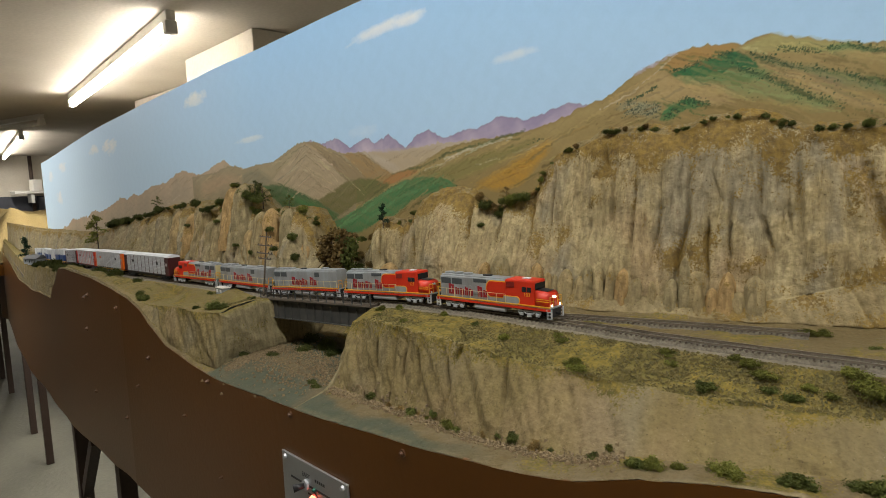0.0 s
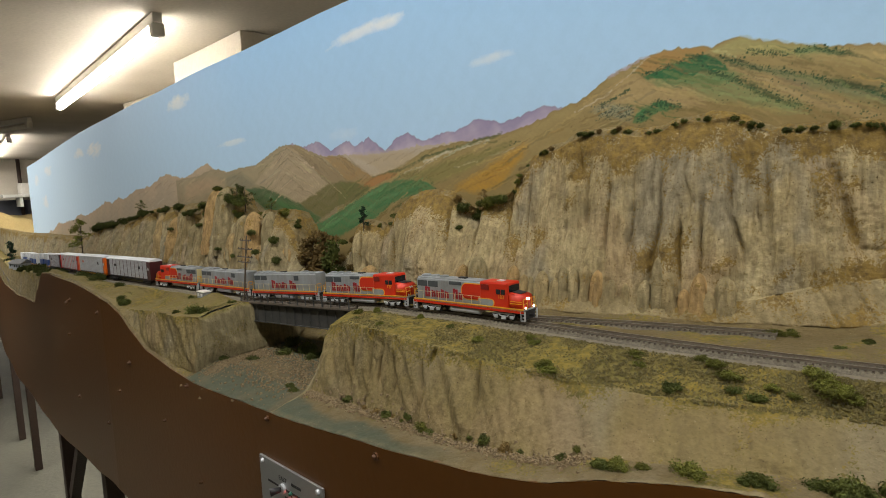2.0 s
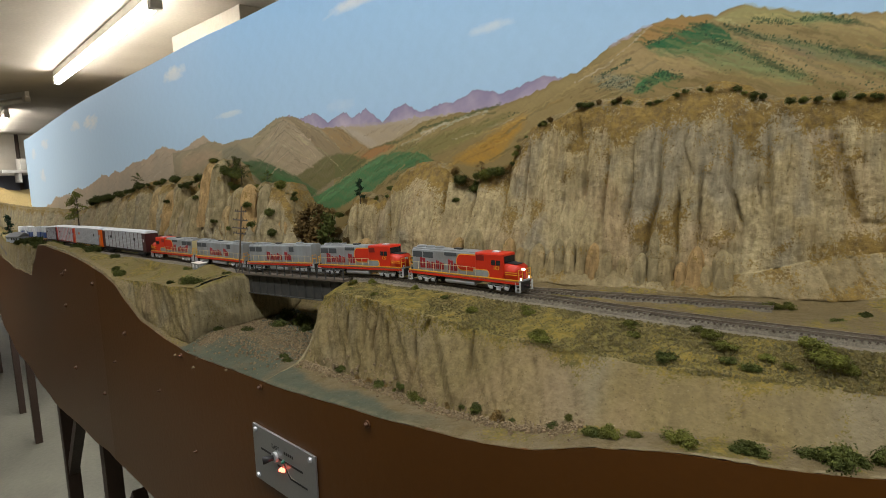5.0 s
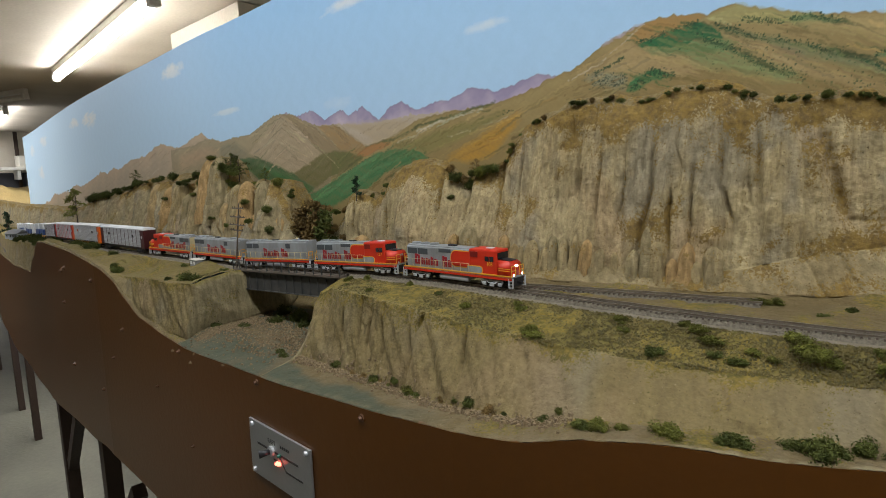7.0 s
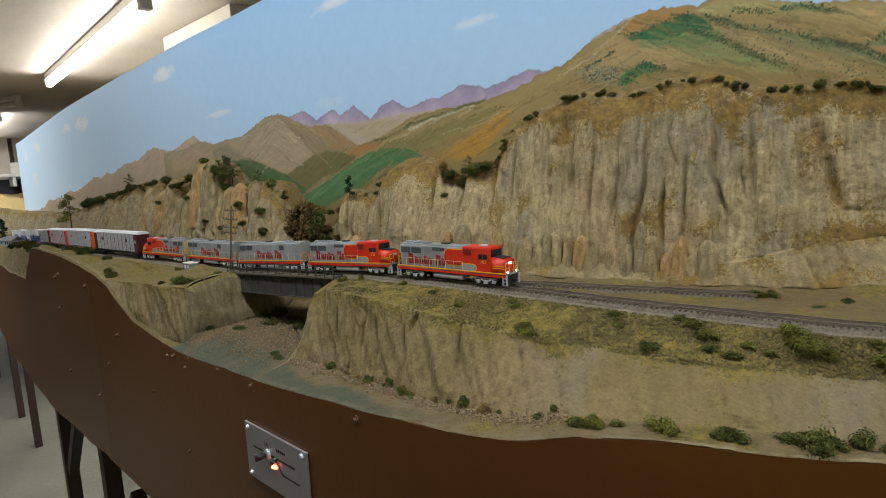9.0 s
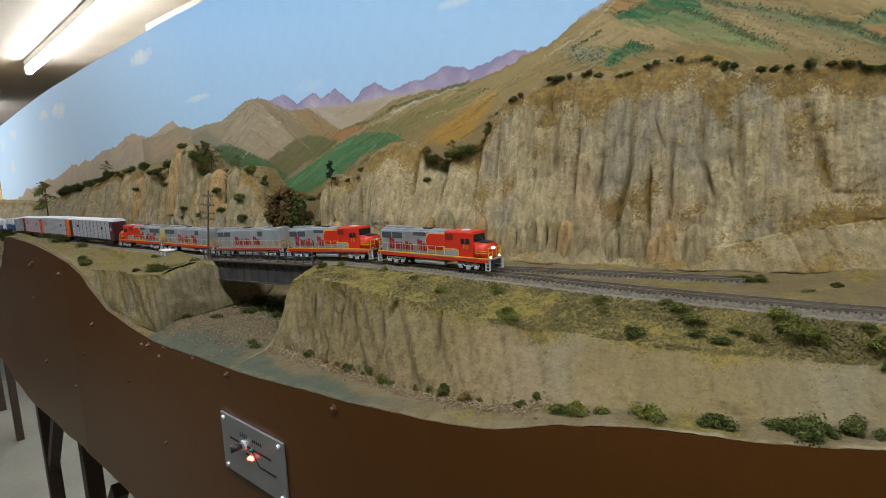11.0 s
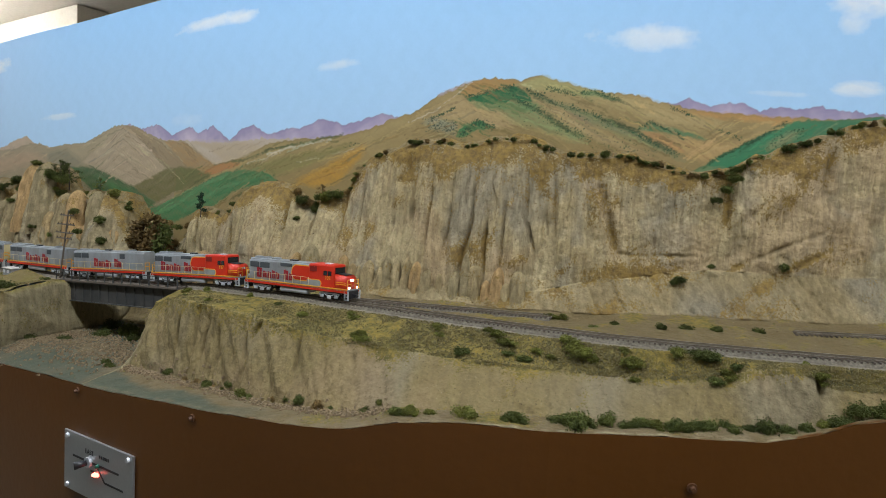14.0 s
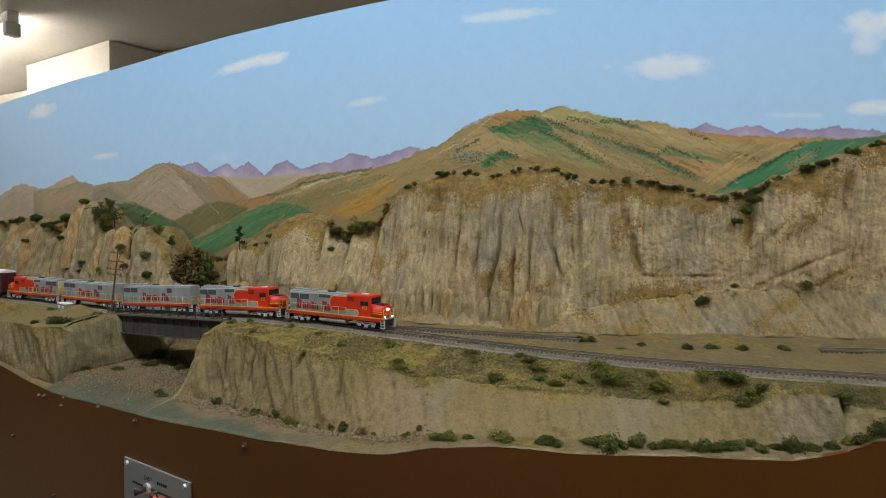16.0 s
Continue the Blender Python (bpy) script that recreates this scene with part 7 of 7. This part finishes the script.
# ---- loose rock ----


def rock_column(x, y, z, h, w, lean=0.0, label="tall narrow plaster rock leaning on the cliff's foot"):
    """A fluted upright slab, blunt at the top, weathered by noise."""
    bm = bmesh.new()
    rings, sides = 22, 28
    rows = []
    for i in range(rings + 1):
        f = i / rings
        taper = (1 - 0.38 * f ** 1.6) * math.sqrt(max(0.03, 1 - max(0, (f - 0.80) / 0.20) ** 2))
        row = []
        for j in range(sides):
            a = 2 * math.pi * j / sides
            r = w * taper * (1 + 0.40 * noise.noise((x * 60 + math.cos(a) * 1.6, math.sin(a) * 1.6 + 9 * x, f * 1.6)) + 0.16 * noise.noise((x * 90 + math.cos(a) * 5, math.sin(a) * 5, f * 5)) - 0.22 * max(0, 0.22 - abs(noise.noise((x * 70 + math.cos(a) * 3.5, math.sin(a) * 3.5, f * 1.2)))))
            row.append(bm.verts.new((r * math.cos(a) + lean * f * h, 0.75 * r * math.sin(a) + 0.16 * f * h, f * h - 0.002)))
        rows.append(row)
    for i in range(rings):
        for j in range(sides):
            bm.faces.new((rows[i][j], rows[i][(j + 1) % sides], rows[i + 1][(j + 1) % sides], rows[i + 1][j]))
    bm.faces.new(rows[-1])
    bmesh.ops.scale(bm, vec=(SCALE, SCALE, SCALE), verts=bm.verts)
    ob = part("rock", bm, EARTH, None, "", True)
    tint = random.Random(int(x * 1e4)).choice(((1.0, 1.0, 1.0), (1.12, 1.04, 0.98), (1.18, 1.0, 0.86), (0.86, 0.90, 0.96), (0.94, 0.96, 1.0)))
    tone = np.array([STONE * tint * (0.98 + 0.42 * noise.noise((v.co.x * 300 + x * 50, v.co.y * 300, v.co.z * 40))) for v in ob.data.vertices])
    ob.data.attributes.new("paint", "FLOAT_COLOR", "POINT").data.foreach_set("color", np.c_[np.clip(tone, 0.02, 0.9), np.ones(len(tone))].astype(np.float32).ravel())
    ob.data.attributes.new("turf", "FLOAT", "POINT").data.foreach_set("value", np.array([0.12 + 0.35 * noise.noise((v.co.x * 60 + x * 9, v.co.y * 60, v.co.z * 60)) for v in ob.data.vertices], np.float32))
    ob.data.attributes.new("rust", "FLOAT", "POINT").data.foreach_set("value", np.ones(len(tone), np.float32))
    ob.matrix_basis = along(x, y, z)
    return tagged(ob, label, "rock", "rocks at the cliff foot")


for x, top, w in ((-0.354, 1.414, 0.011), (-0.334, 1.425, 0.013), (-0.320, 1.395, 0.008), (-0.307, 1.400, 0.009), (-0.290, 1.416, 0.011), (-0.276, 1.407, 0.008), (-0.267, 1.405, 0.006), (-0.257, 1.412, 0.010), (-0.240, 1.405, 0.009), (-0.230, 1.418, 0.008), (-0.219, 1.416, 0.008), (-0.208, 1.420, 0.007),
                  (-0.196, 1.415, 0.008), (-0.183, 1.408, 0.008), (-0.166, 1.404, 0.005), (-0.147, 1.407, 0.009), (-0.135, 1.430, 0.0075), (-0.121, 1.417, 0.010), (-0.107, 1.400, 0.008), (-0.097, 1.415, 0.009), (-0.083, 1.398, 0.009), (-0.071, 1.412, 0.011)):
    rock_column(x, lerp([(-0.46, 0.489), (-0.3, 0.4985), (-0.1, 0.5085)], x), 1.358, top - 1.358, w, plant_rng.uniform(-0.05, 0.05))
for x, y, top, w in ((-0.560, 0.498, 1.392, 0.013), (-0.522, 0.500, 1.402, 0.021), (-0.389, 0.492, 1.391, 0.024), (-0.440, 0.494, 1.380, 0.018)):
    rock_column(x, y, 1.335, top - 1.335, w, 0.0, "broad low plaster rock at the cliff's foot")
for x, y, z, size in ((-0.503, 0.488, 1.372, 0.011), (-0.498, 0.486, 1.385, 0.008), (-0.424, 0.484, 1.368, 0.011), (-0.418, 0.486, 1.378, 0.009), (-0.404, 0.482, 1.366, 0.010), (-0.398, 0.486, 1.380, 0.008), (-0.366, 0.486, 1.368, 0.009), (-0.362, 0.488, 1.380, 0.007), (-0.540, 0.486, 1.366, 0.008), (-0.455, 0.482, 1.365, 0.007)):
    bush(x, y, size, None, z, 1.2, "dark green bush between the rocks at the cliff's foot")
for x, z, h, w in ((-0.905, 1.40, 0.120, 0.026), (-0.872, 1.38, 0.060, 0.020), (-0.835, 1.372, 0.098, 0.022), (-0.797, 1.372, 0.104, 0.024), (-0.756, 1.370, 0.106, 0.022), (-0.728, 1.368, 0.084, 0.018), (-0.945, 1.40, 0.118, 0.026), (-0.99, 1.372, 0.095, 0.026), (-0.70, 1.368, 0.055, 0.016), (-1.03, 1.372, 0.080, 0.022), (-0.925, 1.37, 0.06, 0.022),
                   (-1.075, 1.38, 0.095, 0.024), (-1.13, 1.375, 0.090, 0.028), (-0.815, 1.372, 0.045, 0.016), (-0.775, 1.372, 0.05, 0.016), (-1.19, 1.38, 0.09, 0.026)):
    rock_column(x, 0.487, z, h, w, plant_rng.uniform(-0.18, 0.06), "rounded tan plaster rock lobe on the cliff")
tagged(rock_column(-0.30, 0.484, 1.364, 0.016, 0.0035), "small white rock at the cliff's foot", "rock")
bpy.context.scene.objects[-1].data.materials[0] = material("white_plaster", (0.62, 0.58, 0.5), 0.9, second=(0.4, 0.35, 0.27), scale=200, amount=0.6, bump=0.1, bump_scale=600)


def scatter(name, count, spots, size, mat, label):
    """Loose stones too many to count, in one mesh."""
    rng = random.Random(len(name) + count)
    verts, faces = [], []
    for _ in range(count):
        x, y, z = spots(rng)
        c, s = place(x, y, z), rng.uniform(*size)
        b = len(verts)
        q = Matrix.Rotation(rng.uniform(0, 6.28), 3, "Z")
        for p in ((1, 0.2, -0.3), (-0.5, 0.9, -0.3), (-0.8, -0.7, -0.3), (0.6, 0.1, 0.6), (-0.3, 0.5, 0.8), (-0.4, -0.4, 0.5)):
            verts.append(c + q @ (Vector(p) * s * rng.uniform(0.8, 1.2)))
        faces += [(b + 3, b + 4, b + 5), (b, b + 1, b + 4, b + 3), (b + 1, b + 2, b + 5, b + 4), (b + 2, b, b + 3, b + 5)]
    return tagged(mesh_object(name, verts, faces, mat, None, False), label, "stones", "", "stuff")


GRAVEL = material("creek_gravel", (0.23, 0.17, 0.09), 0.95, second=(0.12, 0.085, 0.05), scale=350, amount=0.9, bump=0.1, bump_scale=900, detail=2)


def on_ground(x, y):
    return x, y, ground(x, y)


def near_bank(r):
    x = r.uniform(-0.47, -0.12)
    return on_ground(x, lerp(BASE_Y, x) + r.gauss(-0.005, 0.004))


def creek_side(r):
    x = r.uniform(-0.655, -0.47)
    return on_ground(x, r.gauss(0.375, 0.03))


def block_foot(r):
    x = r.gauss(-0.640, 0.008)
    return on_ground(x, r.uniform(0.30, 0.40))


scatter("bank_gravel", 1800, near_bank, (0.0008, 0.0024), GRAVEL, "tan gravel along the foot of the bank")
scatter("creek_gravel", 2200, creek_side, (0.0007, 0.0022), GRAVEL, "tan gravel strewn over the creek bed")
scatter("foot_gravel", 900, block_foot, (0.0008, 0.0022), GRAVEL, "tan gravel below the ledge")
tufts = material("grass_tufts", (0.155, 0.122, 0.040), 0.95, second=(0.080, 0.074, 0.026), scale=200, amount=0.9, bump=0.1, bump_scale=900)


def grass_top(r):
    x = r.uniform(-0.43, 0.5)
    a, b = lerp(CREST_Y, x) - 0.002, track_y(x) - 0.018
    return on_ground(x, r.uniform(a, b))


def ledge_top(r):
    x = r.uniform(-1.4, -0.68)
    return on_ground(x, r.uniform(0.325, max(0.335, track_y(x) - 0.02)))


scatter("turf", 16000, grass_top, (0.0004, 0.0012), tufts, "dry yellow-green turf on the bank")
scatter("turf", 7000, ledge_top, (0.0004, 0.0013), tufts, "dry yellow-green turf on the ledge")

# ---- line-side things ----
def telegraph_pole(x, y):
    ob = thing("telegraph_pole", along(x, y, ground(x, y)), "dark wooden telegraph pole with crossarms, leaning beside the track", "pole")
    h = 0.094 * SCALE
    tilt = 0.019
    part("post", rod((0, 0, -0.003), (tilt, 0, h), 0.0011, 8, 0.0008), TIE, ob)
    for k, (f, w) in enumerate(((0.93, 0.014), (0.80, 0.018), (0.68, 0.019), (0.60, 0.016))):
        arm = part("crossarm", box(tilt * f - w, tilt * f + w, -0.0016, -0.0006, h * f - 0.0007, h * f + 0.0007, 0.0001), TIE, ob)
        for dx in (-0.9, -0.5, 0.5, 0.9):
            part("insulator", rod((tilt * f + dx * w, -0.0011, h * f + 0.0006), (tilt * f + dx * w, -0.0011, h * f + 0.0020), 0.0004, 6), GLASS_DARK, arm)
    part("brace", rod((tilt * 0.6, -0.001, h * 0.6), (tilt * 0.93 + 0.008, -0.001, h * 0.92), 0.0003, 5), TIE, ob)
    return ob


telegraph_pole(-0.683, 0.394)


def signal_box(x, y):
    ob = thing("relay_cabinet", along(x, y, ground(x, y)), "small grey relay cabinet with white panels beside the track", "cabinet")
    part("body", box(-0.010, 0.010, -0.005, 0.005, -0.001, 0.0085, 0.0004), SILVER, ob)
    part("roof", box(-0.011, 0.011, -0.006, 0.006, 0.0085, 0.0095, 0.0003), WHITE_METAL, ob)
    for dx in (-0.006, 0.004):
        part("white_panel", box(dx - 0.0022, dx + 0.0022, -0.0054, -0.005, 0.003, 0.0068), WHITE_PAINT, ob)
    return ob


signal_box(-0.778, 0.376)


def cottage(x, y, z, s, label):
    ob = thing("model_house", along(x, y, z) @ Matrix.Rotation(0.4, 4, "Z"), label, "house", "model houses")
    w, d, h = 0.020 * s, 0.013 * s, 0.014 * s
    walls = part("wall", box(-w, w, -d, d, -0.002, h), paint("house_siding", (0.30, 0.33, 0.35), 0.8), ob)
    bm = bmesh.new()
    pts = [(-w * 1.1, -d * 1.2, h), (w * 1.1, -d * 1.2, h), (w * 1.1, d * 1.2, h), (-w * 1.1, d * 1.2, h), (-w * 1.1, 0, h * 1.7), (w * 1.1, 0, h * 1.7)]
    v = [bm.verts.new(p) for p in pts]
    for f in ((0, 1, 5, 4), (2, 3, 4, 5), (0, 4, 3), (1, 2, 5), (3, 2, 1, 0)):
        bm.faces.new([v[i] for i in f])
    part("roof", bm, paint("roof_grey", (0.12, 0.12, 0.12), 0.9), ob)
    for dx in (-0.5, 0.0, 0.5):
        part("window", box(w * dx - w * 0.12, w * dx + w * 0.12, -d - 0.0004, -d, h * 0.35, h * 0.75), GLASS_DARK, walls)
    return ob


cottage(-2.42, 0.318, ground(-2.42, 0.318), 1.25, "small grey model house with a dark roof")
cottage(-2.66, 0.318, ground(-2.66, 0.318), 1.1, "small grey model shed with a dark roof")

# ---- fascia fittings ----
BOLT = material("brown_bolt", (0.085, 0.034, 0.012), 0.45, 0.1, second=(0.13, 0.07, 0.035), scale=300, amount=0.4)


def bolt(x, z, r=0.0045):
    m = along(x, fascia_y(x) - 0.0062, z)
    bm = rod((0, 0.0005, 0), (0, -0.0012, 0), r * SCALE, 18)
    add_rod(bm, (0, -0.0012, 0), (0, -0.0034, 0), r * 0.62 * SCALE, 14, r * 0.4 * SCALE)
    ob = part("bolt", bm, BOLT, None)
    ob.matrix_basis = m
    return tagged(ob, "brown painted bolt head with a washer on the fascia", "bolt", "bolts on the fascia")


for x, z, r in ((-0.296, 1.283, 0.0048), (-0.460, 1.273, 0.0045), (-0.66, 1.262, 0.0045), (0.128, 1.285, 0.0050), (-0.88, 1.250, 0.005), (-1.023, 1.312, 0.006), (-1.252, 1.308, 0.006), (-1.290, 1.298, 0.006), (-1.292, 1.230, 0.006), (-1.258, 1.098, 0.006), (-1.018, 1.111, 0.005), (-0.641, 1.135, 0.003), (-0.75, 1.19, 0.003), (-0.94, 1.19, 0.003)):
    bolt(x, z, r * 0.72)

STEEL_PLATE = material("brushed_aluminium", (0.42, 0.43, 0.43), 0.38, 0.75, second=(0.33, 0.34, 0.34), scale=40, amount=0.5, bump=0.02, bump_scale=500, stretch=(0.1, 1, 1))
RED_GLOW = material("red_led", (0.8, 0.05, 0.03), 0.3, emit=(1.0, 0.10, 0.06), emit_strength=9.0)
GREEN_LED = material("green_led", (0.02, 0.12, 0.08), 0.3)


def control_panel(x0, x1, z0, z1):
    xm, zm = (x0 + x1) / 2, (z0 + z1) / 2
    w, h = (x1 - x0) / 2 * SCALE, (z1 - z0) / 2 * SCALE
    ob = thing("control_panel", along(xm, fascia_y(xm) - 0.0062, zm), "brushed aluminium switch panel with a track diagram and lit red lamps", "control panel")
    plate = part("plate", box(-w, w, -0.0022, 0, -h, h, 0.0004), STEEL_PLATE, ob)
    for sx in (-1, 1):
        for sz in (-1, 1):
            part("screw", rod((sx * w * 0.88, -0.002, sz * h * 0.84), (sx * w * 0.88, -0.0042, sz * h * 0.84), 0.0026, 14, 0.0018), TANK, plate, "bright round-headed screw")
    part("diagram_line", box(-w * 0.72, w * 0.62, -0.0025, -0.0022, h * 0.20, h * 0.27), BLACK, ob, "black painted track line")
    line = outline_plate([(-w * 0.10, h * 0.24), (-w * 0.05, h * 0.24), (w * 0.22, -h * 0.27), (w * 0.74, -h * 0.27), (w * 0.74, -h * 0.21), (w * 0.24, -h * 0.21), (-w * 0.01, h * 0.24)][1:], -0.0022, 0.0003)
    part("diagram_line", line, BLACK, ob, "thin black branch line")
    knob = rod((-w * 0.22, -0.002, h * 0.235), (-w * 0.22, -0.0045, h * 0.235), 0.0046, 16)
    part("toggle_nut", knob, TANK, ob, "bright toggle switch nut")
    part("toggle", rod((-w * 0.22, -0.0045, h * 0.235), (-w * 0.30, -0.013, h * 0.20), 0.0022, 12, 0.0036), BLACK, ob, "black toggle lever", True)
    for x, z, mat in ((w * 0.02, -h * 0.08, RED_GLOW), (-w * 0.05, -h * 0.10, RED_GLOW), (w * 0.04, h * 0.22, GREEN_LED)):
        part("lamp", rod((x, -0.002, z), (x, -0.0048, z), 0.0021, 12, 0.0012), mat, ob, "small lit red lamp" if mat is RED_GLOW else "small dark green lamp", True)
    number("EAST", 0.0058, Matrix.Translation((-w * 0.22, -0.0023, h * 0.55)) @ Matrix.Rotation(math.pi / 2, 4, "X"), BLACK, plate, "black lettering")
    for i in range(5):
        x = w * (0.06 + 0.062 * i)
        part("letter_bar", box(x, x + w * 0.042, -0.0024, -0.0022, h * 0.495, h * 0.595), BLACK, plate, "black unreadable lettering")
    part("letter_bar", box(-w * 0.18, -w * 0.06, -0.0024, -0.0022, -h * 0.07, 0), BLACK, plate, "black unreadable lettering")
    return ob


control_panel(-0.481, -0.365, 1.168, 1.229)


def trestle(x, y, brace=True):
    """A slim bench leg standing on the floor, with a knee brace up to the frame."""
    ob = thing("bench_leg", Matrix.Translation((x, y, 0)) @ Matrix.Rotation(-0.2, 4, "Z"), "dark-stained wooden bench leg with a diagonal brace" if brace else "slim dark-stained wooden bench leg", "bench leg", "legs of the benchwork")
    top = 1.26
    part("post", box(-0.026, 0.026, -0.019, 0.019, 0, top, 0.002), LEG, ob)
    if brace:
        b = bmesh.new()
        add_box(b, -0.016, 0.016, -0.014, 0.014, 0, 0.40, 0.001, Matrix.Translation((0.0, 0, 0.62)) @ Matrix.Rotation(0.8, 4, "Y"))
        part("brace", b, LEG, ob)
    return ob


for x, y, brace in ((-2.07, 0.63, True), (-1.50, 0.53, True), (-4.02, 1.11, True), (-4.65, 1.22, True), (-5.82, 1.42, False), (-6.38, 1.51, False)):
    trestle(x, y, brace)
solid("bench_frame", box(-6.5, -3.2, -0.03, 0.03, 1.255, 1.30, 0.002, Matrix.Translation((0, 0.44, 0)) @ Matrix.Rotation(-0.167, 4, "Z")), LEG, "dark wooden rail of the benchwork on its legs", "bench", "structure")
verts, faces = [], []
xs = [-4.4 + 0.1 * i for i in range(51)]
for x in xs:
    for y, z in ((0.29, 1.16), (0.56, 1.16), (0.56, 1.18), (0.29, 1.18)):
        verts.append(place(x, y, z))
for i in range(50):
    a, b = 4 * i, 4 * i + 4
    faces += [(a + k, b + k, b + (k + 1) % 4, a + (k + 1) % 4) for k in range(4)]
tagged(mesh_object("bench_top", verts, faces, LEG, None, False), "dark plywood benchwork under the scenery", "bench", "", "structure")

# ---- the far end of the room ----
def mound(x, y, z, rx, ry, h):
    verts, faces, cols = [], [], []
    n = 44
    for i in range(n + 1):
        for j in range(n + 1):
            u, v = 2 * i / n - 1, 2 * j / n - 1
            d = max(abs(u), abs(v))
            q = fbm(u * 2 + 3, v * 2, 1.0, 5)
            verts.append((x + u * rx, y + v * ry, z + h * max(0, min(1, (1.05 - d) * 2.2)) * (0.86 + 0.18 * q) - 0.02))
            cols.append(STONE * (0.85 + 0.3 * q) * (1, 0.95, 0.8))
    for i in range(n):
        for j in range(n):
            a = i * (n + 1) + j
            faces.append((a, a + n + 1, a + n + 2, a + 1))
    return tagged(mesh_object("scenery_hill", verts, faces, EARTH, None, True, np.array(cols)), "tan plaster scenery hill on a farther layout", "scenery hill", "", "structure")


mound(-5.5, 1.72, 1.16, 0.7, 0.62, 0.42)
solid("bench_far", box(-6.3, -4.75, 0.9, 2.5, 1.10, 1.17, 0.004), FASCIA, "brown benchwork of a farther layout", "bench", "structure")
for x in (-6.2, -4.85):
    for y in (1.0, 2.4):
        solid("bench_leg", box(x - 0.02, x + 0.02, y - 0.02, y + 0.02, 0, 1.10, 0.002), LEG, "dark wooden leg of the farther bench", "bench leg", "", "legs of the farther bench")
DADO = material("grey_dado", (0.075, 0.08, 0.095), 0.8, second=(0.05, 0.05, 0.06), scale=4, amount=0.6)
solid("wall_far_dado", box(-12.06, -12.0, -2.6, 5.2, 0, 1.68), DADO, "dark grey lower wall far off", "wall", "structure")
solid("wall_far_upper", box(-12.10, -12.04, -2.6, 5.2, 1.68, CEIL - 0.003), WALL, "pale upper wall far off", "wall", "structure")
pipe = bmesh.new()
add_rod(pipe, (-11.9, 3.62, 1.2), (-11.9, 3.62, 2.37), 0.03, 12)
solid("wall_pipe", pipe, LEG, "dark upright pipe on the far wall", "pipe", "", "", True)
bracket = thing("wall_unit", Matrix.Translation((-11.8, 3.55, 1.72)), "white wall bracket and box on the far wall", "wall unit")
part("shelf", box(-0.12, 0.12, -0.26, 0.30, 0.0, 0.05, 0.006), WHITE_METAL, bracket)
part("housing", box(-0.10, 0.10, 0.02, 0.16, 0.05, 0.24, 0.01), WHITE_METAL, bracket)
part("support", box(-0.10, 0.10, -0.02, 0.03, -0.16, 0.0, 0.006), WHITE_METAL, bracket)
cabinet = thing("metal_cabinet", Matrix.Translation((-11.5, 4.15, 0)), "black metal cabinet against the far wall", "cabinet")
part("body", box(-0.3, 0.3, -0.5, 0.5, 0, 1.66, 0.01), BLACK, cabinet)
part("door", box(0.3, 0.312, -0.49, -0.01, 0.06, 1.62, 0.004), BLACK, cabinet)
part("door", box(0.3, 0.312, 0.01, 0.49, 0.06, 1.62, 0.004), BLACK, cabinet)
